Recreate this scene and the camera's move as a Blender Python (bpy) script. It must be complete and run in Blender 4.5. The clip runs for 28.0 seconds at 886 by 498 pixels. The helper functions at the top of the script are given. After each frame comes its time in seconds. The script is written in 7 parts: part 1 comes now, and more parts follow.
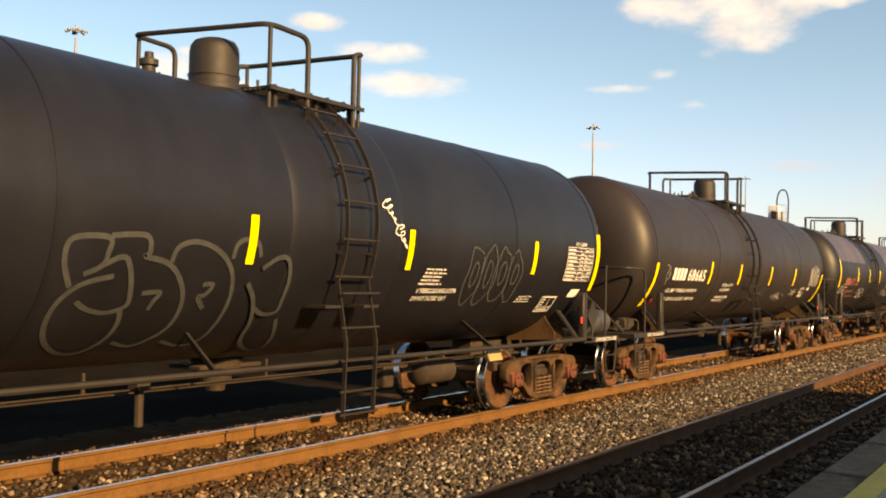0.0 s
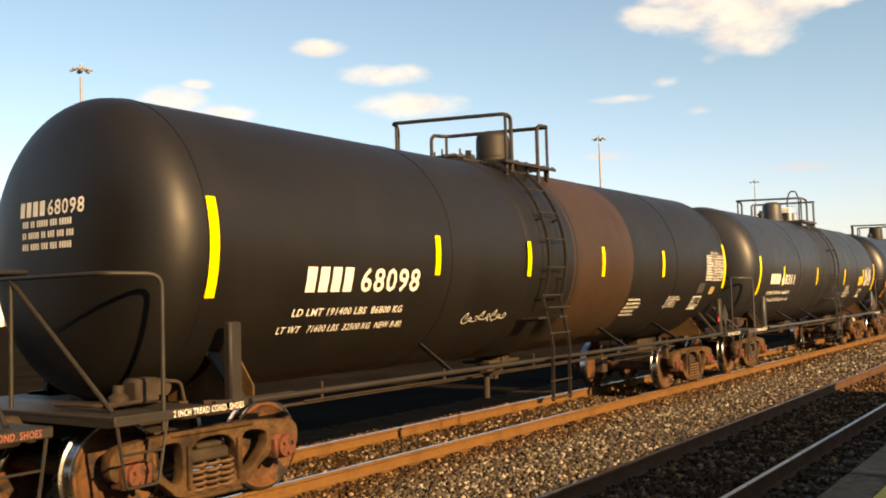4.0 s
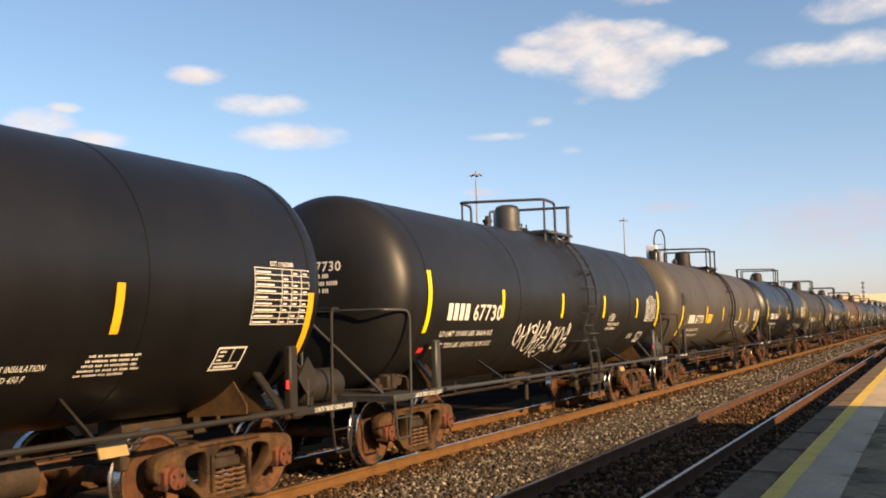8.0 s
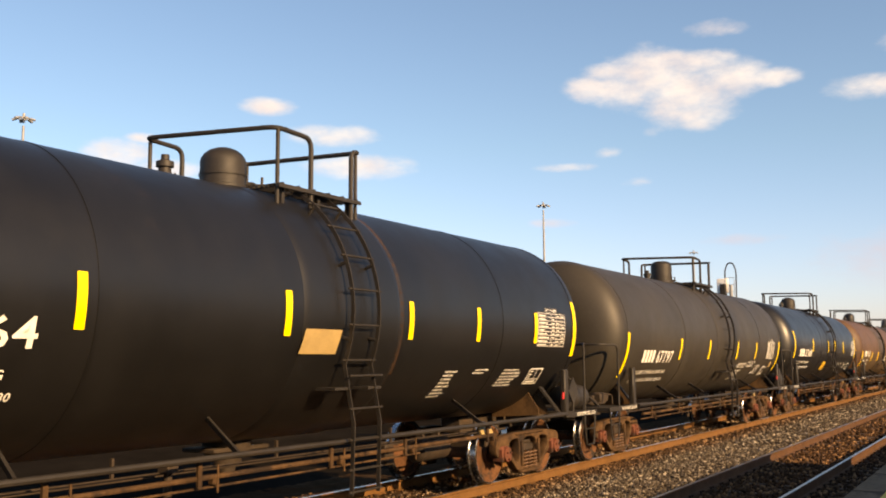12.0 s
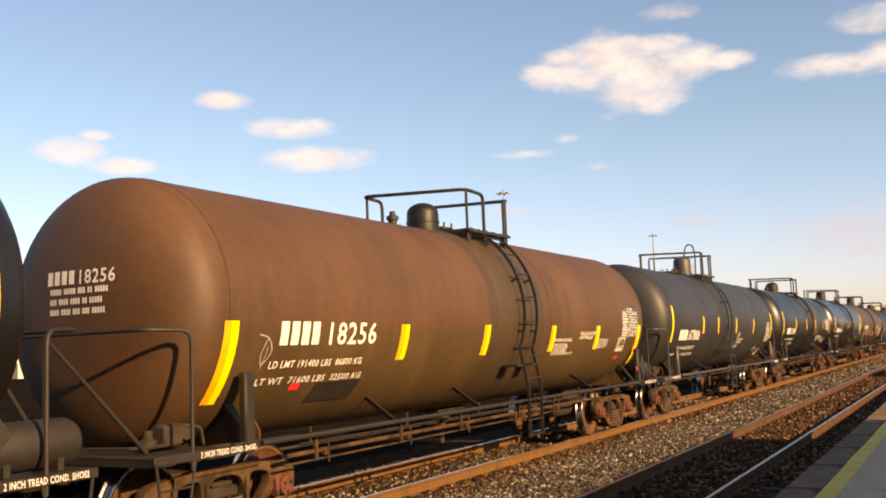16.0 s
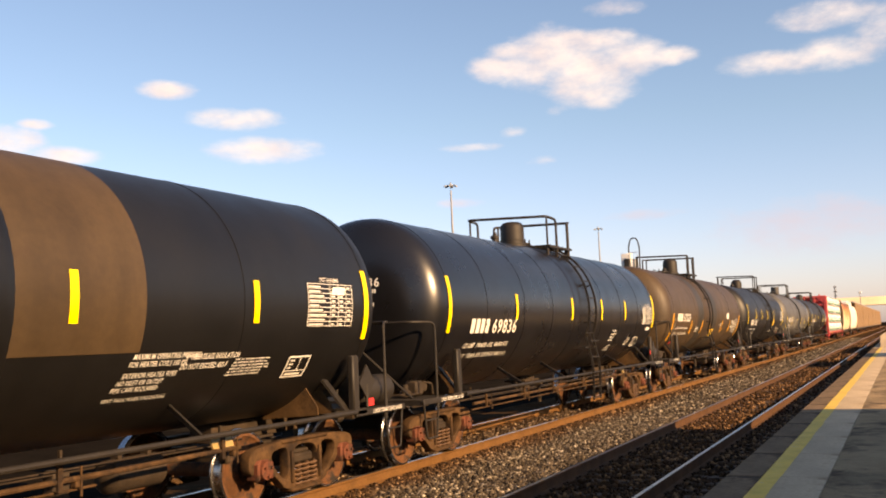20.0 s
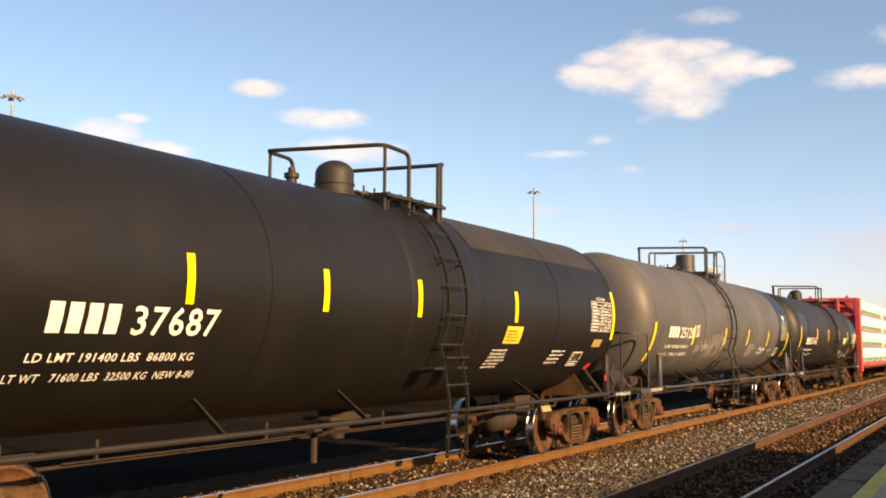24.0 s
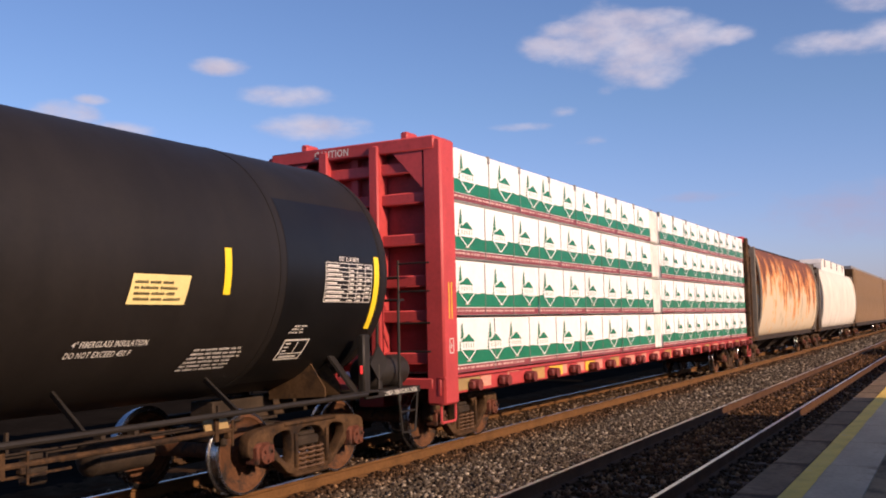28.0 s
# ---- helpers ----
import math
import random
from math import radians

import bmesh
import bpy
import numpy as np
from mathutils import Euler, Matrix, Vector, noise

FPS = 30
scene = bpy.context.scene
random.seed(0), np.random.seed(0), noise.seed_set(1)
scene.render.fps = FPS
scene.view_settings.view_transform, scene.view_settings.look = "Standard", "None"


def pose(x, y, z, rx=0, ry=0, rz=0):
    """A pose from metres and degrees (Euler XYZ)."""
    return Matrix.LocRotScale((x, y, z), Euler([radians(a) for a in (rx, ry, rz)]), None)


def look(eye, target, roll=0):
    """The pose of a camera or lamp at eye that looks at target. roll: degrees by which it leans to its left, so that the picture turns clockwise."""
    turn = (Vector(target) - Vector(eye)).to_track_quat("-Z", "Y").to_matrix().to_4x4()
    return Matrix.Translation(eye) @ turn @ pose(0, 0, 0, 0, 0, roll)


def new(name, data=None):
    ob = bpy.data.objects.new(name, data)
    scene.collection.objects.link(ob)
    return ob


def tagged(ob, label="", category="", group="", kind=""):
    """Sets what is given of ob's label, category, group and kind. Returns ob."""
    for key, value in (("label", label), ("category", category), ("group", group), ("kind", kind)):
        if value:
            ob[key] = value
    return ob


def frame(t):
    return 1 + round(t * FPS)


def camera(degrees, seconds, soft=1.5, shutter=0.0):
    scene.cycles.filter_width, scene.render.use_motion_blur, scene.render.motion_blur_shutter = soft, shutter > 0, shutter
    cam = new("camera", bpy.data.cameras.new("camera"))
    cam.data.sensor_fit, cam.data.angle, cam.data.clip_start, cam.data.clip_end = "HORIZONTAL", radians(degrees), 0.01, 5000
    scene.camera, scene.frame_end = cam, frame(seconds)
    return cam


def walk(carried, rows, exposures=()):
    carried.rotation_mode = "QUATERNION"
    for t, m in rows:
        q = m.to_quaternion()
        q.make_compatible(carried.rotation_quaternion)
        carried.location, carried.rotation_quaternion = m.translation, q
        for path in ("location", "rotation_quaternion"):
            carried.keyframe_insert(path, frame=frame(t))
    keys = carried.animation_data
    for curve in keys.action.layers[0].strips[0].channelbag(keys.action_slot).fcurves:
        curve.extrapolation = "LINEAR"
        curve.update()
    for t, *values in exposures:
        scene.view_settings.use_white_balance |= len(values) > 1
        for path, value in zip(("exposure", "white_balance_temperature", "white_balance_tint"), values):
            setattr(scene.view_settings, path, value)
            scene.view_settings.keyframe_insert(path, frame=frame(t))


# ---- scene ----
from functools import lru_cache

# ---------------------------------------------------------------- camera
EYE = (0.0, 0.0, 1.871)
SEEN = [
    (0, 33.92, 1.92, 1.17), (0.5, 37.38, 2.73, 1.58), (1, 37.07, 2.62, 2.06), (1.5, 37.17, 1.78, 1.54), (2, 35.25, 1.55, 1.90),
    (2.5, 33.66, 1.01, -0.33), (4.5, 34.73, 3.42, -1.81), (5, 34.21, 3.15, -2.11), (5.5, 33.12, 3.32, -1.02), (6, 32.96, 4.47, -1.26),
    (6.5, 31.22, 5.13, -2.15), (7, 28.13, 5.39, -1.46), (7.5, 26.96, 4.74, -1.54), (8, 27.14, 4.87, -1.41), (8.5, 27.05, 5.07, -1.30),
    (9, 27.40, 5.65, -1.04), (9.5, 26.95, 5.77, -0.79), (10, 26.80, 6.42, -1.83), (10.5, 29.93, 6.37, -1.01), (11, 29.81, 5.44, -1.05),
    (11.5, 30.34, 5.92, -0.71), (13.5, 32.76, 8.45, -0.43), (14, 31.51, 6.09, -1.98), (14.5, 27.51, 4.76, -3.66), (15, 24.77, 4.77, -1.12),
    (15.5, 26.03, 5.48, -1.82), (16, 28.82, 6.08, -2.32), (16.5, 29.40, 6.40, -3.29), (17, 29.11, 6.59, -3.14), (17.5, 26.98, 7.28, -2.66),
    (18, 24.91, 5.94, -1.27), (18.5, 24.64, 6.08, -0.94), (19, 25.60, 6.74, -0.49), (19.5, 25.34, 6.52, -1.13), (20, 25.65, 5.50, -2.49),
    (20.5, 28.08, 4.82, -1.52), (21, 29.81, 5.50, 0.06), (21.5, 31.02, 5.86, 0.02), (22, 31.03, 5.86, 0.84), (22.5, 30.11, 5.95, 0.80),
    (24.5, 30.59, 5.82, 0.25), (25, 29.21, 5.69, -0.33), (25.5, 28.83, 5.96, 0.28), (26, 28.63, 5.44, 0.37), (26.5, 28.73, 5.66, 0.74),
    (27, 28.51, 5.34, 0.18), (27.5, 28.23, 4.78, -1.58), (28, 28.56, 4.34, -1.31)]


def view(yaw, pitch, roll):
    """Camera turn: yaw from the track's direction to the left, pitch up, roll."""
    y, p = radians(yaw), radians(pitch)
    way = Vector((math.cos(y) * math.cos(p), math.sin(y) * math.cos(p), math.sin(p)))
    return look(EYE, Vector(EYE) + way, roll)


cam = camera(50.02, 28.0, 1.9)
walk(cam, [(t, view(a, b, c)) for t, a, b, c in SEEN],
     exposures=[(0, 1.3, 8300, 6), (5.3, 1.3, 8500, 6), (6.0, 1.24, 8500, 6), (6.6, 1.04, 6950, 6), (8, 1.04, 6850, 8), (11.5, 1.16, 7350, 9), (14, 1.2, 7400, 8), (16, 1.21, 7950, 13), (18, 1.21, 7400, 11), (19, 1.21, 7550, 14), (21, 1.24, 7550, 14), (22.5, 1.26, 7650, 13), (25, 1.26, 7150, 10), (26, 1.22, 6450, 11), (27.2, 1.12, 6000, 12), (28, 0.42, 5650, 21)])

# ---------------------------------------------------------------- light
SUN_AZ, SUN_EL = 14.0, 22.0   # the sun stands behind the camera, a little towards the near end of the track
world = bpy.data.worlds.new("world")
scene.world = world
world.use_nodes = True


def sky_world():
    nt = world.node_tree
    n, l = nt.nodes, nt.links
    n.clear()
    out, bg = n.new("ShaderNodeOutputWorld"), n.new("ShaderNodeBackground")
    sky = n.new("ShaderNodeTexSky")
    sky.sky_type, sky.sun_disc = "NISHITA", False
    sky.sun_elevation = radians(SUN_EL)
    sky.sun_rotation = radians(180 + SUN_AZ)
    sky.air_density, sky.dust_density, sky.ozone_density = 1.0, 0.8, 2.4
    bg.inputs["Strength"].default_value = 0.08
    # haze: paler and a little rosier towards the horizon
    co0, sep0, hz, tint = n.new("ShaderNodeTexCoord"), n.new("ShaderNodeSeparateXYZ"), n.new("ShaderNodeValToRGB"), n.new("ShaderNodeMix")
    l.new(co0.outputs["Generated"], sep0.inputs[0])
    l.new(sep0.outputs[2], hz.inputs[0])
    hz.color_ramp.elements[0].position, hz.color_ramp.elements[0].color = 0.0, (1.12, 0.99, 1.28, 1)
    hz.color_ramp.elements[1].position, hz.color_ramp.elements[1].color = 0.22, (1.06, 1.04, 1.07, 1)
    tint.data_type, tint.blend_type = "RGBA", "MULTIPLY"
    tint.inputs[0].default_value = 1.0
    l.new(sky.outputs[0], tint.inputs[6])
    l.new(hz.outputs[0], tint.inputs[7])
    l.new(tint.outputs[2], bg.inputs[0])

    # fair-weather clouds: each a few soft ellipses (bearing, height, half width, half height, weight), frayed by noise
    puffs = [(21.4, 16.1, 2.3, 0.75, 1), (20.0, 15.9, 2.2, 1.0, 1), (18.6, 16.7, 2.7, 1.35, 1), (16.4, 15.4, 2.7, 1.7, 1), (14.0, 16.2, 2.6, 1.0, 1), (11.6, 16.0, 1.7, 0.55, 0.9), (18.2, 17.3, 2.6, 0.75, 1), (15.6, 17.1, 2.4, 0.7, 1), (20.9, 16.9, 1.8, 0.6, 0.9), (15.6, 14.2, 1.7, 0.9, 0.9),
             (5.9, 14.9, 2.8, 0.7, 0.75), (2.6, 14.9, 3.2, 0.9, 0.8), (2.6, 17.0, 3.0, 0.8, 0.7), (-2.5, 15.8, 4.0, 1.5, 0.8), (41.8, 15.1, 1.8, 0.5, 0.85), (38.0, 13.5, 2.7, 0.6, 0.95), (36.2, 11.7, 3.2, 0.7, 0.95),
             (50.4, 12.0, 1.9, 0.75, 0.9), (47.5, 11.2, 2.0, 0.55, 0.9), (49.0, 12.9, 1.2, 0.3, 0.7), (21.0, 12.3, 1.1, 0.4, 0.42), (23.8, 11.5, 2.2, 0.35, 0.36), (19.4, 10.5, 1.3, 0.4, 0.3), (18.3, 13.4, 1.0, 0.4, 0.3), (14.5, 19.0, 2.2, 0.55, 0.5),
             (4.5, 5.6, 6.0, 1.7, 0.7), (13.6, 6.9, 2.6, 0.4, 0.55), (44.0, 8.6, 2.2, 0.4, 0.6), (24.5, 8.2, 1.8, 0.35, 0.5)]
    co, sep = n.new("ShaderNodeTexCoord"), n.new("ShaderNodeSeparateXYZ")
    l.new(co.outputs["Generated"], sep.inputs[0])

    def op(kind, a, b=None, c=None):
        m = n.new("ShaderNodeMath")
        m.operation = kind
        for sock, v in zip(m.inputs, (a, b, c)):
            if isinstance(v, (int, float)):
                sock.default_value = v
            elif v is not None:
                l.new(v, sock)
        return m.outputs[0]

    def noise_at(scale, detail, stretch):
        mp, t = n.new("ShaderNodeMapping"), n.new("ShaderNodeTexNoise")
        mp.inputs["Scale"].default_value = stretch
        l.new(co.outputs["Generated"], mp.inputs[0])
        l.new(mp.outputs[0], t.inputs["Vector"])
        t.inputs["Scale"].default_value, t.inputs["Detail"].default_value, t.inputs["Roughness"].default_value = scale, detail, 0.6
        return t.outputs["Fac"]

    az = op("MULTIPLY", op("ARCTAN2", sep.outputs[1], sep.outputs[0]), 57.2958)
    el = op("MULTIPLY", op("ARCSINE", sep.outputs[2]), 57.2958)
    most = None
    for a, e, ra, re_, w in puffs:
        da, de = op("DIVIDE", op("SUBTRACT", az, a), ra * 1.12), op("DIVIDE", op("SUBTRACT", el, e), re_ * 1.2)
        d = op("MULTIPLY_ADD", da, da, op("MULTIPLY", de, de))
        v = op("SUBTRACT", w, d)
        most = v if most is None else op("SMOOTH_MAX", most, v, 0.25)
    fray = op("SUBTRACT", noise_at(26.0, 8.0, (1, 1, 2.2)), 0.5)
    body = op("MULTIPLY_ADD", fray, 1.8, op("ADD", most, 0.24))
    mr = n.new("ShaderNodeMapRange")
    mr.interpolation_type = "SMOOTHSTEP"
    mr.inputs["From Min"].default_value, mr.inputs["From Max"].default_value, mr.inputs["To Max"].default_value = 0.0, 1.6, 1.0
    l.new(body, mr.inputs["Value"])
    tone = n.new("ShaderNodeValToRGB")
    tone.color_ramp.elements[0].position, tone.color_ramp.elements[1].position = 0.35, 0.62
    tone.color_ramp.elements[0].color, tone.color_ramp.elements[1].color = (0.44, 0.39, 0.39, 1), (0.505, 0.46, 0.445, 1)
    l.new(noise_at(18.0, 5.0, (1, 1, 2)), tone.inputs[0])
    cloud, mixed = n.new("ShaderNodeBackground"), n.new("ShaderNodeMixShader")
    # low over the horizon the clouds are dimmed to mauve by the haze
    dim, mauve = n.new("ShaderNodeMapRange"), n.new("ShaderNodeMix")
    dim.inputs["From Min"].default_value, dim.inputs["From Max"].default_value, dim.inputs["To Min"].default_value, dim.inputs["To Max"].default_value = 6.5, 10.5, 1.0, 0.0
    l.new(el, dim.inputs["Value"])
    mauve.data_type = "RGBA"
    mauve.inputs[7].default_value = (0.345, 0.292, 0.33, 1)
    l.new(dim.outputs[0], mauve.inputs[0])
    l.new(tone.outputs[0], mauve.inputs[6])
    l.new(mauve.outputs[2], cloud.inputs[0])
    # the low ones are thin and hazy
    low = n.new("ShaderNodeMapRange")
    low.inputs["From Min"].default_value, low.inputs["From Max"].default_value, low.inputs["To Min"].default_value = 5.0, 10.5, 0.6
    l.new(el, low.inputs["Value"])
    l.new(op("MULTIPLY", mr.outputs[0], low.outputs[0]), mixed.inputs[0])
    l.new(bg.outputs[0], mixed.inputs[1])
    l.new(cloud.outputs[0], mixed.inputs[2])
    l.new(mixed.outputs[0], out.inputs[0])


sky_world()
sun = new("sun", bpy.data.lights.new("sun", "SUN"))
sun.data.energy, sun.data.angle, sun.data.color = 5.0, radians(0.5), (1.0, 0.67, 0.37)
sun.matrix_world = look((0, 0, 0), (math.sin(radians(SUN_AZ)) * math.cos(radians(SUN_EL)), math.cos(radians(SUN_AZ)) * math.cos(radians(SUN_EL)), -math.sin(radians(SUN_EL))))
sun.location = (-20, -40, 30)

# ---------------------------------------------------------------- materials
def mat(name, base, rough=0.6, metal=0.0, var=0.25, scale=2.0, grain=30.0, bump=0.15, stain=None, stain_at=0.62, stain_scale=1.2, streak=0.0, stretch=(1, 1, 1), spec=0.5, per_object=0.0):
    """A painted, rusty or stony surface: base colour varied at two scales, stains of a second colour, fine relief."""
    m = bpy.data.materials.new(name)
    m.use_nodes = True
    nt = m.node_tree
    n, l = nt.nodes, nt.links
    b = n["Principled BSDF"]
    b.inputs["Metallic"].default_value = metal
    b.inputs["Specular IOR Level"].default_value = spec
    co = n.new("ShaderNodeTexCoord")
    mp = n.new("ShaderNodeMapping")
    mp.inputs["Scale"].default_value = stretch
    l.new(co.outputs["Object"], mp.inputs[0])

    def noisy(s, detail=5.0, rough_=0.6):
        t = n.new("ShaderNodeTexNoise")
        t.inputs["Scale"].default_value, t.inputs["Detail"].default_value, t.inputs["Roughness"].default_value = s, detail, rough_
        l.new(mp.outputs[0], t.inputs["Vector"])
        return t.outputs["Fac"]

    def ramp(fac, lo, hi, c0, c1):
        r = n.new("ShaderNodeValToRGB")
        r.color_ramp.elements[0].position, r.color_ramp.elements[1].position = lo, hi
        r.color_ramp.elements[0].color, r.color_ramp.elements[1].color = (*c0, 1), (*c1, 1)
        l.new(fac, r.inputs[0])
        return r.outputs[0]

    def mix(fac, a, c, mode="MIX"):
        x = n.new("ShaderNodeMix")
        x.data_type, x.blend_type = "RGBA", mode
        for sock, val in ((x.inputs[0], fac), (x.inputs[6], a), (x.inputs[7], c)):
            if isinstance(val, (int, float)):
                sock.default_value = val
            elif isinstance(val, tuple):
                sock.default_value = (*val, 1)
            else:
                l.new(val, sock)
        return x.outputs[2]

    lo, hi = tuple(c * (1 - var) for c in base), tuple(min(1, c * (1 + var)) for c in base)
    col = ramp(noisy(scale), 0.3, 0.7, lo, hi)
    fine = ramp(noisy(grain, 3.0), 0.3, 0.7, (1 - var * 0.6,) * 3, (1 + var * 0.4,) * 3)
    col = mix(1.0, col, fine, "MULTIPLY")
    if per_object:
        info = n.new("ShaderNodeObjectInfo")
        col = mix(1.0, col, ramp(info.outputs["Random"], 0.0, 1.0, (1 - per_object,) * 3, (1 + per_object,) * 3), "MULTIPLY")
    if streak:
        ms = n.new("ShaderNodeMapping")
        ms.inputs["Scale"].default_value = (2.3, 0.3, 0.3)
        l.new(co.outputs["Object"], ms.inputs[0])
        t = n.new("ShaderNodeTexNoise")
        t.inputs["Scale"].default_value, t.inputs["Detail"].default_value = 1.6, 6.0
        l.new(ms.outputs[0], t.inputs["Vector"])
        col = mix(1.0, col, ramp(t.outputs["Fac"], 0.35, 0.7, (1 - streak,) * 3, (1 + streak,) * 3), "MULTIPLY")
    if stain:
        col = mix(ramp(noisy(stain_scale, 8.0, 0.7), stain_at, stain_at + 0.12, (0, 0, 0), (1, 1, 1)), col, stain)
    l.new(col, b.inputs["Base Color"])
    rr = n.new("ShaderNodeMapRange")
    rr.inputs["To Min"].default_value, rr.inputs["To Max"].default_value = max(0.05, rough - 0.12), min(1, rough + 0.12)
    l.new(noisy(scale * 2.5), rr.inputs["Value"])
    l.new(rr.outputs[0], b.inputs["Roughness"])
    if bump:
        bp = n.new("ShaderNodeBump")
        bp.inputs["Strength"].default_value, bp.inputs["Distance"].default_value = bump, 0.01
        l.new(noisy(grain * 0.8, 4.0), bp.inputs["Height"])
        l.new(bp.outputs[0], b.inputs["Normal"])
    return m


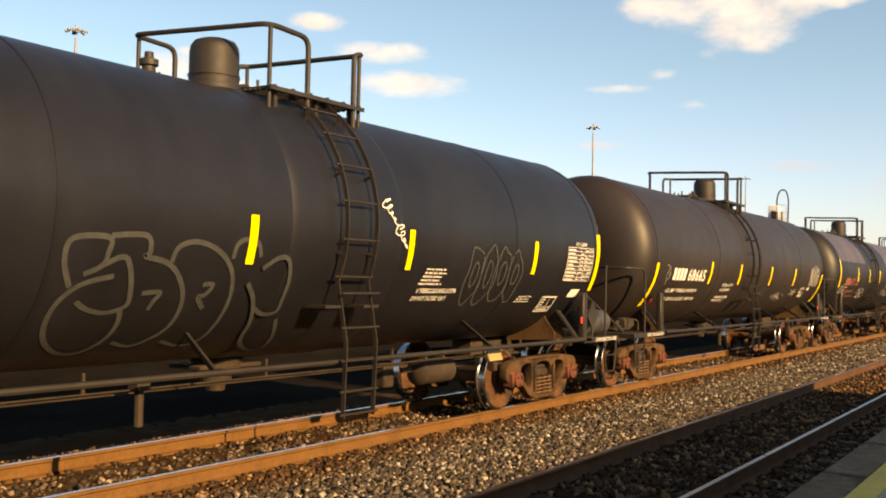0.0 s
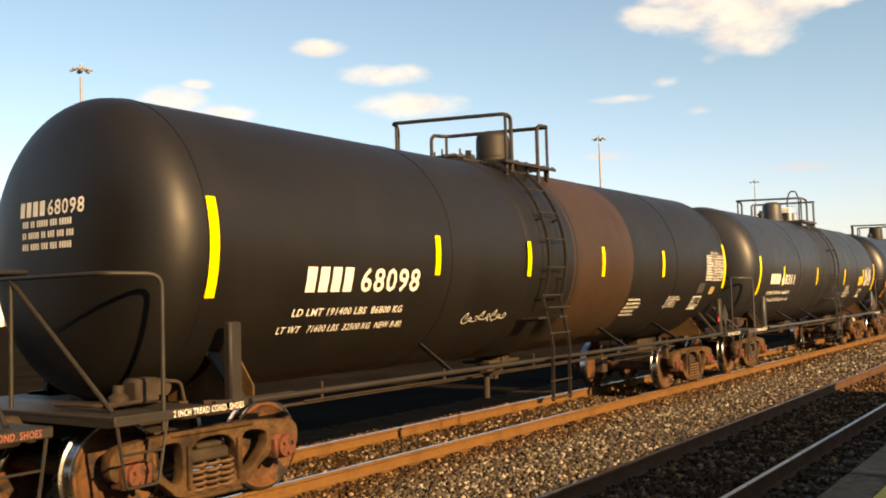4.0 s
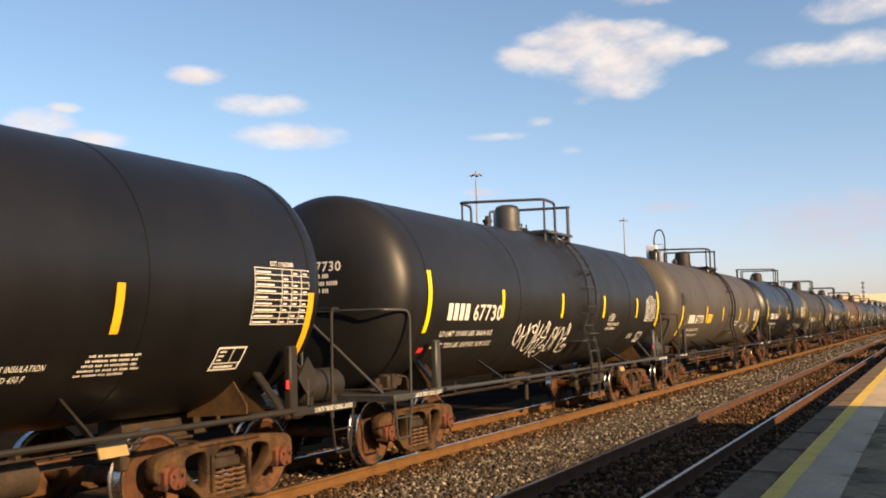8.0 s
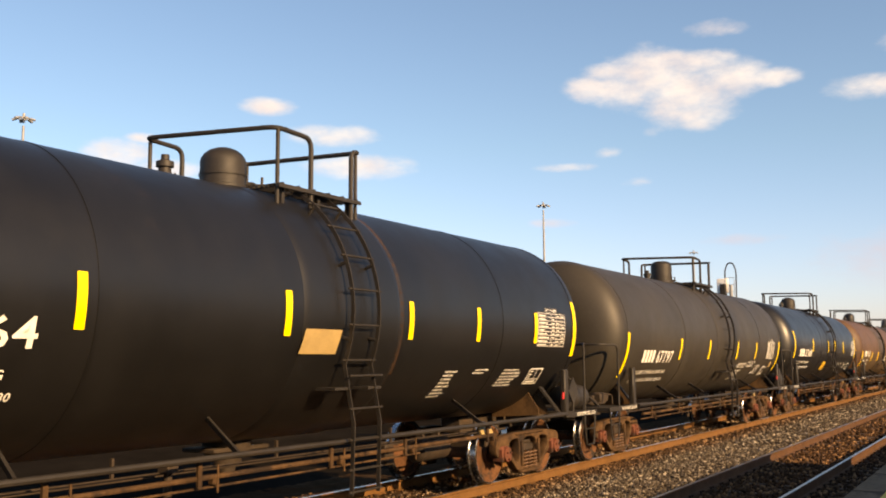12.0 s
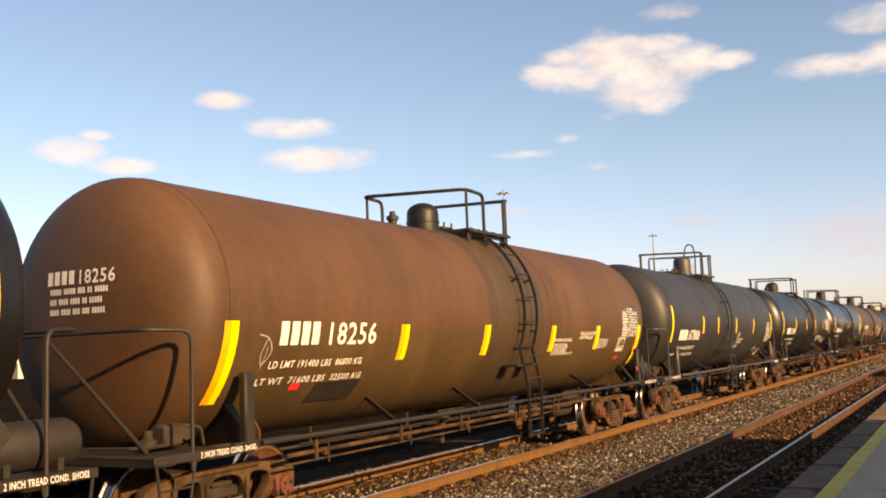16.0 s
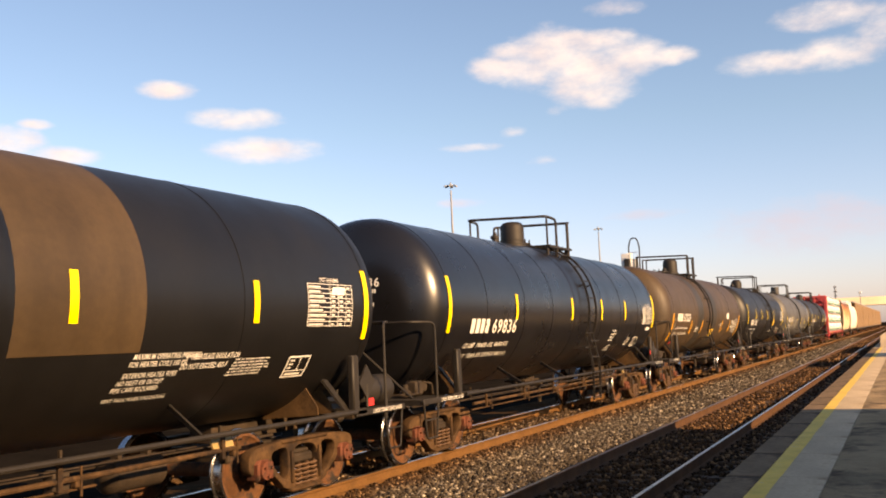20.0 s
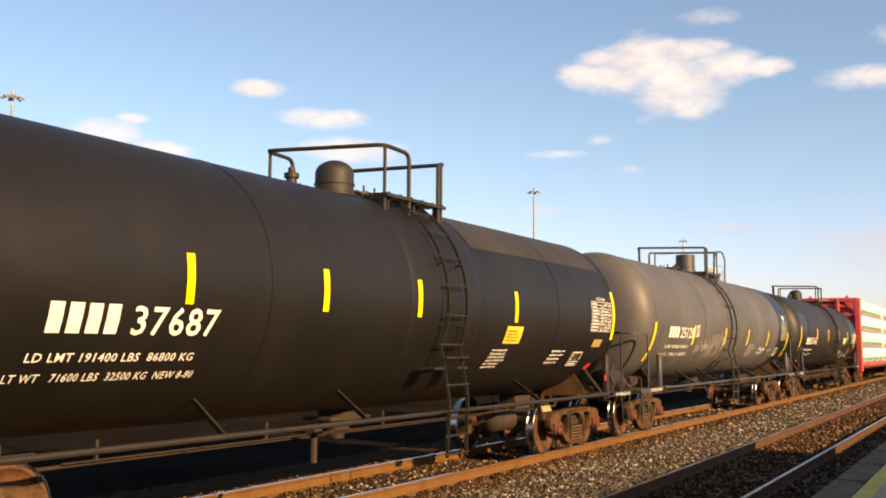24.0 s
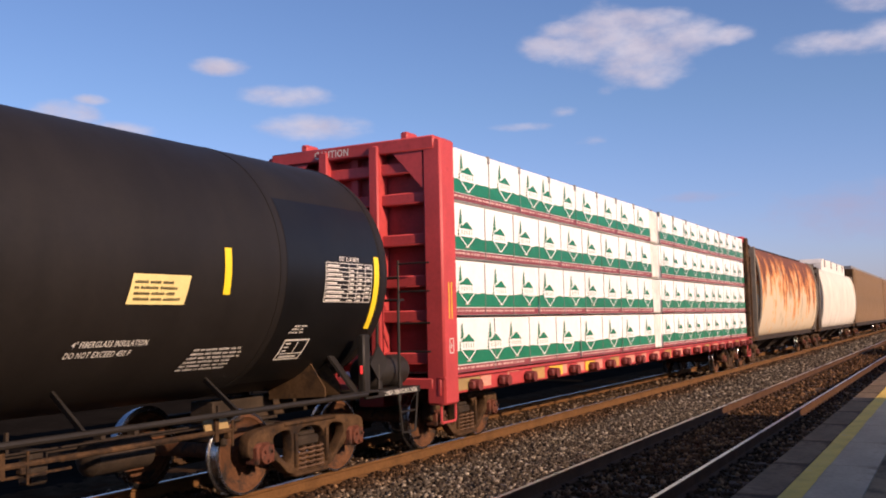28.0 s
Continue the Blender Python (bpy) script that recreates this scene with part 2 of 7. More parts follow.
RUST = (0.14, 0.055, 0.025)
M = {
    "steel_dark": mat("dark painted steel", (0.0177, 0.015, 0.0122), 0.6, 0, 0.3, 3, 40, 0.15, stain=(0.0374, 0.0231, 0.0136), stain_at=0.62, spec=0.35),
    "steel_grey": mat("grey painted steel", (0.0374, 0.0381, 0.0381), 0.5, 0, 0.25, 3, 40, 0.1, stain=(0.0476, 0.0306, 0.0204), stain_at=0.66),
    "truck": mat("rusty cast steel", (0.064, 0.037, 0.018), 0.85, 0, 0.45, 4, 35, 0.5, stain=(0.022, 0.015, 0.011), stain_at=0.48, stain_scale=2.5, spec=0.15),
    "truck_dark": mat("oily dark cast steel", (0.030, 0.021, 0.0135), 0.75, 0, 0.4, 4, 35, 0.4, stain=(0.066, 0.038, 0.019), stain_at=0.6, spec=0.3),
    "adapter": mat("red-brown bearing steel", (0.102, 0.0374, 0.0231), 0.8, 0, 0.35, 4, 35, 0.4, stain=(0.034, 0.0231, 0.0177), stain_at=0.52, stain_scale=5, spec=0.15),
    "spring": mat("bare brown spring steel", (0.105, 0.062, 0.036), 0.6, 0, 0.3, 5, 35, 0.2, stain=(0.03, 0.02, 0.014), stain_at=0.55, stain_scale=5, spec=0.3),
    "saddle": mat("grease-stained brown plate", (0.080, 0.046, 0.020), 0.8, 0, 0.35, 3, 30, 0.3, stain=(0.024, 0.016, 0.011), stain_at=0.55, stain_scale=2.0, spec=0.2),
    "wheel": mat("rusty wheel plate", (0.088, 0.040, 0.018), 0.8, 0, 0.4, 3, 30, 0.3, stain=(0.0204, 0.017, 0.015), stain_at=0.5, stain_scale=4, spec=0.2),
    "tread": mat("polished wheel tread", (0.42, 0.42, 0.43), 0.25, 1.0, 0.15, 3, 60, 0.02),
    "tape": mat("yellow reflective tape", (0.80, 0.60, 0.004), 0.45, 0, 0.05, 3, 60, 0.03),
    "tape_old": mat("aged orange reflective tape", (0.70, 0.34, 0.012), 0.5, 0, 0.10, 4, 60, 0.03),
    "white_paint": mat("white stencil paint", (0.62, 0.61, 0.56), 0.6, 0, 0.12, 9, 60, 0.03, stain=(0.25, 0.23, 0.2), stain_at=0.68, stain_scale=6),
    "grey_paint": mat("faded stencil paint", (0.34, 0.33, 0.29), 0.65, 0, 0.2, 9, 60, 0.03),
    "faint_paint": mat("faint chalky spray paint", (0.025, 0.028, 0.028), 0.8, 0, 0.3, 9, 60, 0.03),
    "orange_paint": mat("orange stencil paint", (0.25, 0.078, 0.048), 0.6, 0, 0.15, 9, 60, 0.03, stain=(0.08, 0.035, 0.028), stain_at=0.54, stain_scale=6),
    "red_paint": mat("red marking paint", (0.60, 0.03, 0.03), 0.5, 0, 0.1, 9, 60, 0.03),
    "placard": mat("yellow placard", (0.72, 0.47, 0.04), 0.5, 0, 0.1, 5, 60, 0.03),
    "placard_pale": mat("pale yellow placard", (0.72, 0.60, 0.24), 0.5, 0, 0.1, 5, 60, 0.03),
    "placard_ink": mat("placard print", (0.0544, 0.0476, 0.0204), 0.6, 0, 0.1, 5, 60, 0.0),
    "plate_tan": mat("tan steel plate", (0.2856, 0.204, 0.0816), 0.6, 0, 0.15, 5, 60, 0.05),
    "rail_rust": mat("rusty rail steel", (0.118, 0.060, 0.0205), 0.85, 0, 0.3, 2, 30, 0.35, stain=(0.092, 0.043, 0.0163), stain_at=0.55, stain_scale=2, spec=0.15),
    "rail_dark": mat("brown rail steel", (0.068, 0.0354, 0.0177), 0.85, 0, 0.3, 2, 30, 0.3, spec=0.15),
    "rail_top": mat("polished rail head", (0.45, 0.44, 0.42), 0.3, 1.0, 0.12, 2, 50, 0.02),
    "tie": mat("weathered timber sleeper", (0.0544, 0.0313, 0.0177), 0.9, 0, 0.35, 2, 20, 0.5, stretch=(8, 1, 8)),
    # near-black base: the shade behind and under the train is put into the colour
    "earth": mat("earth with the train's shade in its colour", (0.0136, 0.0116, 0.0095), 0.95, 0, 0.35, 0.35, 6, 0.6, stain=(0.0218, 0.0184, 0.0136), stain_at=0.6, stain_scale=0.15, spec=0.0),
    "concrete": mat("worn platform concrete", (0.47, 0.375, 0.25), 0.9, 0, 0.2, 0.7, 25, 0.25, spec=0.15, stain=(0.27, 0.20, 0.125), stain_at=0.58, stain_scale=1.4, per_object=0.08),
    "concrete_dark": mat("stained platform edge", (0.17, 0.122, 0.075), 0.9, 0, 0.35, 1.5, 25, 0.3, spec=0.1, stain=(0.055, 0.038, 0.025), stain_at=0.52, stain_scale=1.7, per_object=0.1),
    "worn_strip": mat("patched and stained platform paving", (0.27, 0.20, 0.115), 0.92, 0, 0.3, 0.9, 45, 0.4, spec=0.12, stain=(0.075, 0.053, 0.033), stain_at=0.50, stain_scale=1.1),
    "asphalt": mat("worn grey-brown paving", (0.102, 0.0762, 0.051), 0.9, 0, 0.3, 0.8, 60, 0.4, stain=(0.0476, 0.0408, 0.034), stain_at=0.5, stain_scale=1.6, spec=0.15),
    "stripe": mat("yellow platform stripe", (0.62, 0.43, 0.05), 0.7, 0, 0.15, 3, 40, 0.1, stain=(0.35, 0.30, 0.2), stain_at=0.62, stain_scale=3),
    "brick": mat("brown brick building wall", (0.1156, 0.0748, 0.0544), 0.85, 0, 0.15, 1.0, 20, 0.2),
    "galv": mat("galvanised steel", (0.24, 0.25, 0.26), 0.6, 0.3, 0.1, 2, 30, 0.05),
    "lamp_white": mat("white lamp housing", (0.70, 0.70, 0.68), 0.4, 0, 0.08, 4, 30, 0.0),
    "red_car": mat("faded red car paint", (0.4216, 0.051, 0.051), 0.55, 0, 0.18, 1.2, 20, 0.1, stain=(0.2856, 0.034, 0.034), stain_at=0.58, stain_scale=1.5, streak=0.08),
    # the car's red again, darkened so its base colour carries the shade of recessed parts
    "red_dark": mat("red steel with shade in its colour", (0.2856, 0.034, 0.034), 0.6, 0, 0.25, 2, 20, 0.1),
    "wrap": mat("white bundle wrap", (0.80, 0.81, 0.80), 0.4, 0, 0.05, 3, 12, 0.25, per_object=0.04),
    "wrap_green": mat("green bundle print", (0.012, 0.165, 0.085), 0.4, 0, 0.1, 3, 12, 0.1, per_object=0.1),
    "wrap_red": mat("brown red bundle band", (0.20, 0.045, 0.052), 0.45, 0, 0.1, 3, 12, 0.1),
    "hop_rust": mat("rust streaked cream paint", (0.55, 0.40, 0.22), 0.7, 0, 0.15, 1.2, 20, 0.1, stain=(0.42, 0.14, 0.035), stain_at=0.50, stain_scale=0.55, streak=0.28),
    "hop_white": mat("off-white car paint", (0.62, 0.58, 0.50), 0.6, 0, 0.1, 1.2, 20, 0.1, stain=(0.36, 0.32, 0.24), stain_at=0.62, stain_scale=0.8, streak=0.12),
    "box_brown": mat("dusty brown boxcar paint", (0.17, 0.102, 0.0422), 0.7, 0, 0.15, 1.0, 20, 0.1, stain=(0.1156, 0.0646, 0.0272), stain_at=0.6, streak=0.15),
    "sign_yellow": mat("yellow billboard", (0.80, 0.62, 0.02), 0.5, 0, 0.05, 1, 10, 0.0),
    "sign_brown": mat("brown print", (0.0952, 0.0408, 0.0204), 0.5, 0, 0.05, 1, 10, 0.0),
    "run_stain": mat("dark spillage stain", (0.0085, 0.0062, 0.0048), 0.5, 0, 0.4, 3, 30, 0.05, stain=(0.028, 0.014, 0.008), stain_at=0.62, stain_scale=2.5),
    "rubber": mat("black rubber hose", (0.0102, 0.0102, 0.0102), 0.6, 0, 0.2, 5, 40, 0.1),
}

# ---------------------------------------------------------------- mesh helpers
SHARED = {}


def part(name, key, build, material, parent, label="", at=None, smooth=True, kind=""):
    """One mesh object under its thing; parts of one key share their mesh."""
    k = (key, material.name)
    if k not in SHARED:
        bm = bmesh.new()
        build(bm)
        me = bpy.data.meshes.new(name)
        bm.normal_update()
        bm.to_mesh(me)
        bm.free()
        me.materials.append(material)
        if smooth:
            for p in me.polygons:
                p.use_smooth = True
            me.set_sharp_from_angle(angle=radians(38))
        SHARED[k] = me
    ob = new(name, SHARED[k])
    ob.parent = parent
    if at is not None:
        ob.matrix_basis = at
    if label:
        ob["label"] = label
    if kind:
        ob["kind"] = kind
    return ob


def thing(name, label, category, group="", kind="", at=None):
    ob = tagged(new(name), label, category, group, kind)
    if at is not None:
        ob.matrix_basis = at
    return ob


def box(bm, c, s, rot=None, bevel=0.0):
    r = bmesh.ops.create_cube(bm, size=1.0, matrix=Matrix.Translation(c) @ (rot or Matrix()) @ Matrix.Diagonal((*s, 1)))
    if bevel:
        es = list({e for v in r["verts"] for e in v.link_edges})
        bmesh.ops.bevel(bm, geom=es, offset=bevel, segments=1, affect="EDGES")


def rod(bm, a, b, r, seg=8, r2=None):
    a, b = Vector(a), Vector(b)
    d = b - a
    m = Matrix.Translation((a + b) / 2) @ d.to_track_quat("Z", "Y").to_matrix().to_4x4()
    bmesh.ops.create_cone(bm, cap_ends=True, segments=seg, radius1=r, radius2=r if r2 is None else r2, depth=d.length, matrix=m)


def tube(bm, pts, r, seg=8, soft=0.12):
    """A bent pipe along pts, its corners rounded."""
    pts = [Vector(p) for p in pts]
    way = [pts[0]]
    for a, b, c in zip(pts, pts[1:], pts[2:]):
        s = min(soft, (b - a).length / 2.1, (c - b).length / 2.1)
        p, q = b + (a - b).normalized() * s, b + (c - b).normalized() * s
        for k in range(5):
            t = k / 4
            way.append(p * (1 - t) ** 2 + b * 2 * t * (1 - t) + q * t * t)
    way.append(pts[-1])
    rings, side = [], None
    for i, p in enumerate(way):
        d = (way[min(i + 1, len(way) - 1)] - way[max(i - 1, 0)]).normalized()
        if side is None:
            side = d.orthogonal().normalized()
        side = (side - d * side.dot(d)).normalized()
        up = d.cross(side)
        rings.append([bm.verts.new(p + (side * math.cos(2 * math.pi * k / seg) + up * math.sin(2 * math.pi * k / seg)) * r) for k in range(seg)])
    for a, b in zip(rings, rings[1:]):
        for k in range(seg):
            bm.faces.new((a[k], a[(k + 1) % seg], b[(k + 1) % seg], b[k]))
    bm.faces.new(rings[0][::-1])
    bm.faces.new(rings[-1])


def lathe(bm, prof, seg=24, axis="X", centre=(0, 0, 0), cap=True):
    """prof: pairs (along, radius) turned about an axis."""
    rings = []
    c = Vector(centre)
    for a, r in prof:
        ring = []
        for k in range(seg):
            u, v = r * math.cos(2 * math.pi * k / seg), r * math.sin(2 * math.pi * k / seg)
            p = {"X": (a, u, v), "Y": (u, a, v), "Z": (u, v, a)}[axis]
            ring.append(bm.verts.new(c + Vector(p)))
        rings.append(ring)
    for a, b in zip(rings, rings[1:]):
        for k in range(seg):
            bm.faces.new((a[k], a[(k + 1) % seg], b[(k + 1) % seg], b[k]))
    if cap:
        bm.faces.new(rings[0][::-1])
        bm.faces.new(rings[-1])
    bmesh.ops.recalc_face_normals(bm, faces=bm.faces)


def prism(bm, outline, y0, y1, holes=()):
    """An outline in the x-z plane, with holes, pulled from y0 to y1."""
    e = []
    for loop in (outline, *holes):
        vs = [bm.verts.new((x, y0, z)) for x, z in loop]
        e += [bm.edges.new((vs[i], vs[(i + 1) % len(vs)])) for i in range(len(vs))]
    f = bmesh.ops.triangle_fill(bm, use_beauty=True, edges=e)
    faces = [g for g in f["geom"] if isinstance(g, bmesh.types.BMFace)]
    r = bmesh.ops.extrude_face_region(bm, geom=faces)
    bmesh.ops.translate(bm, verts=[g for g in r["geom"] if isinstance(g, bmesh.types.BMVert)], vec=(0, y1 - y0, 0))
    bmesh.ops.recalc_face_normals(bm, faces=bm.faces)


# ---------------------------------------------------------------- the tank's curved skin
ZC, R = 2.45, 1.46


def skin(u, v, off=0.006):
    """A point on the near side of a tank: u along it, v the height of a flat drawing that is wrapped round it."""
    a = (v - ZC) / R
    return Vector((u, -(R + off) * math.cos(a), ZC + (R + off) * math.sin(a)))


def patch(bm, u0, u1, v0, v1, off=0.006, slant=0.0, rows=None):
    """A painted or stuck-on rectangle that follows the tank's side."""
    k = rows or max(1, int(abs(v1 - v0) / 0.12))
    prev = None
    for i in range(k + 1):
        v = v0 + (v1 - v0) * i / k
        s = slant * (i / k)
        pair = bm.verts.new(skin(u0 + s, v, off)), bm.verts.new(skin(u1 + s, v, off))
        if prev:
            bm.faces.new((prev[0], prev[1], pair[1], pair[0]))
        prev = pair


def stroke(bm, pts, w, off=0.007):
    """A sprayed line on the tank's side, w wide."""
    pts = [Vector(p) for p in pts]
    way = []
    for i in range(len(pts) - 1):
        p0, p1, p2, p3 = pts[max(i - 1, 0)], pts[i], pts[i + 1], pts[min(i + 2, len(pts) - 1)]
        for k in range(5):
            t = k / 5
            way.append(0.5 * (2 * p1 + (p2 - p0) * t + (2 * p0 - 5 * p1 + 4 * p2 - p3) * t * t + (3 * p1 - p0 - 3 * p2 + p3) * t ** 3))
    way.append(pts[-1])
    prev = None
    for i, p in enumerate(way):
        d = way[min(i + 1, len(way) - 1)] - way[max(i - 1, 0)]
        n = Vector((-d.y, d.x)).normalized() * w / 2 if d.length else Vector((0, w / 2))
        pair = bm.verts.new(skin(p.x + n.x, p.y + n.y, off)), bm.verts.new(skin(p.x - n.x, p.y - n.y, off))
        if prev:
            bm.faces.new((prev[0], prev[1], pair[1], pair[0]))
        prev = pair


@lru_cache(maxsize=None)
def letters(text):
    """Points and faces of a line of writing one unit high, with its width."""
    cu = bpy.data.curves.new("writing", "FONT")
    cu.body, cu.resolution_u, cu.offset, cu.space_character = text, 2, 0.014, 1.10
    ob = bpy.data.objects.new("writing", cu)
    scene.collection.objects.link(ob)
    me = bpy.data.meshes.new_from_object(ob.evaluated_get(bpy.context.evaluated_depsgraph_get()))
    pts = [(v.co.x, v.co.y) for v in me.vertices]
    faces = [tuple(p.vertices) for p in me.polygons]
    bpy.data.objects.remove(ob)
    bpy.data.curves.remove(cu)
    bpy.data.meshes.remove(me)
    w = max((p[0] for p in pts), default=1.0)
    h = max((p[1] for p in pts), default=0.7)
    return pts, faces, w, h


def write(bm, text, place, width, height):
    """Writing whose points place(u, v) lays on a surface, fitted into width x height from (0, 0)."""
    pts, faces, w, h = letters(text)
    vs = [bm.verts.new(place(x / w * width, y / h * height)) for x, y in pts]
    for f in faces:
        try:
            bm.faces.new([vs[i] for i in f])
        except ValueError:
            pass


def lines_of(bm, rng, u, v, w, h, n, fill=0.5, place=None, slant=0.0):
    """Rows of small unreadable writing: bars of uneven words."""
    step = h / n
    for i in range(n):
        z = v + h - (i + 1) * step
        x, end = u, u + w * rng.uniform(0.72, 1.0)
        s = slant * (i + 1) / n
        while x < end - 0.03:
            for _ in range(rng.randint(2, 8)):
                if x < end:
                    patch(bm, x - s, x + 0.019 - s, z, z + step * fill * rng.uniform(0.8, 1.05), rows=1)
                    x += 0.027
            x += 0.022


# ---------------------------------------------------------------- bogies
AXLE = 1.78
WHEEL_R = 0.457


def wheel_disc(bm):
    lathe(bm, [(-0.07, 0.05), (-0.075, 0.14), (-0.03, 0.17), (-0.012, 0.30), (-0.05, 0.385), (-0.068, 0.395), (-0.068, 0.43), (0.05, 0.43), (0.05, 0.395), (0.02, 0.385), (0.04, 0.17), (0.08, 0.12), (0.08, 0.05)], 40, "Y", cap=True)


def wheel_tyre(bm):
    lathe(bm, [(-0.070, 0.428), (-0.070, 0.452), (-0.064, 0.457), (0.035, 0.460), (0.045, 0.485), (0.062, 0.487), (0.068, 0.470), (0.068, 0.428)], 48, "Y", cap=False)


def axle(bm):
    rod(bm, (0, -0.72, 0), (0, 0.72, 0), 0.085, 16)
    lathe(bm, [(-1.0, 0.07), (-0.78, 0.07), (-0.72, 0.10)], 16, "Y")
    lathe(bm, [(0.72, 0.10), (0.78, 0.07), (1.0, 0.07)], 16, "Y")


def axle_cap(bm):
    lathe(bm, [(-0.12, 0.06), (-0.11, 0.105), (-0.02, 0.125), (0.08, 0.13), (0.10, 0.10)], 20, "Y")
    for k in range(3):
        a = k * 2.094 + 0.5
        rod(bm, (0.065 * math.cos(a), -0.145, 0.065 * math.sin(a)), (0.065 * math.cos(a), -0.10, 0.065 * math.sin(a)), 0.017, 6)


def oval(cx, cz, rx, rz, n=10):
    return [(cx + rx * math.cos(2 * math.pi * k / n), cz + rz * math.sin(2 * math.pi * k / n)) for k in range(n)]


def eased(pts, n=2):
    """A closed outline with its corners cut round."""
    for _ in range(n):
        pts = [q for (ax, az), (bx, bz) in zip(pts, pts[1:] + pts[:1]) for q in ((ax * 0.78 + bx * 0.22, az * 0.78 + bz * 0.22), (ax * 0.22 + bx * 0.78, az * 0.22 + bz * 0.78))]
    return pts


def side_frame(bm):
    out = [(-1.13, 0.46), (-1.12, 0.66), (-0.98, 0.72), (-0.5, 0.755), (0.5, 0.755), (0.98, 0.72), (1.12, 0.66), (1.13, 0.46), (1.04, 0.40), (1.0, 0.55), (0.78, 0.55), (0.74, 0.40),
           (0.56, 0.30), (0.40, 0.14), (-0.40, 0.14), (-0.56, 0.30), (-0.74, 0.40), (-0.78, 0.55), (-1.0, 0.55), (-1.04, 0.40)]
    win = [(-0.28, 0.20), (0.28, 0.20), (0.28, 0.67), (-0.28, 0.67)]
    drop = [(-0.365, 0.29), (-0.36, 0.65), (-0.50, 0.67), (-0.69, 0.63), (-0.68, 0.50), (-0.47, 0.30)]
    prism(bm, eased(out), -0.07, 0.07, (eased(win), eased(drop), eased([(-x, z) for x, z in drop][::-1])))
    bmesh.ops.remove_doubles(bm, verts=bm.verts, dist=0.0005)
    rim = [e for e in bm.edges if len(e.link_faces) == 2 and e.calc_face_angle(0) > 1.0 and abs(e.verts[0].co.y - e.verts[1].co.y) < 0.01]
    bmesh.ops.bevel(bm, geom=rim, offset=0.018, segments=2, affect="EDGES", profile=0.5)
    # spring seat, upper flange and column guides
    box(bm, (0, 0, 0.145), (0.66, 0.22, 0.05), bevel=0.02)
    box(bm, (0, 0, 0.735), (1.0, 0.19, 0.05), bevel=0.02)
    for s in (-1, 1):
        box(bm, (s * 0.30, -0.02, 0.43), (0.05, 0.18, 0.40), bevel=0.015)


def adapter(bm):
    """Bearing adapter that sits in the pedestal jaw."""
    box(bm, (0, 0, 0.53), (0.26, 0.20, 0.10), bevel=0.03)
    for s in (-1, 1):
        box(bm, (s * 0.125, -0.03, 0.45), (0.05, 0.18, 0.20), bevel=0.015)


def springs(bm):
    for x in (-0.165, 0.0, 0.165):
        turns, n = 5.0, 60
        pts = [(x + 0.074 * math.cos(2 * math.pi * turns * i / n), -0.02 + 0.074 * math.sin(2 * math.pi * turns * i / n), 0.17 + 0.27 * i / n) for i in range(n + 1)]
        prev = None
        for p in pts:
            c = Vector(p)
            out = Vector((c.x - x, c.y + 0.02, 0)).normalized()
            ring = [bm.verts.new(c + out * 0.017 * math.cos(a) + Vector((0, 0, 0.017 * math.sin(a)))) for a in (0, 1.57, 3.14, 4.71)]
            if prev:
                for k in range(4):
                    bm.faces.new((prev[k], prev[(k + 1) % 4], ring[(k + 1) % 4], ring[k]))
            prev = ring


def bolster(bm):
    box(bm, (0, 0, 0.52), (0.42, 1.80, 0.20), bevel=0.03)
    box(bm, (0, 0, 0.64), (0.46, 0.9, 0.10), bevel=0.02)
    for s in (-1, 1):
        box(bm, (0, s * 0.95, 0.50), (0.46, 0.14, 0.12), bevel=0.025)
        box(bm, (0, s * 0.96, 0.585), (0.30, 0.10, 0.05), bevel=0.015)


def brake_beam(bm):
    rod(bm, (0, -0.78, 0.36), (0, 0.78, 0.36), 0.035, 8)
    for s in (-1, 1):
        box(bm, (0.07, s * 0.74, 0.40), (0.07, 0.09, 0.30), Matrix.Rotation(0.12, 4, "Y"), 0.01)


def bogie(car, x):
    b = part("bogie", "bolster", bolster, M["truck_dark"], car, "rusty cast-steel bogie with two wheelsets", pose(x, 0, 0))
    for s in (-1, 1):
        part("side_frame", "side_frame", side_frame, M["truck"], b, "rust-brown cast side frame", pose(0, s * 0.99, 0, 0, 0, 0 if s < 0 else 180))
        part("spring_nest", "springs", springs, M["spring"], b, "", pose(0, s * 1.0, 0, 0, 0, 0 if s < 0 else 180))
    for s in (-1, 1):
        part("brake_beam", "brake_beam", brake_beam, M["truck_dark"], b, "", pose(s * 0.40, 0, 0, 0, 0, 0 if s > 0 else 180))
    sets = []
    for s in (-1, 1):
        w = part("wheelset", "wheelset", wheelset, M["wheel"], b, "pair of rusty wheels with polished treads", pose(s * AXLE / 2, 0, WHEEL_R))
        w.data.materials.append(M["tread"]) if len(w.data.materials) < 2 else None
        for p in w.data.polygons:
            c = p.center
            if abs(abs(c.y) - 0.752) < 0.09 and math.hypot(c.x, c.z) > 0.438:
                p.material_index = 1
        sets.append((w, s * AXLE / 2))
        for e in (-1, 1):
            part("bearing_cap", "bearing_cap", axle_cap, M["adapter"], b, "", pose(s * AXLE / 2, e * 1.03, WHEEL_R, 0, 0, 0 if e < 0 else 180))
            part("adapter", "adapter", adapter, M["adapter"], b, "", pose(s * AXLE / 2, e * 1.0, 0, 0, 0, 0 if e < 0 else 180))
    return sets


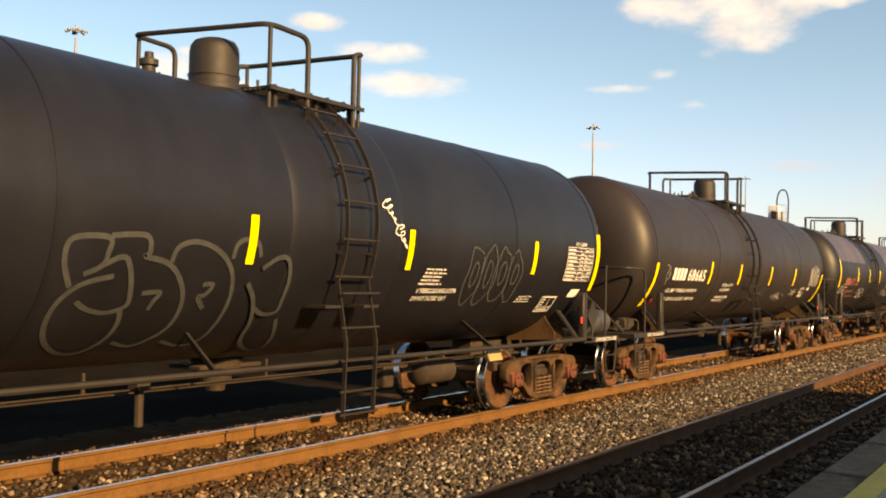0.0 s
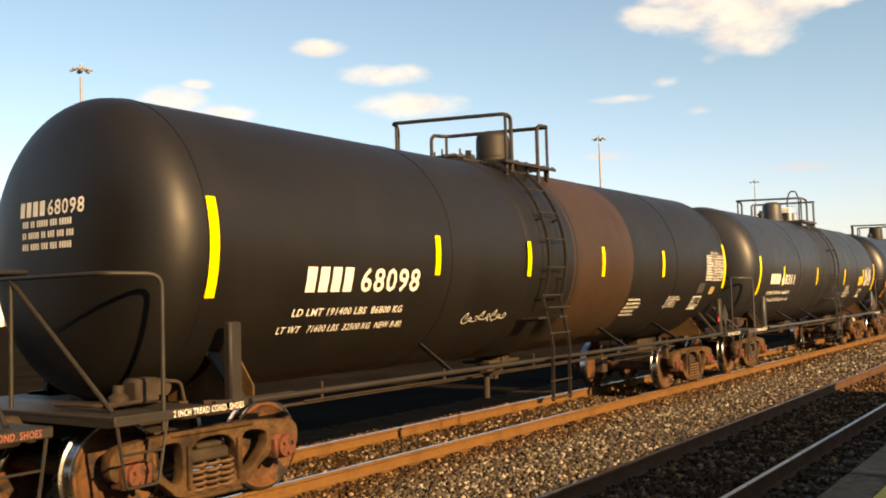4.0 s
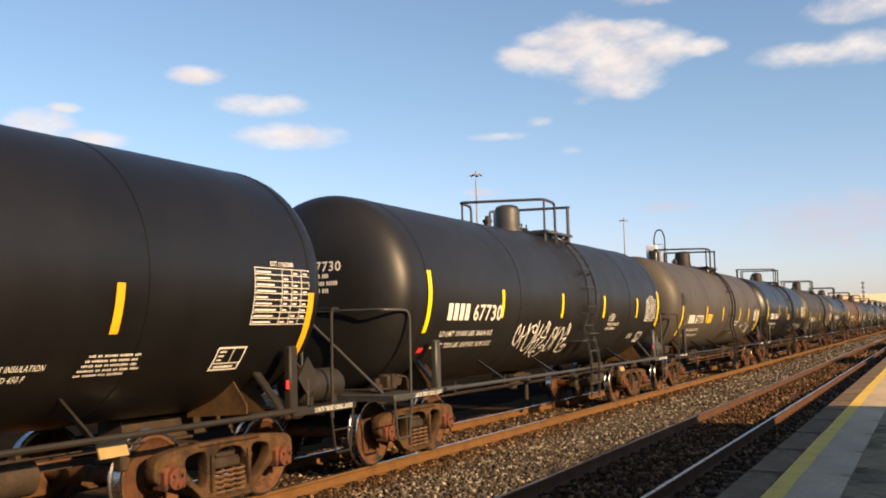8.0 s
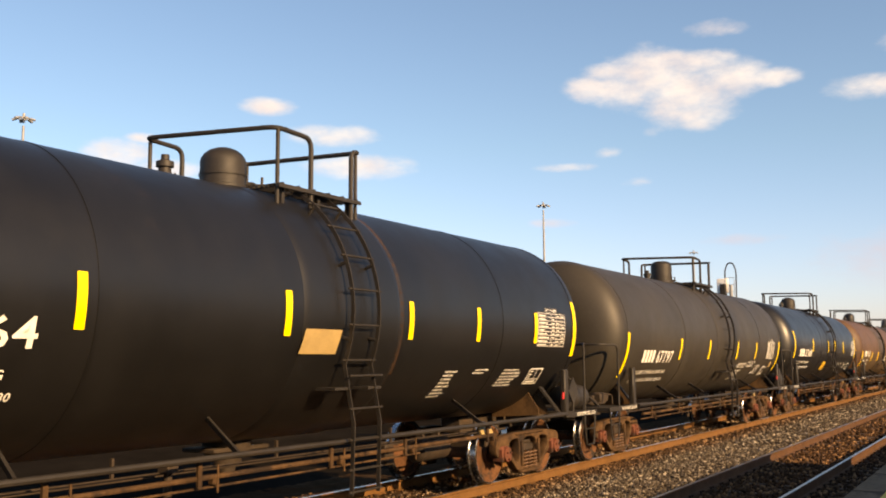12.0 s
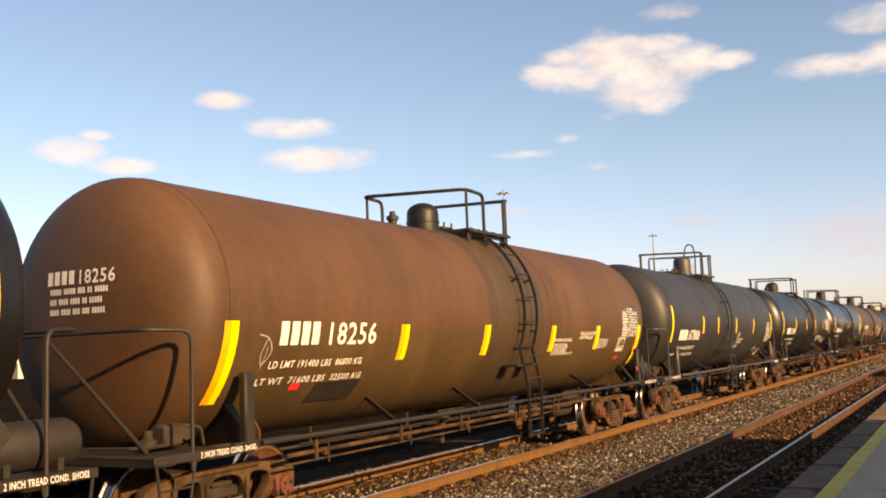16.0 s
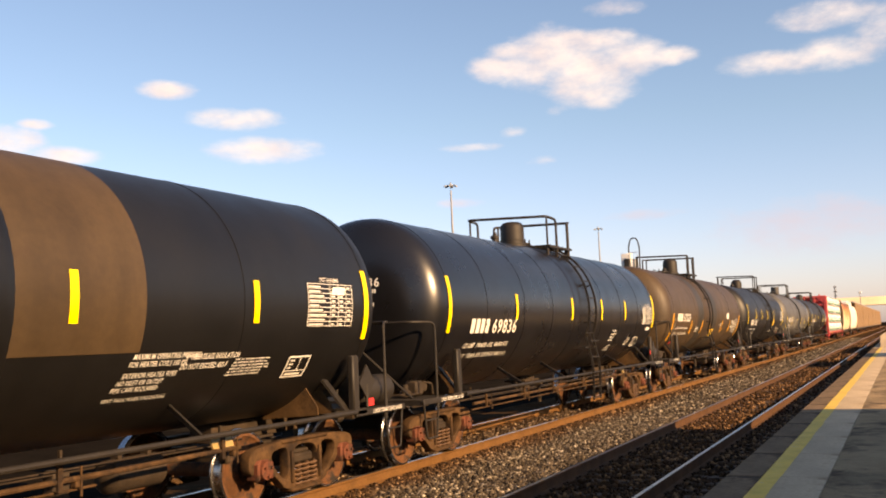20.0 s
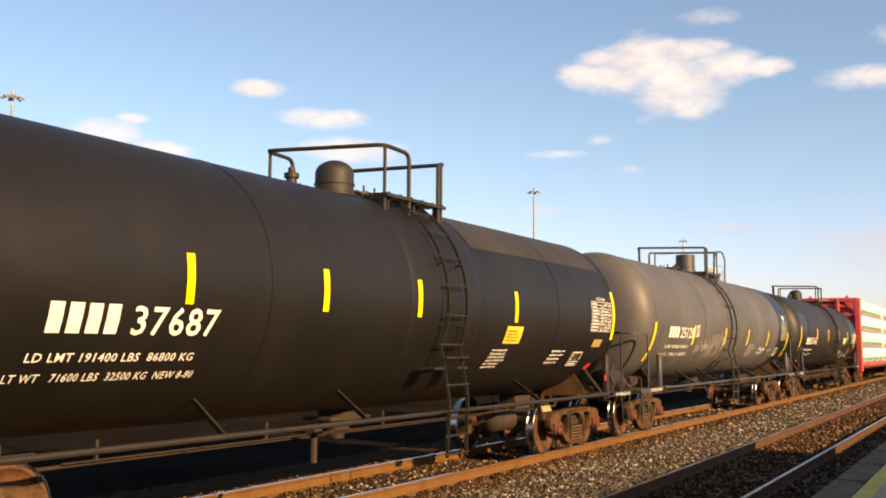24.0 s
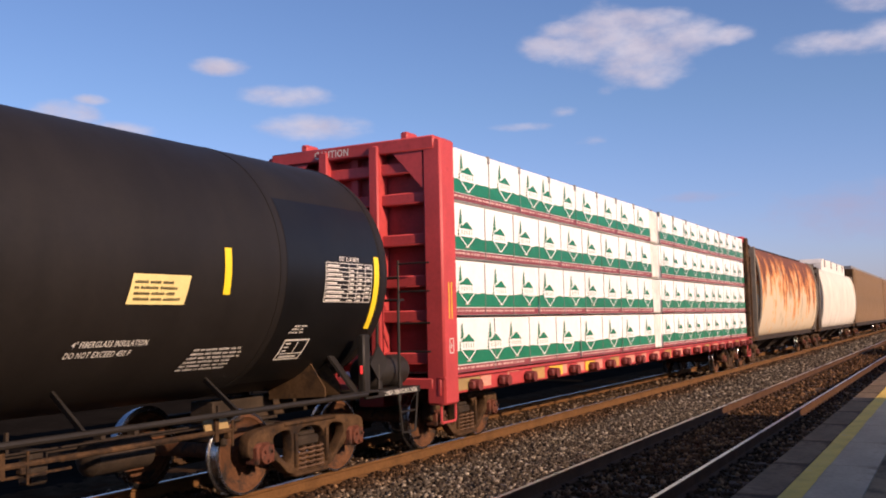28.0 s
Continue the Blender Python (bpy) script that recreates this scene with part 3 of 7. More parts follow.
def wheelset(bm):
    axle(bm)
    for s in (-1, 1):
        tmp = bmesh.new()
        wheel_disc(tmp)
        wheel_tyre(tmp)
        bmesh.ops.transform(tmp, matrix=pose(0, s * 0.752, 0, 0, 0, 0 if s < 0 else 180), verts=tmp.verts)
        me = bpy.data.meshes.new("tmp")
        tmp.to_mesh(me)
        tmp.free()
        bm.from_mesh(me)
        bpy.data.meshes.remove(me)


# ---------------------------------------------------------------- couplers and brake hoses
def coupler(bm):
    box(bm, (-0.28, 0, 0.84), (0.56, 0.16, 0.16), bevel=0.02)
    box(bm, (0.08, 0.05, 0.84), (0.26, 0.24, 0.26), bevel=0.05)
    box(bm, (0.17, -0.10, 0.84), (0.16, 0.10, 0.24), bevel=0.03)


def hose(bm):
    tube(bm, [(-0.3, -0.22, 0.78), (-0.05, -0.24, 0.76), (0.12, -0.26, 0.50), (0.30, -0.10, 0.36)], 0.027, 8, 0.15)


# ---------------------------------------------------------------- tank cars
HEAD, FULL = 0.66, 2.6     # depth of the dished heads and how full their shoulders are


def tank_body(length):
    def build(bm):
        n = 18
        head = [(length + HEAD * math.sin(i / n * math.pi / 2) ** (2 / FULL), R * math.cos(i / n * math.pi / 2) ** (2 / FULL)) for i in range(n)] + [(length + HEAD, 0.03)]
        prof = [(-a, r) for a, r in head[::-1]]
        m = 14
        prof += [(-length + 2 * length * i / m, R) for i in range(1, m)]
        prof += head
        lathe(bm, prof, 72, "X", (0, 0, ZC))
    return build


def band(x0, x1, a0=-180, a1=180, off=0.004):
    """A painted or plated zone of the shell, angles from the near side upwards."""
    def build(bm):
        k = max(8, int((a1 - a0) / 5))
        prev = None
        for i in range(k + 1):
            a = radians(a0 + (a1 - a0) * i / k)
            c, s = (R + off) * math.cos(a), (R + off) * math.sin(a)
            pair = bm.verts.new((x0, -c, ZC + s)), bm.verts.new((x1, -c, ZC + s))
            if prev:
                bm.faces.new((prev[0], prev[1], pair[1], pair[0]))
            prev = pair
    return build


def seam(bm):
    lathe(bm, [(-0.022, R - 0.01), (-0.02, R + 0.006), (0.02, R + 0.006), (0.022, R - 0.01)], 72, "X", (0, 0, ZC), cap=False)


def dome(kind):
    def build(bm):
        z = ZC + R
        if kind == "round":
            lathe(bm, [(z - 0.06, 0.30), (z + 0.02, 0.30), (z + 0.03, 0.27), (z + 0.30, 0.27)] + [(z + 0.30 + 0.19 * math.sin(a), 0.27 * math.cos(a)) for a in (0.3, 0.6, 0.9, 1.2, 1.45)], 28, "Z")
        elif kind == "open":
            lathe(bm, [(z - 0.06, 0.30), (z + 0.05, 0.30), (z + 0.06, 0.27), (z + 0.50, 0.27), (z + 0.50, 0.25), (z + 0.42, 0.25)], 28, "Z")
        else:
            lathe(bm, [(z - 0.06, 0.31), (z + 0.04, 0.31), (z + 0.05, 0.272), (z + 0.42, 0.270), (z + 0.48, 0.258), (z + 0.53, 0.225), (z + 0.56, 0.15), (z + 0.572, 0.02)], 28, "Z")
        lathe(bm, [(z + 0.14, 0.285), (z + 0.16, 0.285)], 28, "Z", cap=False)
        box(bm, (0.28, 0, z + 0.30), (0.05, 0.10, 0.05))
        rod(bm, (0.27, -0.05, z + 0.16), (0.31, -0.05, z + 0.16), 0.03, 6)
    return build


def valve(bm):
    z = ZC + R
    lathe(bm, [(z - 0.04, 0.15), (z + 0.03, 0.15), (z + 0.04, 0.075), (z + 0.12, 0.07), (z + 0.13, 0.10), (z + 0.19, 0.10), (z + 0.21, 0.05), (z + 0.27, 0.045)], 14, "Z")
    for k in range(6):
        a = k * math.pi / 3
        rod(bm, (0.115 * math.cos(a), 0.115 * math.sin(a), z), (0.115 * math.cos(a), 0.115 * math.sin(a), z + 0.06), 0.014, 6)


def fittings(bm):
    z = ZC + R
    box(bm, (0.85, 0.0, z + 0.02), (0.75, 0.62, 0.05), bevel=0.01)
    lathe(bm, [(z, 0.26), (z + 0.09, 0.26), (z + 0.10, 0.30), (z + 0.13, 0.30), (z + 0.15, 0.1)], 20, "Z", (0.85, 0.15, 0))
    for k in range(6):
        a = k * math.pi / 3
        rod(bm, (0.85 + 0.27 * math.cos(a), 0.15 + 0.27 * math.sin(a), z + 0.1), (0.85 + 0.27 * math.cos(a), 0.15 + 0.27 * math.sin(a), z + 0.22), 0.018, 6)
    tube(bm, [(0.25, -0.1, z + 0.05), (0.45, -0.2, z + 0.10), (0.62, -0.1, z + 0.05)], 0.02, 6)


def walkway(s):
    # grating beside the manway
    def build(bm):
        z = ZC + R
        for k in range(7):
            y = s * (0.40 + 0.075 * k)
            box(bm, (0.86, y, z - 0.04), (1.50, 0.03, 0.025))
        for k in range(6):
            box(bm, (0.16 + 0.28 * k, s * 0.66, z - 0.03), (0.02, 0.50, 0.04))
        box(bm, (0.86, s * 0.90, z - 0.05), (1.56, 0.025, 0.045))
        for x in (0.25, 0.9, 1.5):
            box(bm, (x, s * 0.80, z - 0.15), (0.05, 0.05, 0.26))
    return build


# layouts of the top fittings: dome, valve and hatch places, rails (near x, far x, return, height), ladder and walkway shifts
TOPS = {
    "F": dict(dome=-0.15, valve=-0.95, hatch=-0.28, rails=((-0.20, -0.50, 0.62, 4.53), (1.38, 1.28, -0.17, 4.52)), ladder=-0.27, walk=-0.28, belt=(0.52, 0.95)),
    "R": dict(dome=0.25, valve=-0.32, hatch=-1.55, rails=((-0.80, -1.15, 0.17, 4.56), (0.56, 0.32, -0.40, 4.54)), ladder=-1.50, walk=-0.98, belt=(-0.60, 0.75)),
}
Y2 = 0.95


def top_rail(x, xf, e, t):
    """A bent pipe rail across the tank with its ends returned along the tank and down to the shell."""
    def build(bm):
        w = 0.05 if e > 0 else -0.05
        tube(bm, [(x + e, -0.86, 3.62), (x + e, -0.86, t - 0.02), (x, -0.86, t), (xf, Y2, t + 0.04), (xf + e, Y2 + 0.02, t + 0.02), (xf + e, Y2 + 0.02, 3.45)], 0.030, 8, 0.13)
        rod(bm, (x + w, -0.84, t - 0.01), (x + w, -0.84, 3.45), 0.024, 8)
        rod(bm, (xf + w, Y2 - 0.04, t), (xf + w, Y2 - 0.04, 3.45), 0.024, 8)
    return build


def ladder_rail(bm, x):
    # flat stringer: round the shell, then straight down below it
    way = []
    for i in range(17):
        a = radians(64 - i * 5.4)
        way.append((x, -(R + 0.13) * math.cos(a), ZC + (R + 0.13) * math.sin(a)))
    way += [(x, -(R + 0.14), 1.2), (x, -(R + 0.12), 0.42)]
    prev = None
    for p in way:
        c = Vector(p)
        r = Vector((0, c.y, c.z - ZC)).normalized() if c.z > 1.9 else Vector((0, -1, 0))
        ring = [bm.verts.new(c + Vector((sx * 0.008, 0, 0)) + r * sr * 0.024) for sx, sr in ((-1, -1), (1, -1), (1, 1), (-1, 1))]
        if prev:
            for k in range(4):
                bm.faces.new((prev[k], prev[(k + 1) % 4], ring[(k + 1) % 4], ring[k]))
        prev = ring


def ladder(car, mat_, shift):
    def rails(bm):
        ladder_rail(bm, 0.56)
        ladder_rail(bm, 1.06)
        for x in (0.56, 1.06):
            for a in (50, 20, -12):
                c, s = math.cos(radians(a)), math.sin(radians(a))
                rod(bm, (x, -R * c, ZC + R * s), (x, -(R + 0.13) * c, ZC + (R + 0.13) * s), 0.02, 6)
            box(bm, (x + (-0.12 if x < 0.8 else 0.0), -1.40, 1.58), (0.26, 0.26, 0.03))
    top = part("ladder", "ladder_rails", rails, mat_, car, "dark steel side ladder bent round the tank", pose(shift, 0, 0))

    def rung(bm):
        rod(bm, (0.50, 0, 0), (1.12, 0, 0), 0.014, 6)
    for i in range(6):
        a = radians(52 - i * 14.5)
        part("rung", "rung", rung, mat_, top, "", pose(0, -(R + 0.13) * math.cos(a), ZC + (R + 0.13) * math.sin(a)))
    for z in (1.72, 1.36, 1.02, 0.70, 0.46):
        part("rung", "rung", rung, mat_, top, "", pose(0, -(R + 0.13), z))


def end_deck(L, s):
    def build(bm):
        x0, x1 = L + 0.02, L + 1.0
        box(bm, (s * (x0 + x1) / 2, 0, 1.0), (x1 - x0, 2.80, 0.03), bevel=0.006)
        for y in (-1.42, 1.42):
            box(bm, (s * (L + 0.34), y, 0.975), (1.32, 0.05, 0.085), bevel=0.008)
        box(bm, (s * (x1 - 0.03), 0, 0.965), (0.05, 2.80, 0.085), bevel=0.008)
    return build


def stub_sill(L, s):
    def build(bm):
        box(bm, (s * (L - 0.35), 0, 0.86), (2.6, 0.36, 0.26), bevel=0.015)
    return build


def saddle(L, s, y):
    """Webs from the sill up to the shell."""
    def build(bm):
        for d0 in (0,):
            vs = [(s * (L - 0.62), 0.30 * y, 0.95), (s * (L - 0.62), 1.15 * y, 1.0), (s * (L - 0.62), 1.15 * y, 1.10), (s * (L - 0.62), 0.92 * y, 1.42), (s * (L - 0.62), 0.30 * y, 1.06)]
            for d in (-0.16, 0.16):
                f = bm.faces.new([bm.verts.new(Vector(v) + Vector((d, 0, 0))) for v in vs])
                r = bmesh.ops.extrude_face_region(bm, geom=[f])
                bmesh.ops.translate(bm, verts=[g for g in r["geom"] if isinstance(g, bmesh.types.BMVert)], vec=(0.02, 0, 0))
        bmesh.ops.recalc_face_normals(bm, faces=bm.faces)
    return build


def corner_post(L, s, side):
    """Bracket that carries the tank over the bogie: an upright channel and a raking plate."""
    def build(bm):
        for y in (side,):
            box(bm, (s * (L - 0.30), y * 1.40, 1.36), (0.15, 0.10, 0.74), bevel=0.02)
            a, b = Vector((s * (L - 0.42), y * 1.36, 1.02)), Vector((s * (L - 0.42) - 0.06, y * 0.98, 1.52))
            d = b - a
            box(bm, (a + b) / 2, (0.14, 0.03, d.length), d.to_track_quat("Z", "Y").to_matrix().to_4x4())
            box(bm, (s * (L - 0.55), y * 1.42, 1.0), (1.0, 0.05, 0.07))
    return build


def end_rail(L, s):
    def build(bm):
        x = s * (L + 0.50)
        tube(bm, [(x, -1.42, 0.85), (x, -1.42, 2.16), (x + s * 0.44, -1.25, 2.17), (x + s * 0.44, 1.25, 2.17), (x, 1.42, 2.16), (x, 1.42, 0.85)], 0.020, 8, 0.12)
        rod(bm, (s * (L + 0.94), 0.10, 2.15), (s * (L + 0.80), -1.15, 1.02), 0.022, 8)
        rod(bm, (s * (L + 0.94), 0.10, 2.17), (s * (L + 0.94), 0.10, 1.02), 0.020, 8)
    return build


def corner_step(L, s, side):
    def build(bm):
        for y in (1.42 * side,):
            tube(bm, [(s * (L + 0.46), y, 0.96), (s * (L + 0.56), y, 0.43), (s * (L + 0.88), y, 0.43), (s * (L + 0.96), y, 0.96)], 0.015, 6, 0.04)
            rod(bm, (s * (L + 0.51), y, 0.70), (s * (L + 0.92), y, 0.70), 0.012, 6)
    return build


def strut(dx):
    def build(bm):
        a, b = Vector((0, -0.93, 1.32)), Vector((dx, -1.47, 1.01))
        d = b - a
        box(bm, (a + b) / 2, (0.03, 0.05, d.length), d.to_track_quat("Z", "Y").to_matrix().to_4x4())
    return build


def side_pipe(L):
    def build(bm):
        for y in (-1.47, 1.47):
            rod(bm, (-(L - 0.44), y, 1.0), (L - 0.35, y, 1.0), 0.030, 8)
    return build


def low_pipe(L):
    def build(bm):
        rod(bm, (-(L - 1.0), -1.34, 0.80), (L - 2.6, -1.34, 0.82), 0.026, 8)
        rod(bm, (-(L - 1.0), -1.30, 0.70), (L - 4.6, -1.30, 0.72), 0.013, 6)
        for k in range(6):
            x = -L + 1.5 + k * (2 * L - 4.6) / 5 + 0.3 * math.sin(3 * k)
            box(bm, (x, -1.36, 0.86), (0.05, 0.03, 0.26))
            box(bm, (x + 0.22, -1.32, 0.78), (0.07, 0.07, 0.09), bevel=0.01)
            rod(bm, (x + 0.24, -1.36, 0.66), (x + 0.24, -1.36, 0.92), 0.012, 6)
    return build


def collar(h):
    """Raised belt of the jacket under the manway, with rounded shoulders."""
    d = 0.020
    return lambda bm: lathe(bm, [(-h, R - 0.01), (0.06 - h, R + d * 0.5), (0.14 - h, R + d), (h - 0.14, R + d), (h - 0.06, R + d * 0.5), (h, R - 0.01)], 72, "X", (0, 0, ZC), cap=False)


def brake_gear(L):
    def build(bm):
        rod(bm, (-L + 1.2, -0.75, 0.80), (L - 1.2, -0.75, 0.80), 0.018, 6)
        rod(bm, (-L + 1.6, -1.05, 0.86), (L - 2.2, -1.05, 0.86), 0.014, 6)
        for k in range(5):
            x = -L + 2.2 + k * (2 * L - 4.4) / 4
            box(bm, (x, -0.75, 0.90), (0.03, 0.03, 0.22))
        # brake levers and a slack adjuster
        box(bm, (L - 3.5, -0.85, 0.74), (1.7, 0.05, 0.06))
        rod(bm, (L - 2.6, -0.75, 0.72), (L - 1.5, -0.55, 0.60), 0.03, 8)
        box(bm, (L - 4.5, -0.7, 0.68), (0.20, 0.16, 0.30), bevel=0.02)
        box(bm, (L - 2.55, -1.1, 0.78), (0.10, 0.12, 0.30), bevel=0.02)
    return build


def reservoir(bm):
    lathe(bm, [(-0.40, 0.02), (-0.37, 0.12), (-0.33, 0.165), (0.33, 0.165), (0.37, 0.12), (0.40, 0.02)], 20, "X", (0, 0, 0))
    for x in (-0.2, 0.2):
        box(bm, (x, 0, 0.16), (0.05, 0.10, 0.10))


def outlet(bm):
    lathe(bm, [(0.62, 0.10), (0.70, 0.11), (0.72, 0.17), (0.80, 0.18), (0.82, 0.26), (1.04, 0.30)], 18, "Z", (0.0, 0, 0))
    box(bm, (0, 0, 0.90), (0.9, 0.5, 0.05), bevel=0.01)


def deck_tank(bm):
    lathe(bm, [(-0.52, 0.02), (-0.50, 0.12), (-0.46, 0.175), (-0.40, 0.205), (0.40, 0.205), (0.46, 0.175), (0.50, 0.12), (0.52, 0.02)], 28, "X")
    for x in (-0.25, 0.25):
        box(bm, (x, 0, -0.16), (0.06, 0.34, 0.11))


def valve_bracket(bm):
    # triangular plate and an upright handle box on the end platform
    prism(bm, [(-0.20, 0.32), (0.0, 0.10), (0.20, 0.32), (0.0, 0.56)], -0.012, 0.012)
    rod(bm, (0, 0, 0), (0, 0, 0.3), 0.02, 6)


def hand_brake(bm):
    """Geared housing with a spoked hand wheel, facing the car's end."""
    box(bm, (0, 0, 0), (0.14, 0.34, 0.46), bevel=0.03)
    lathe(bm, [(0.09, 0.25), (0.075, 0.27), (0.09, 0.29), (0.105, 0.27), (0.09, 0.25)], 20, "X", (0.05, 0, 0.02), cap=False)
    for k in range(3):
        a = k * math.pi / 3
        rod(bm, (0.14, 0.27 * math.cos(a), 0.02 + 0.27 * math.sin(a)), (0.14, -0.27 * math.cos(a), 0.02 - 0.27 * math.sin(a)), 0.012, 6)
    rod(bm, (0.0, 0.1, -0.2), (0.0, 0.1, -0.85), 0.014, 6)


def brake_valve(bm):
    """Control valve with its bracket and bent pipes on the end deck."""
    box(bm, (0, 0, 0.14), (0.26, 0.22, 0.22), bevel=0.03)
    lathe(bm, [(-0.12, 0.02), (-0.11, 0.08), (0.11, 0.08), (0.12, 0.02)], 14, "Y", (0.16, 0, 0.16))
    lathe(bm, [(0.02, 0.09), (0.10, 0.09), (0.13, 0.05), (0.20, 0.05)], 14, "Z", (-0.20, 0.05, 0.0))
    tube(bm, [(-0.1, -0.12, 0.06), (-0.35, -0.16, 0.06), (-0.5, -0.05, 0.06), (-0.5, 0.5, 0.05)], 0.018, 6, 0.06)
    tube(bm, [(0.1, -0.10, 0.22), (0.30, -0.16, 0.20), (0.36, -0.14, 0.02)], 0.016, 6, 0.06)


def drain_pipe(bm):
    rod(bm, (0, 0, 0.55), (0, 0, 0.95), 0.04, 8)
    box(bm, (0.0, 0, 0.90), (0.14, 0.14, 0.08), bevel=0.01)


PAINT = {}


def paint(name, base, **kw):
    if name not in PAINT:
        o = dict(rough=0.48, spec=0.33, var=0.22, scale=0.6, grain=14, bump=0.05, streak=0.13, stain_scale=0.8)
        o.update(kw)
        PAINT[name] = mat(name, base, **o)
    return PAINT[name]


TAPES = {
    'A': [-4.3, -0.92, 1.62, 4.66],
    'B': [-3.5, -1.43, 1.17, 3.55],
    'C': [-3.65, -1.52, 0.59, 3.69],
    'D': [-3.46, -1.29, 1.12, 3.64],
    'F': [-4.59, -1.19, 2.26, 4.98],
    'G': [-3.11, -0.67, 1.95, 3.96],
    'H': [-3.81, -0.89, 1.77, 4.39],
    'I': [-3.32, -0.65, 2.59, 4.38],
    'J': [-3.2, -0.65, 1.68, 3.41, 5.24],
    'L': [-3.3, -1.0, 1.66, 3.75],
    'M': [-3.39, -0.3, 1.24, 3.44],
    'N': [-3.16, -0.74, 1.9, 4.18],
    'O': [-3.42, -1.65, 0.78, 3.46],
    'P': [-3.58, -0.59, 2.04, 4.63],
    'Q': [-3.8, -0.52, 1.71, 3.81],
    'R': [-3.4, -1.52, 0.13, 2.58, 4.36],
    'S': [-4.23, -2.18, -0.24, 2.6],
    'U': [-4.02, -1.09, 1.64, 4.34],
    'V': [-3.87, -1.07, 1.85, 4.59],
}
# ---------------------------------------------------------------- one tank car
TRACK_Y = 7.916


def stencil_box(bm, u, v, w=0.46, h=0.30):
    for a, b, c, d in ((u, u + w, v, v + 0.022), (u, u + w, v + h - 0.022, v + h), (u, u + 0.022, v, v + h), (u + w - 0.022, u + w, v, v + h),
                       (u + w * 0.55, u + w * 0.55 + 0.014, v + 0.1, v + h), (u, u + w, v + 0.09, v + 0.104)):
        patch(bm, a, b, c, d, rows=2)
    for k in range(3):
        patch(bm, u + 0.05, u + 0.05 + 0.07 * (k + 1) ** 0.3, v + 0.13 + 0.05 * k, v + 0.15 + 0.05 * k, rows=1)
    patch(bm, u + 0.06, u + w * 0.8, v + 0.035, v + 0.065, rows=1)


def test_table(bm, u, v, w=1.0, h=0.58):
    """Inspection table: ruled white lines with small entries."""
    rows = 9
    for i in range(rows + 1):
        z = v + h * i / rows
        patch(bm, u, u + w, z, z + 0.008, rows=1)
    for f in (0, 0.48, 0.66, 0.84, 0.988):
        patch(bm, u + w * f, u + w * f + 0.011, v, v + h, rows=4)
    rng = random.Random(5)
    for i in range(rows):
        z = v + h * (i + 0.28) / rows
        patch(bm, u + 0.03, u + 0.03 + w * rng.uniform(0.2, 0.38), z, z + 0.018, rows=1)
        for f in (0.51, 0.69, 0.87):
            if rng.random() < 0.8:
                patch(bm, u + w * f, u + w * f + 0.08, z, z + 0.018, rows=1)
    write(bm, "DOT 111A100W1", lambda a, b: skin(u + w * 0.28 + a, v + h + 0.03 + b, 0.008), w * 0.42, 0.055)


def mark_bars(bm, u, v, w, h):
    """The owner's mark as four plain upright blocks."""
    for k in range(4):
        x = u + w * k / 4
        patch(bm, x, x + w * 0.18, v, v + h, rows=2)


def run_mark(bm, u, v0, v1, w):
    """A run of liquid down the shell: narrow at its head, wavering, spread lower down."""
    prev = None
    for i in range(17):
        f = i / 16
        v = v1 + (v0 - v1) * f
        c = u + 0.05 * math.sin(2.6 * f + u) + 0.012 * math.sin(13 * f + 3 * u)
        hw = w * (0.10 + 0.40 * math.sin(min(1.0, 0.25 + 0.9 * f) * math.pi / 2)) * (1 - 0.55 * max(0, f - 0.8) / 0.2)
        pair = bm.verts.new(skin(c - hw, v, 0.005)), bm.verts.new(skin(c + hw, v, 0.005))
        if prev:
            bm.faces.new((prev[0], prev[1], pair[1], pair[0]))
        prev = pair


def head_place(L, y, z):
    def place(u, v):
        yy, zz = y - u, z + v
        k = max(0.0, 1 - (math.hypot(yy, zz - ZC) / R) ** FULL)
        return Vector((-(L + HEAD * k ** (1 / FULL)) - 0.006, yy, zz))
    return place


GREEKS = {}


def shifted(spec):
    """Move all that is on a tank along it, where its two ends lie unevenly about the middle."""
    d = spec.pop("sh", 0.0)
    spec["x"] += d
    spec["d"] = d
    spec["tapes"] = [t - d for t in spec["tapes"]]
    for k in ("number", "stencil", "table", "mark_at", "red_at", "plate_box"):
        if k in spec:
            spec[k] = (spec[k][0] - d, *spec[k][1:])
    if "notes" in spec:
        spec["notes"] = [(u - d, *r) for u, *r in spec["notes"]]
    if "words" in spec:
        spec["words"] = [(s, u - d, *r) for s, u, *r in spec["words"]]
    if "plates" in spec:
        spec["plates"] = [(m, a - d, b - d, *r) for m, a, b, *r in spec["plates"]]
    if "graffiti" in spec:
        spec["graffiti"] = [(m, w, [[(x - d, y) for x, y in p] for p in pts]) for m, w, pts in spec["graffiti"]]
    return spec


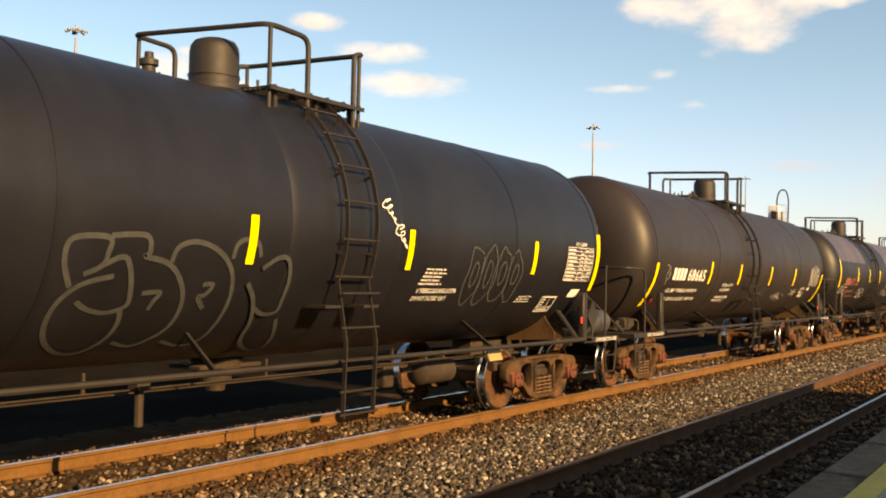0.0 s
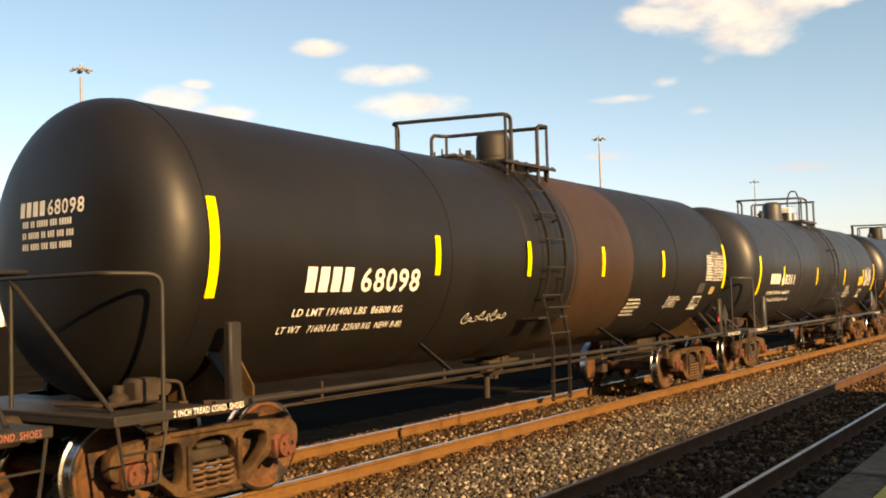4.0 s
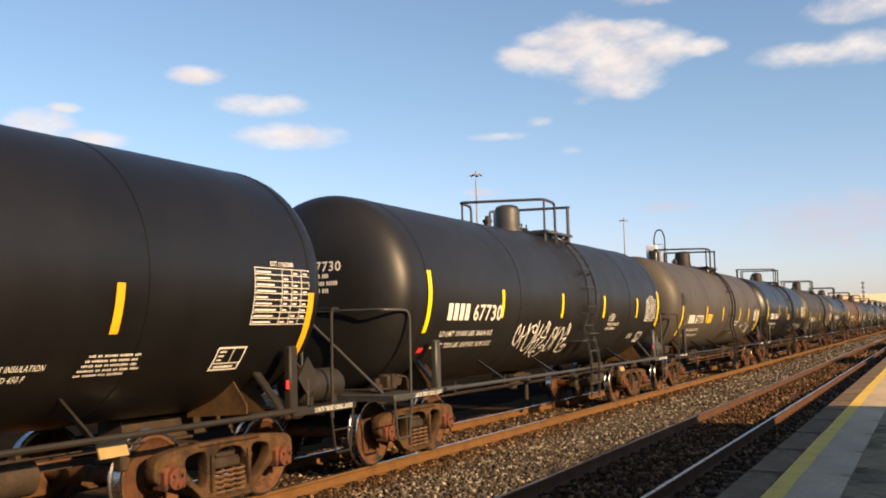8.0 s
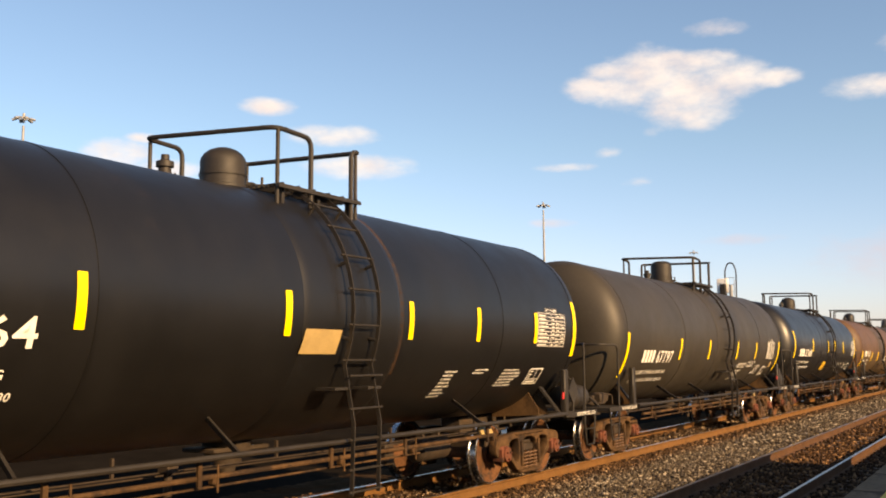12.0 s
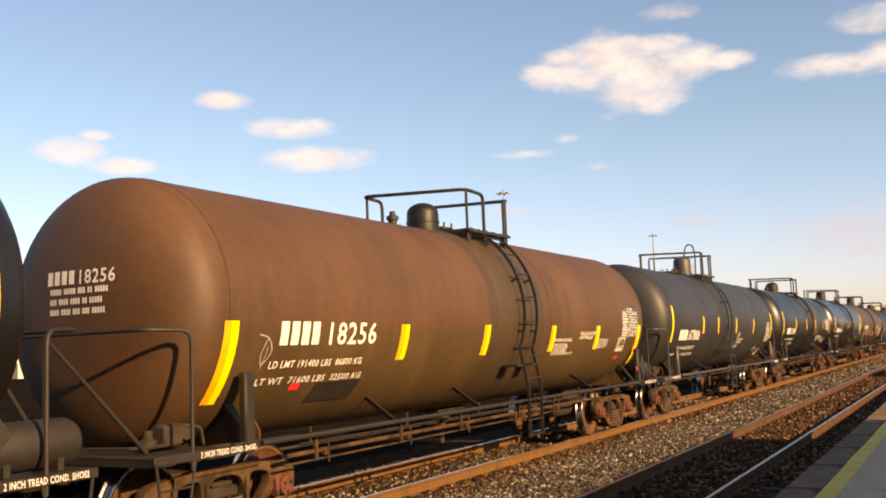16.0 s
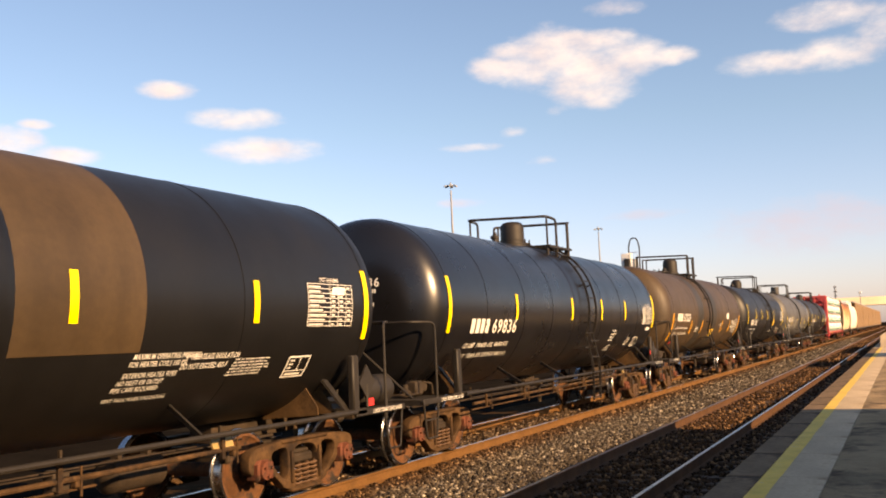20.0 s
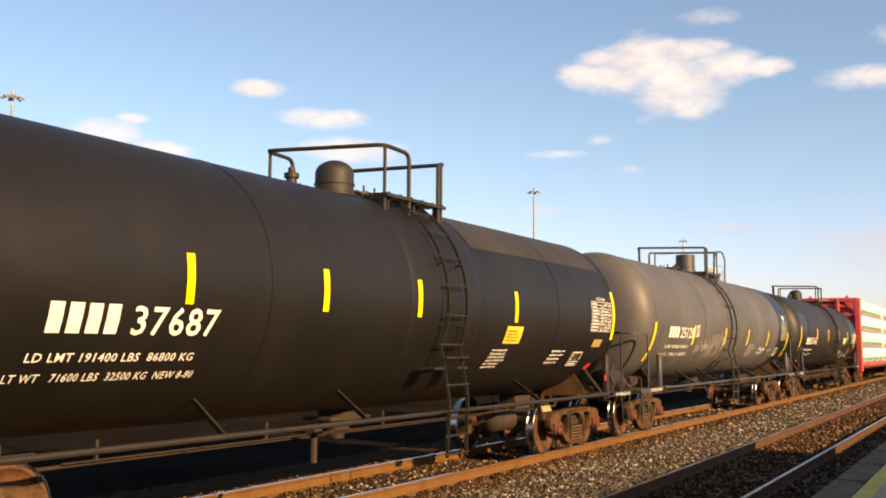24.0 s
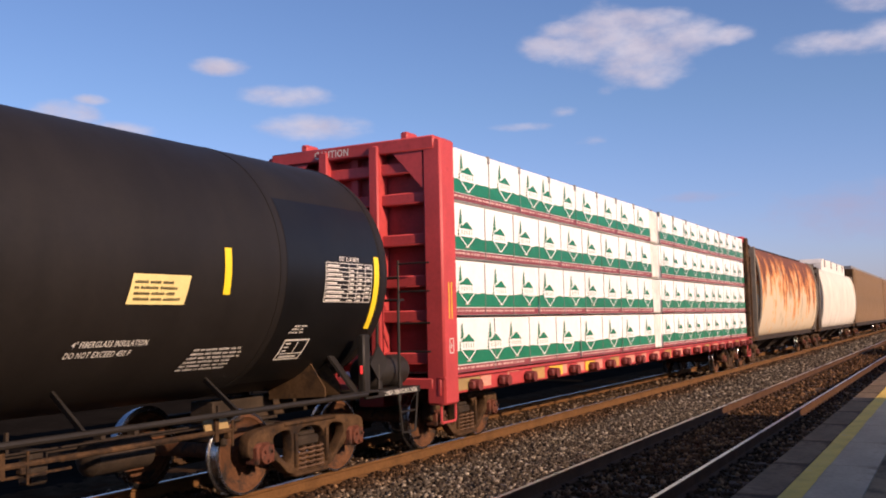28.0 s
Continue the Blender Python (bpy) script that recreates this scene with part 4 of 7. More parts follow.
def tank_car(spec):
    L, num = spec["L"], spec["num"]
    body = spec["paint"]
    ink = M[spec.get("ink", "white_paint")]
    trim = M["steel_grey"] if spec.get("grey_trim") else M["steel_dark"]
    car = thing("tank_car", spec["label"], "tank car", "cars of the freight train")
    shell = spec.get("shell", max(L, 6.62))     # half length of the plain cylinder
    hz = spec.get("hz", 2.74)
    tank = part("tank", ("tank", L, num), tank_body(shell), body, car, spec["tank"])
    for k, b in enumerate(spec.get("bands", ())):
        part("painted_zone", ("zone", L, num, k), band(*b[1:]), b[0], tank, b[0].name)
    for x in spec.get("seams", (-L, -L * 0.45, 0.2, L * 0.62, L)):
        part("seam", "seam", seam, body, tank, "", pose(x, 0, 0))
    belt, bh = TOPS[spec.get("lay", "F")]["belt"]
    dd = spec["d"]
    belt -= dd
    part("jacket_belt", ("collar", bh), collar(bh), spec.get("belt", body), tank, "raised belt of the tank jacket", pose(belt, 0, 0))
    # yellow strips
    dz = spec.get("dz", 0.0)
    tz, tl = spec["tz"] - dz, spec["tl"] - dz
    tm = M[spec.get("tape", "tape")]
    for x in (-L + 0.03 + spec["ends"][0], L - 0.03 + spec["ends"][1]):
        part("reflective_strip", ("long", 1), lambda bm: patch(bm, -0.055, 0.055, -0.46 + ZC, 0.46 + ZC, 0.009, rows=8), tm, tank, "long yellow reflective strip",
             pose(0, 0, ZC) @ Matrix.Rotation((ZC - tl) / R, 4, "X") @ pose(x, 0, -ZC))
        if spec.get("double"):
            part("reflective_strip", ("long", 2), lambda bm: patch(bm, -0.055, 0.055, -0.46 + ZC, 0.46 + ZC, 0.007, rows=8), M["tape_old"], tank, "older orange strip",
                 pose(0, 0, ZC) @ Matrix.Rotation((ZC - tl) / R, 4, "X") @ pose(x - 0.10, 0, -ZC))
    for x in spec["tapes"]:
        off = 0.027 if abs(x - belt) < bh + 0.05 else 0.009
        part("reflective_strip", ("short", off), lambda bm: patch(bm, -0.05, 0.05, -0.235 + ZC, 0.235 + ZC, off, rows=5), tm, tank, "",
             pose(0, 0, ZC) @ Matrix.Rotation((ZC - tz) / R, 4, "X") @ pose(x, 0, -ZC))
        if spec.get("double"):
            part("reflective_strip", ("short", 2), lambda bm: patch(bm, -0.05, 0.05, -0.235 + ZC, 0.235 + ZC, 0.009, rows=5), M["tape_old"], tank, "",
                 pose(0, 0, ZC) @ Matrix.Rotation((ZC - tz) / R, 4, "X") @ pose(x - 0.105, 0, -ZC))
    # number, weights, tables
    nu, nv, nw, nh = spec.get("number", (-L + 1.0, 1.98, 2.0, 0.27))
    if num:
        part("owner_mark", ("mark", nu, nv, nw, nh), lambda bm: mark_bars(bm, nu, nv, nw * 0.40, nh), ink, tank, "plain block mark")
        part("car_number", ("num", num, nu, nv, nw, nh), lambda bm: write(bm, num, lambda u, v: skin(nu + nw * 0.44 + u, nv + v, 0.010), nw * 0.56, nh), ink, tank, "stencilled car number")
        part("head_number", ("head", num, L), lambda bm: write(bm, num, head_place(shell, -0.03, hz), 0.52, 0.14), ink, tank, "")

        def head_small(bm):
            pl = head_place(shell, 0.42, hz)
            rng = random.Random(int(num))
            for x in (0, 0.11, 0.22, 0.33):
                bm.faces.new([bm.verts.new(pl(x + a, b)) for a, b in ((0, 0), (0.08, 0), (0.08, 0.14), (0, 0.14))])
            for i in range(3):
                x = 0.05
                while x < 0.78:
                    for _ in range(rng.randint(2, 5)):
                        bm.faces.new([bm.verts.new(pl(x + a, -0.10 - 0.105 * i + b)) for a, b in ((0, 0), (0.026, 0), (0.026, 0.06), (0, 0.06))])
                        x += 0.036
                    x += 0.03
        part("head_stencil", ("headsmall", num, L), head_small, ink, tank, "", kind="stuff")
    if spec.get("weights"):
        for i, s in enumerate(spec["weights"]):
            part("weight_stencil", ("weights", num, i), lambda bm: write(bm, s, lambda u, v: skin(nu - 0.12 * i - 0.1 + u, nv - 0.26 - 0.20 * i + v, 0.010), nw * (0.95 + 0.12 * i), 0.085), ink, tank, "", kind="stuff")
    small = M["grey_paint"] if spec.get("faded") else ink
    for k, (u, v, w, rows, h) in enumerate(spec.get("notes", ())):
        part("small_stencil", ("notes", num, k), lambda bm: lines_of(bm, random.Random(k + 7), u, v, w, h, rows, slant=0.1), small, tank, "", kind="stuff")
    for k, (s, u, v, w, h) in enumerate(spec.get("words", ())):
        part("stencil_text", ("words", s, u, v), lambda bm: write(bm, s, lambda a, b: skin(u - 0.12 + a + 0.1 * b, v + b, 0.010), w, h), ink, tank, "")
    if spec.get("mark_at"):
        part("emblem", ("emblem", *spec["mark_at"]), lambda bm: emblem(bm, *spec["mark_at"]), M["grey_paint"], tank, "faded leaf-shaped mark")
    if spec.get("red_at"):
        part("red_sticker", ("redstick", *spec["red_at"]), lambda bm: patch(bm, spec["red_at"][0], spec["red_at"][0] + 0.18, spec["red_at"][1], spec["red_at"][1] + 0.09, 0.011), M["red_paint"], tank, "small red sticker")
    if spec.get("plate_box"):
        part("stencil_frame", ("pbox", *spec["plate_box"]), lambda bm: stencil_box(bm, *spec["plate_box"], 0.26, 0.28), ink, tank, "")
    tb = spec.get("table", (L - 1.38, tz - 0.28, 1.02, 0.52))
    part("test_table", ("table", *tb), lambda bm: test_table(bm, *tb), small, tank, "ruled white inspection table")
    sb = spec.get("stencil", (L - 1.88, 1.50))
    part("stencil_frame", ("sbox", *sb), lambda bm: stencil_box(bm, *sb), ink, tank, "")
    for k, (mname, u0, u1, v0, v1) in enumerate(spec.get("plates", ())):
        pl = part("placard", ("plate", num, k), lambda bm: patch(bm, u0, u1, v0, v1, 0.030 if u0 < belt + bh and u1 > belt - bh else 0.012, slant=0.05), M[mname], tank, M[mname].name)
        if mname.startswith("placard"):
            part("print", ("plateink", num, k), lambda bm: lines_of(bm, random.Random(3), u0 + 0.05, v0 + 0.04, u1 - u0 - 0.08, v1 - v0 - 0.07, 4, 0.5), M["placard_ink"], pl, kind="stuff")
            for ob in pl.children:
                ob.matrix_basis = pose(0.04, -0.034, -0.02) if u0 < belt + bh and u1 > belt - bh else pose(0.02, -0.012, -0.004)
    for k, (u0, v0, v1, w) in enumerate(spec.get("runs", ())):
        part("stain", ("run", num, k), lambda bm: run_mark(bm, u0, v0, v1, w), M["run_stain"], tank, "dark run of old spillage")
    for k, (mname, w, pts) in enumerate(spec.get("graffiti", ())):
        part("spray_paint", ("tag", num, k), lambda bm: [stroke(bm, p, w, 0.028 if any(abs(q[0] - belt) < bh + 0.02 for q in p) else 0.007) for p in pts], M[mname], tank, "sprayed loops of paint")
    # fittings on top
    lay = spec.get("lay", "F")
    top = TOPS[lay]
    part("manway_dome", ("dome", spec.get("dome", "flat")), dome(spec.get("dome", "flat")), M["steel_grey"] if spec.get("grey_trim") else spec.get("dome_paint", M["steel_dark"]), car, "manway dome with hinged cover", pose(top["dome"] - dd, 0, 0.06 if lay == "R" else 0))
    part("relief_valve", "valve", valve, M["steel_dark"], car, "", pose(top["valve"] - dd, 0.1, 0))
    part("hatch_cover", "fittings", fittings, M["steel_dark"], car, "", pose(top["hatch"] - dd, 0, 0))
    for s in (-1, 1):
        part("walkway", ("walkway", s), walkway(s), trim, car, "steel grating walkway", pose(top["walk"] - dd, 0, 0))
    for rail in top["rails"]:
        part("top_rail", ("toprail", *rail), top_rail(*rail), trim, car, "bent pipe hand rail", pose(-dd, 0, 0))
    ladder(car, trim, top["ladder"] - dd)
    for ob in car.children:
        if ob.name.split(".")[0] in ("tank", "manway_dome", "relief_valve", "hatch_cover", "walkway", "top_rail"):
            ob.location.z += dz
    # underframe
    part("side_pipe", ("pipe", L), side_pipe(L), trim, car, "long pipe rail under the tank")
    for x in spec.get("struts", (-3.62, -1.25, 3.55) if lay == "F" else (-3.15, 1.94, 4.29)):
        for dx in (-0.12,):
            part("strut", ("strut", dx), strut(dx), trim, car, "", pose(x, 0, 0))
            part("strut", ("strut", dx), strut(dx), trim, car, "", pose(x, 0, 0, 0, 0, 180))
    if spec.get("pipe"):
        part("brake_pipe", ("lowpipe", L), low_pipe(L), M["truck"], car, "brown brake rod and pipe on hangers")
    part("brake_gear", ("gear", L), brake_gear(L), M["truck_dark"], car, "rusty brake rods and levers")
    if lay == "F":
        part("air_reservoir", "reservoir", reservoir, M["truck_dark"], car, "", pose(L - 3.75, -0.9, 0.70))
    if lay == "F":
        part("name_plate", "tanplate", lambda bm: box(bm, (0, 0, 0), (0.34, 0.02, 0.20)), M["plate_tan"], car, "", pose(L - 2.85, -1.30, 0.90, -20))
    part("outlet_valve", "outlet", outlet, M["truck_dark"], car)
    part("drain_pipe", "drain", drain_pipe, M["truck_dark"], car, "", pose(-1.9, -1.1, 0))
    for s in (-1, 1):
        part("end_platform", ("deck", L, s), end_deck(L, s), trim, car, "steel end platform")
        part("stub_sill", ("sill", L, s), stub_sill(L, s), M["truck_dark"], car)
        for e in (-1, 1):
            part("saddle", ("saddle", L, s, e), saddle(L, s, e), M["saddle"], car, "grease-stained brown saddle plate")
            part("corner_bracket", ("post", L, s, e), corner_post(L, s, e), trim, car)
            part("corner_step", ("step", L, s, e), corner_step(L, s, e), trim, car)
        part("end_rail", ("erail", L, s), end_rail(L, s), trim, car, "bent pipe end rail")
        part("coupler", "coupler", coupler, M["truck_dark"], car, "knuckle coupler", pose(s * (spec["half"] - 0.14), 0, 0, 0, 0, 0 if s > 0 else 180))
        part("air_hose", "hose", hose, M["rubber"], car, "", pose(s * (spec["half"] - 0.3), 0, 0, 0, 0, 0 if s > 0 else 180))
    if lay == "F":
        part("deck_reservoir", "deck_tank", deck_tank, M["steel_grey"] if spec.get("grey_tank") else trim, car, "air reservoir lying on the end deck", pose(L + 0.48, -1.14, 1.235))
    part("hand_brake", "handbrake", hand_brake, M["steel_grey"], car, "grey hand brake housing and wheel", pose(L + 0.96, 0.22, 1.80))
    part("brake_valve", "brakevalve", brake_valve, M["truck_dark"], car, "dark brake valve on the end deck", pose(-L - 0.36, -0.95, 1.015))
    part("valve_bracket", "vbracket", valve_bracket, trim, car, "", pose(L - 0.02, -1.43, 1.04))
    part("tread_notice", "tread", lambda bm: write(bm, "2 INCH TREAD COND. SHOES", lambda u, v: Vector((u, 0, v)), 0.80, 0.055), ink, car, "", pose(-L - 0.42, -1.449, 0.950), kind="stuff")
    part("tread_notice", "tread", lambda bm: write(bm, "2 INCH TREAD COND. SHOES", lambda u, v: Vector((u, 0, v)), 0.80, 0.055), ink, car, "", pose(L + 0.10, -1.449, 0.950), kind="stuff")
    part("red_tag", "redtag", lambda bm: box(bm, (0, 0, 0), (0.13, 0.01, 0.10)), M["red_paint"], car, "", pose(*spec.get("tag", (L - 0.36, -1.425, 1.30))))
    sets = []
    for s in (-1, 1):
        sets += [(w, x) for w, x in bogie(car, L - 0.95 if s > 0 else -L + 0.36)]
    return car, sets


def loops(u, v, w, h, seed, n=5):
    """Rounded sprayed bubbles, each with a smaller one inside, without meaning."""
    rng = random.Random(seed)
    out = []
    for k in range(n):
        c = u + w * (k + 0.5) / n
        a, b = w / n * rng.uniform(0.50, 0.66), h * rng.uniform(0.42, 0.55)
        ph = rng.uniform(0, 6)
        for f, m in ((1.0, 12), (0.42, 7)):
            wob = [rng.uniform(0.82, 1.12) for _ in range(m)]
            out.append([(c + f * a * math.cos(ph + 6.2 * i / m) * wob[i % m], v + h / 2 + f * b * math.sin(ph + 6.2 * i / m) * wob[i % m] + 0.1 * (1 - f) * h) for i in range(m + 1)])
    return out


def tilted(runs, cu, cv, angle):
    c, s = math.cos(radians(angle)), math.sin(radians(angle))
    return [[(cu + (x - cu) * c - (y - cv) * s, cv + (x - cu) * s + (y - cv) * c) for x, y in r] for r in runs]


def emblem(bm, u, v):
    """A plain leaf-shaped mark drawn in thin lines."""
    stroke(bm, [(u, v + 0.34), (u + 0.16, v + 0.30), (u + 0.24, v + 0.16), (u + 0.17, v + 0.05), (u + 0.12, v)], 0.012)
    stroke(bm, [(u + 0.12, v), (u + 0.08, v + 0.10), (u + 0.11, v + 0.22), (u + 0.16, v + 0.30)], 0.010)
    stroke(bm, [(u + 0.12, v - 0.06), (u + 0.15, v + 0.10), (u + 0.17, v + 0.20)], 0.008)


def scrawl(u, v, w, h, seed, n=4):
    """Quick hand-sprayed runs of slanting loops without meaning."""
    rng = random.Random(seed)
    out, x = [], u
    while x < u + w:
        run = min(w * rng.uniform(0.3, 0.55), u + w - x + 0.05)
        turns = max(1.5, n * run / w * rng.uniform(1.1, 1.6))
        m = int(turns * 9)
        b, a = rng.uniform(-0.1, 0.1), run / turns * rng.uniform(0.35, 0.6)
        pts = []
        for i in range(m + 1):
            f = i / m
            ph = 2 * math.pi * turns * f
            y = 0.5 + (0.30 + 0.22 * math.sin(3.1 * f + seed)) * math.sin(ph) * (1.0 + 0.35 * math.sin(1.7 * ph)) + b
            pts.append((x + run * f + a * math.cos(ph) + 0.3 * h * (y - 0.5), v + h * y))
        out.append(pts)
        x += run * rng.uniform(0.9, 1.1)
    return out


HANDSTYLE = {   # white spray-can letters: place along the tank, strokes above the 1.2 m line
    "c": (-2.96, [[(0.16, 0.52), (0.11, 0.71), (0.05, 0.69), (0.00, 0.58), (0.05, 0.41), (0.18, 0.31), (0.26, 0.36), (0.28, 0.50), (0.29, 0.69)]]),
    "h": (-2.68, [[(0.00, 0.70), (0.08, 0.45), (0.17, 0.23)], [(0.07, 0.46), (0.17, 0.49), (0.24, 0.55), (0.25, 0.74)]]),
    "o": (-2.42, [[(0.00, 0.75), (0.06, 0.44), (0.14, 0.22), (0.27, 0.15), (0.37, 0.24), (0.41, 0.44), (0.40, 0.63), (0.30, 0.71), (0.21, 0.67), (0.24, 0.59), (0.34, 0.55), (0.40, 0.61)], [(0.05, 0.52), (0.10, 0.65), (0.23, 0.70)]]),
    "k": (-1.99, [[(0.00, 0.80), (0.03, 0.57), (0.07, 0.32), (0.13, 0.04)], [(0.07, 0.33), (0.18, 0.57), (0.23, 0.73), (0.21, 0.64), (0.21, 0.50)], [(0.07, 0.31), (0.22, 0.39), (0.32, 0.41), (0.29, 0.24), (0.24, 0.10), (0.40, 0.10), (0.57, 0.10)]]),
    "e": (-1.66, [[(0.27, 0.74), (0.25, 0.52), (0.18, 0.78), (0.10, 0.66), (0.00, 0.48), (0.18, 0.44), (0.32, 0.47)], [(0.32, 0.47), (0.17, 0.29), (0.06, 0.11), (0.12, -0.01), (0.31, -0.04), (0.47, 0.05), (0.54, 0.20), (0.42, 0.26), (0.32, 0.25), (0.29, 0.19), (0.40, 0.20)]]),
    "o2": (-1.12, [[(0.21, 0.61), (0.10, 0.65), (0.03, 0.53), (0.00, 0.32), (0.05, 0.15), (0.15, 0.10), (0.25, 0.21), (0.27, 0.42), (0.26, 0.59)], [(0.04, 0.57), (0.09, 0.47), (0.20, 0.43), (0.25, 0.50)]]),
    "n": (-0.83, [[(0.00, 0.67), (0.02, 0.44), (0.10, 0.11)], [(0.01, 0.39), (0.06, 0.56), (0.18, 0.65), (0.25, 0.58), (0.30, 0.36), (0.39, 0.11)]]),
    "e2": (-0.47, [[(0.22, 0.69), (0.22, 0.48), (0.15, 0.74), (0.07, 0.55), (0.00, 0.41), (0.27, 0.42)], [(0.27, 0.42), (0.12, 0.32), (0.03, 0.18), (0.05, 0.10), (0.29, 0.06), (0.45, 0.12), (0.48, 0.22), (0.34, 0.26), (0.24, 0.22), (0.36, 0.19)]]),
}
BUBBLES = {   # faint outlined bubble letters
    "s": (-2.87, [[(0.11, 0.53), (0.00, 0.75), (0.01, 0.92), (0.16, 0.97), (0.38, 0.96), (0.38, 0.84), (0.35, 0.73), (0.20, 0.65)], [(0.35, 0.73), (0.53, 0.81), (0.62, 0.73), (0.71, 0.49), (0.72, 0.35), (0.55, 0.28), (0.35, 0.32), (0.22, 0.40)], [(0.49, 0.64), (0.21, 0.56), (0.06, 0.40), (0.04, 0.19), (0.14, -0.04), (0.36, -0.24), (0.58, -0.27), (0.72, -0.08), (0.74, 0.14), (0.69, 0.30)]]),
    "p": (-2.49, [[(0.00, 0.98), (0.18, 1.00), (0.37, 0.99), (0.41, 0.85), (0.37, 0.82), (0.59, 0.78), (0.75, 0.68), (0.89, 0.49), (0.95, 0.29), (0.94, 0.08), (0.84, -0.08), (0.68, -0.19), (0.45, -0.11)], [(0.45, 0.48), (0.64, 0.49), (0.61, 0.40), (0.59, 0.30)]]),
    "p2": (-1.83, [[(0.00, 0.78), (0.04, 0.91), (0.21, 0.97), (0.44, 0.93), (0.65, 0.80), (0.77, 0.62), (0.83, 0.39), (0.84, 0.13), (0.81, -0.13), (0.64, -0.24), (0.34, -0.13)], [(0.43, 0.57), (0.55, 0.57), (0.50, 0.46), (0.43, 0.44), (0.55, 0.31)]]),
    "e": (-1.13, [[(0.00, 0.83), (0.02, 0.96), (0.12, 1.02), (0.28, 1.00), (0.35, 0.86)], [(0.26, 0.60), (0.42, 0.42), (0.56, 0.14), (0.63, -0.12), (0.84, -0.33), (1.13, -0.43), (1.09, -0.15), (0.90, 0.17)], [(0.39, 0.75), (0.57, 0.86), (0.72, 0.85), (0.80, 0.66), (0.82, 0.44), (0.83, 0.27), (0.66, 0.24), (0.49, 0.32)]]),
}


def sprayed(alphabet, material, width):
    """The letters of a sprayed word, each an entry of its own."""
    return [(material, width, [[(u0 + x, 1.2 + y) for x, y in run] for run in runs]) for u0, runs in alphabet.values()]


P_BLUE = paint("dull blue-black tank paint", (0.0081, 0.0086, 0.0118), rough=0.42)
P_GLOSS = paint("glossy blue-black tank paint", (0.0061, 0.0061, 0.0074), rough=0.30, spec=0.6)
P_COAL = paint("coal grey tank paint", (0.0108, 0.0108, 0.0108), rough=0.44)
P_BROWNBLACK = paint("brownish black tank paint", (0.0172, 0.0133, 0.0118), rough=0.49, stain=(0.0250, 0.0167, 0.0133), stain_at=0.62)
P_BLACK = paint("black tank paint", (0.0061, 0.0059, 0.0059), rough=0.40, spec=0.42, stain=(0.0152, 0.0118, 0.0098), stain_at=0.63)
P_SOOT = paint("sooty black tank paint", (0.0074, 0.0066, 0.0059), rough=0.49, stain=(0.0147, 0.0108, 0.0074), stain_at=0.62)
P_ASH = paint("sooty grey-black tank paint", (0.0129, 0.0108, 0.0093), rough=0.55, spec=0.3, stain=(0.0163, 0.0125, 0.0095), stain_at=0.6)
P_SLATE = paint("slate grey tank paint", (0.0142, 0.0152, 0.0172), rough=0.44)
P_CHAR = paint("charcoal grey tank paint", (0.0192, 0.0201, 0.0201), rough=0.49, stain=(0.0152, 0.0133, 0.0118), stain_at=0.6)
P_OLIVE = paint("olive grey tank paint", (0.0531, 0.0458, 0.0351), rough=0.54, stain=(0.0405, 0.0325, 0.0218), stain_at=0.58)
P_DUSK = paint("dark olive brown tank paint", (0.0271, 0.0231, 0.0169), rough=0.54, stain=(0.0192, 0.0147, 0.0107), stain_at=0.6)
P_RUST = paint("rusty brown tank paint", (0.0702, 0.0364, 0.0165), rough=0.59, stain=(0.0888, 0.0337, 0.0138), stain_at=0.6)
P_TAN = paint("olive brown tank paint", (0.0630, 0.0398, 0.0159), rough=0.54, stain=(0.0583, 0.0318, 0.0132), stain_at=0.62)
P_BROWN = paint("brown tank paint", (0.0484, 0.0318, 0.0159), rough=0.54, stain=(0.0384, 0.0225, 0.0126), stain_at=0.6)
P_GREY = paint("medium grey tank paint", (0.0695, 0.0685, 0.0672), rough=0.54, stain=(0.0525, 0.0478, 0.0390), stain_at=0.6)
P_MAUVE = paint("faded mauve brown steel panels", (0.0568, 0.0430, 0.0464), rough=0.42, stain=(0.0292, 0.0215, 0.0224), stain_at=0.56, streak=0.25)
P_ORANGE = paint("rust-washed steel", (0.0334, 0.0182, 0.0093), rough=0.54, stain=(0.0201, 0.0118, 0.0069), stain_at=0.55)

LONG = ["LD LMT 191400 LBS  86800 KG", "LT WT   71600 LBS  32500 KG  NEW 8-80"]


def fiber(u, v):
    return [("4\" FIBERGLASS INSULATION", u, v + 0.11, 0.86, 0.065), ("DO NOT EXCEED 450 F", u - 0.04, v, 0.74, 0.065)]


def heater(u, v):
    return [("MAXIMUM OPERATING PRESSURE", u, v + 0.40, 0.95, 0.055), ("FOR HEATER COILS 150 PSI", u - 0.03, v + 0.32, 0.80, 0.055), ("EXTERIOR HEATER PIPES", u - 0.06, v + 0.20, 0.74, 0.055),
            ("NO INLET OR OUTLET", u - 0.09, v + 0.12, 0.62, 0.055), ("PIPE CAPS REQUIRED", u - 0.12, v + 0.04, 0.62, 0.055), ("VENT TANK WHEN UNLOADING", u - 0.16, v - 0.08, 0.85, 0.045)]


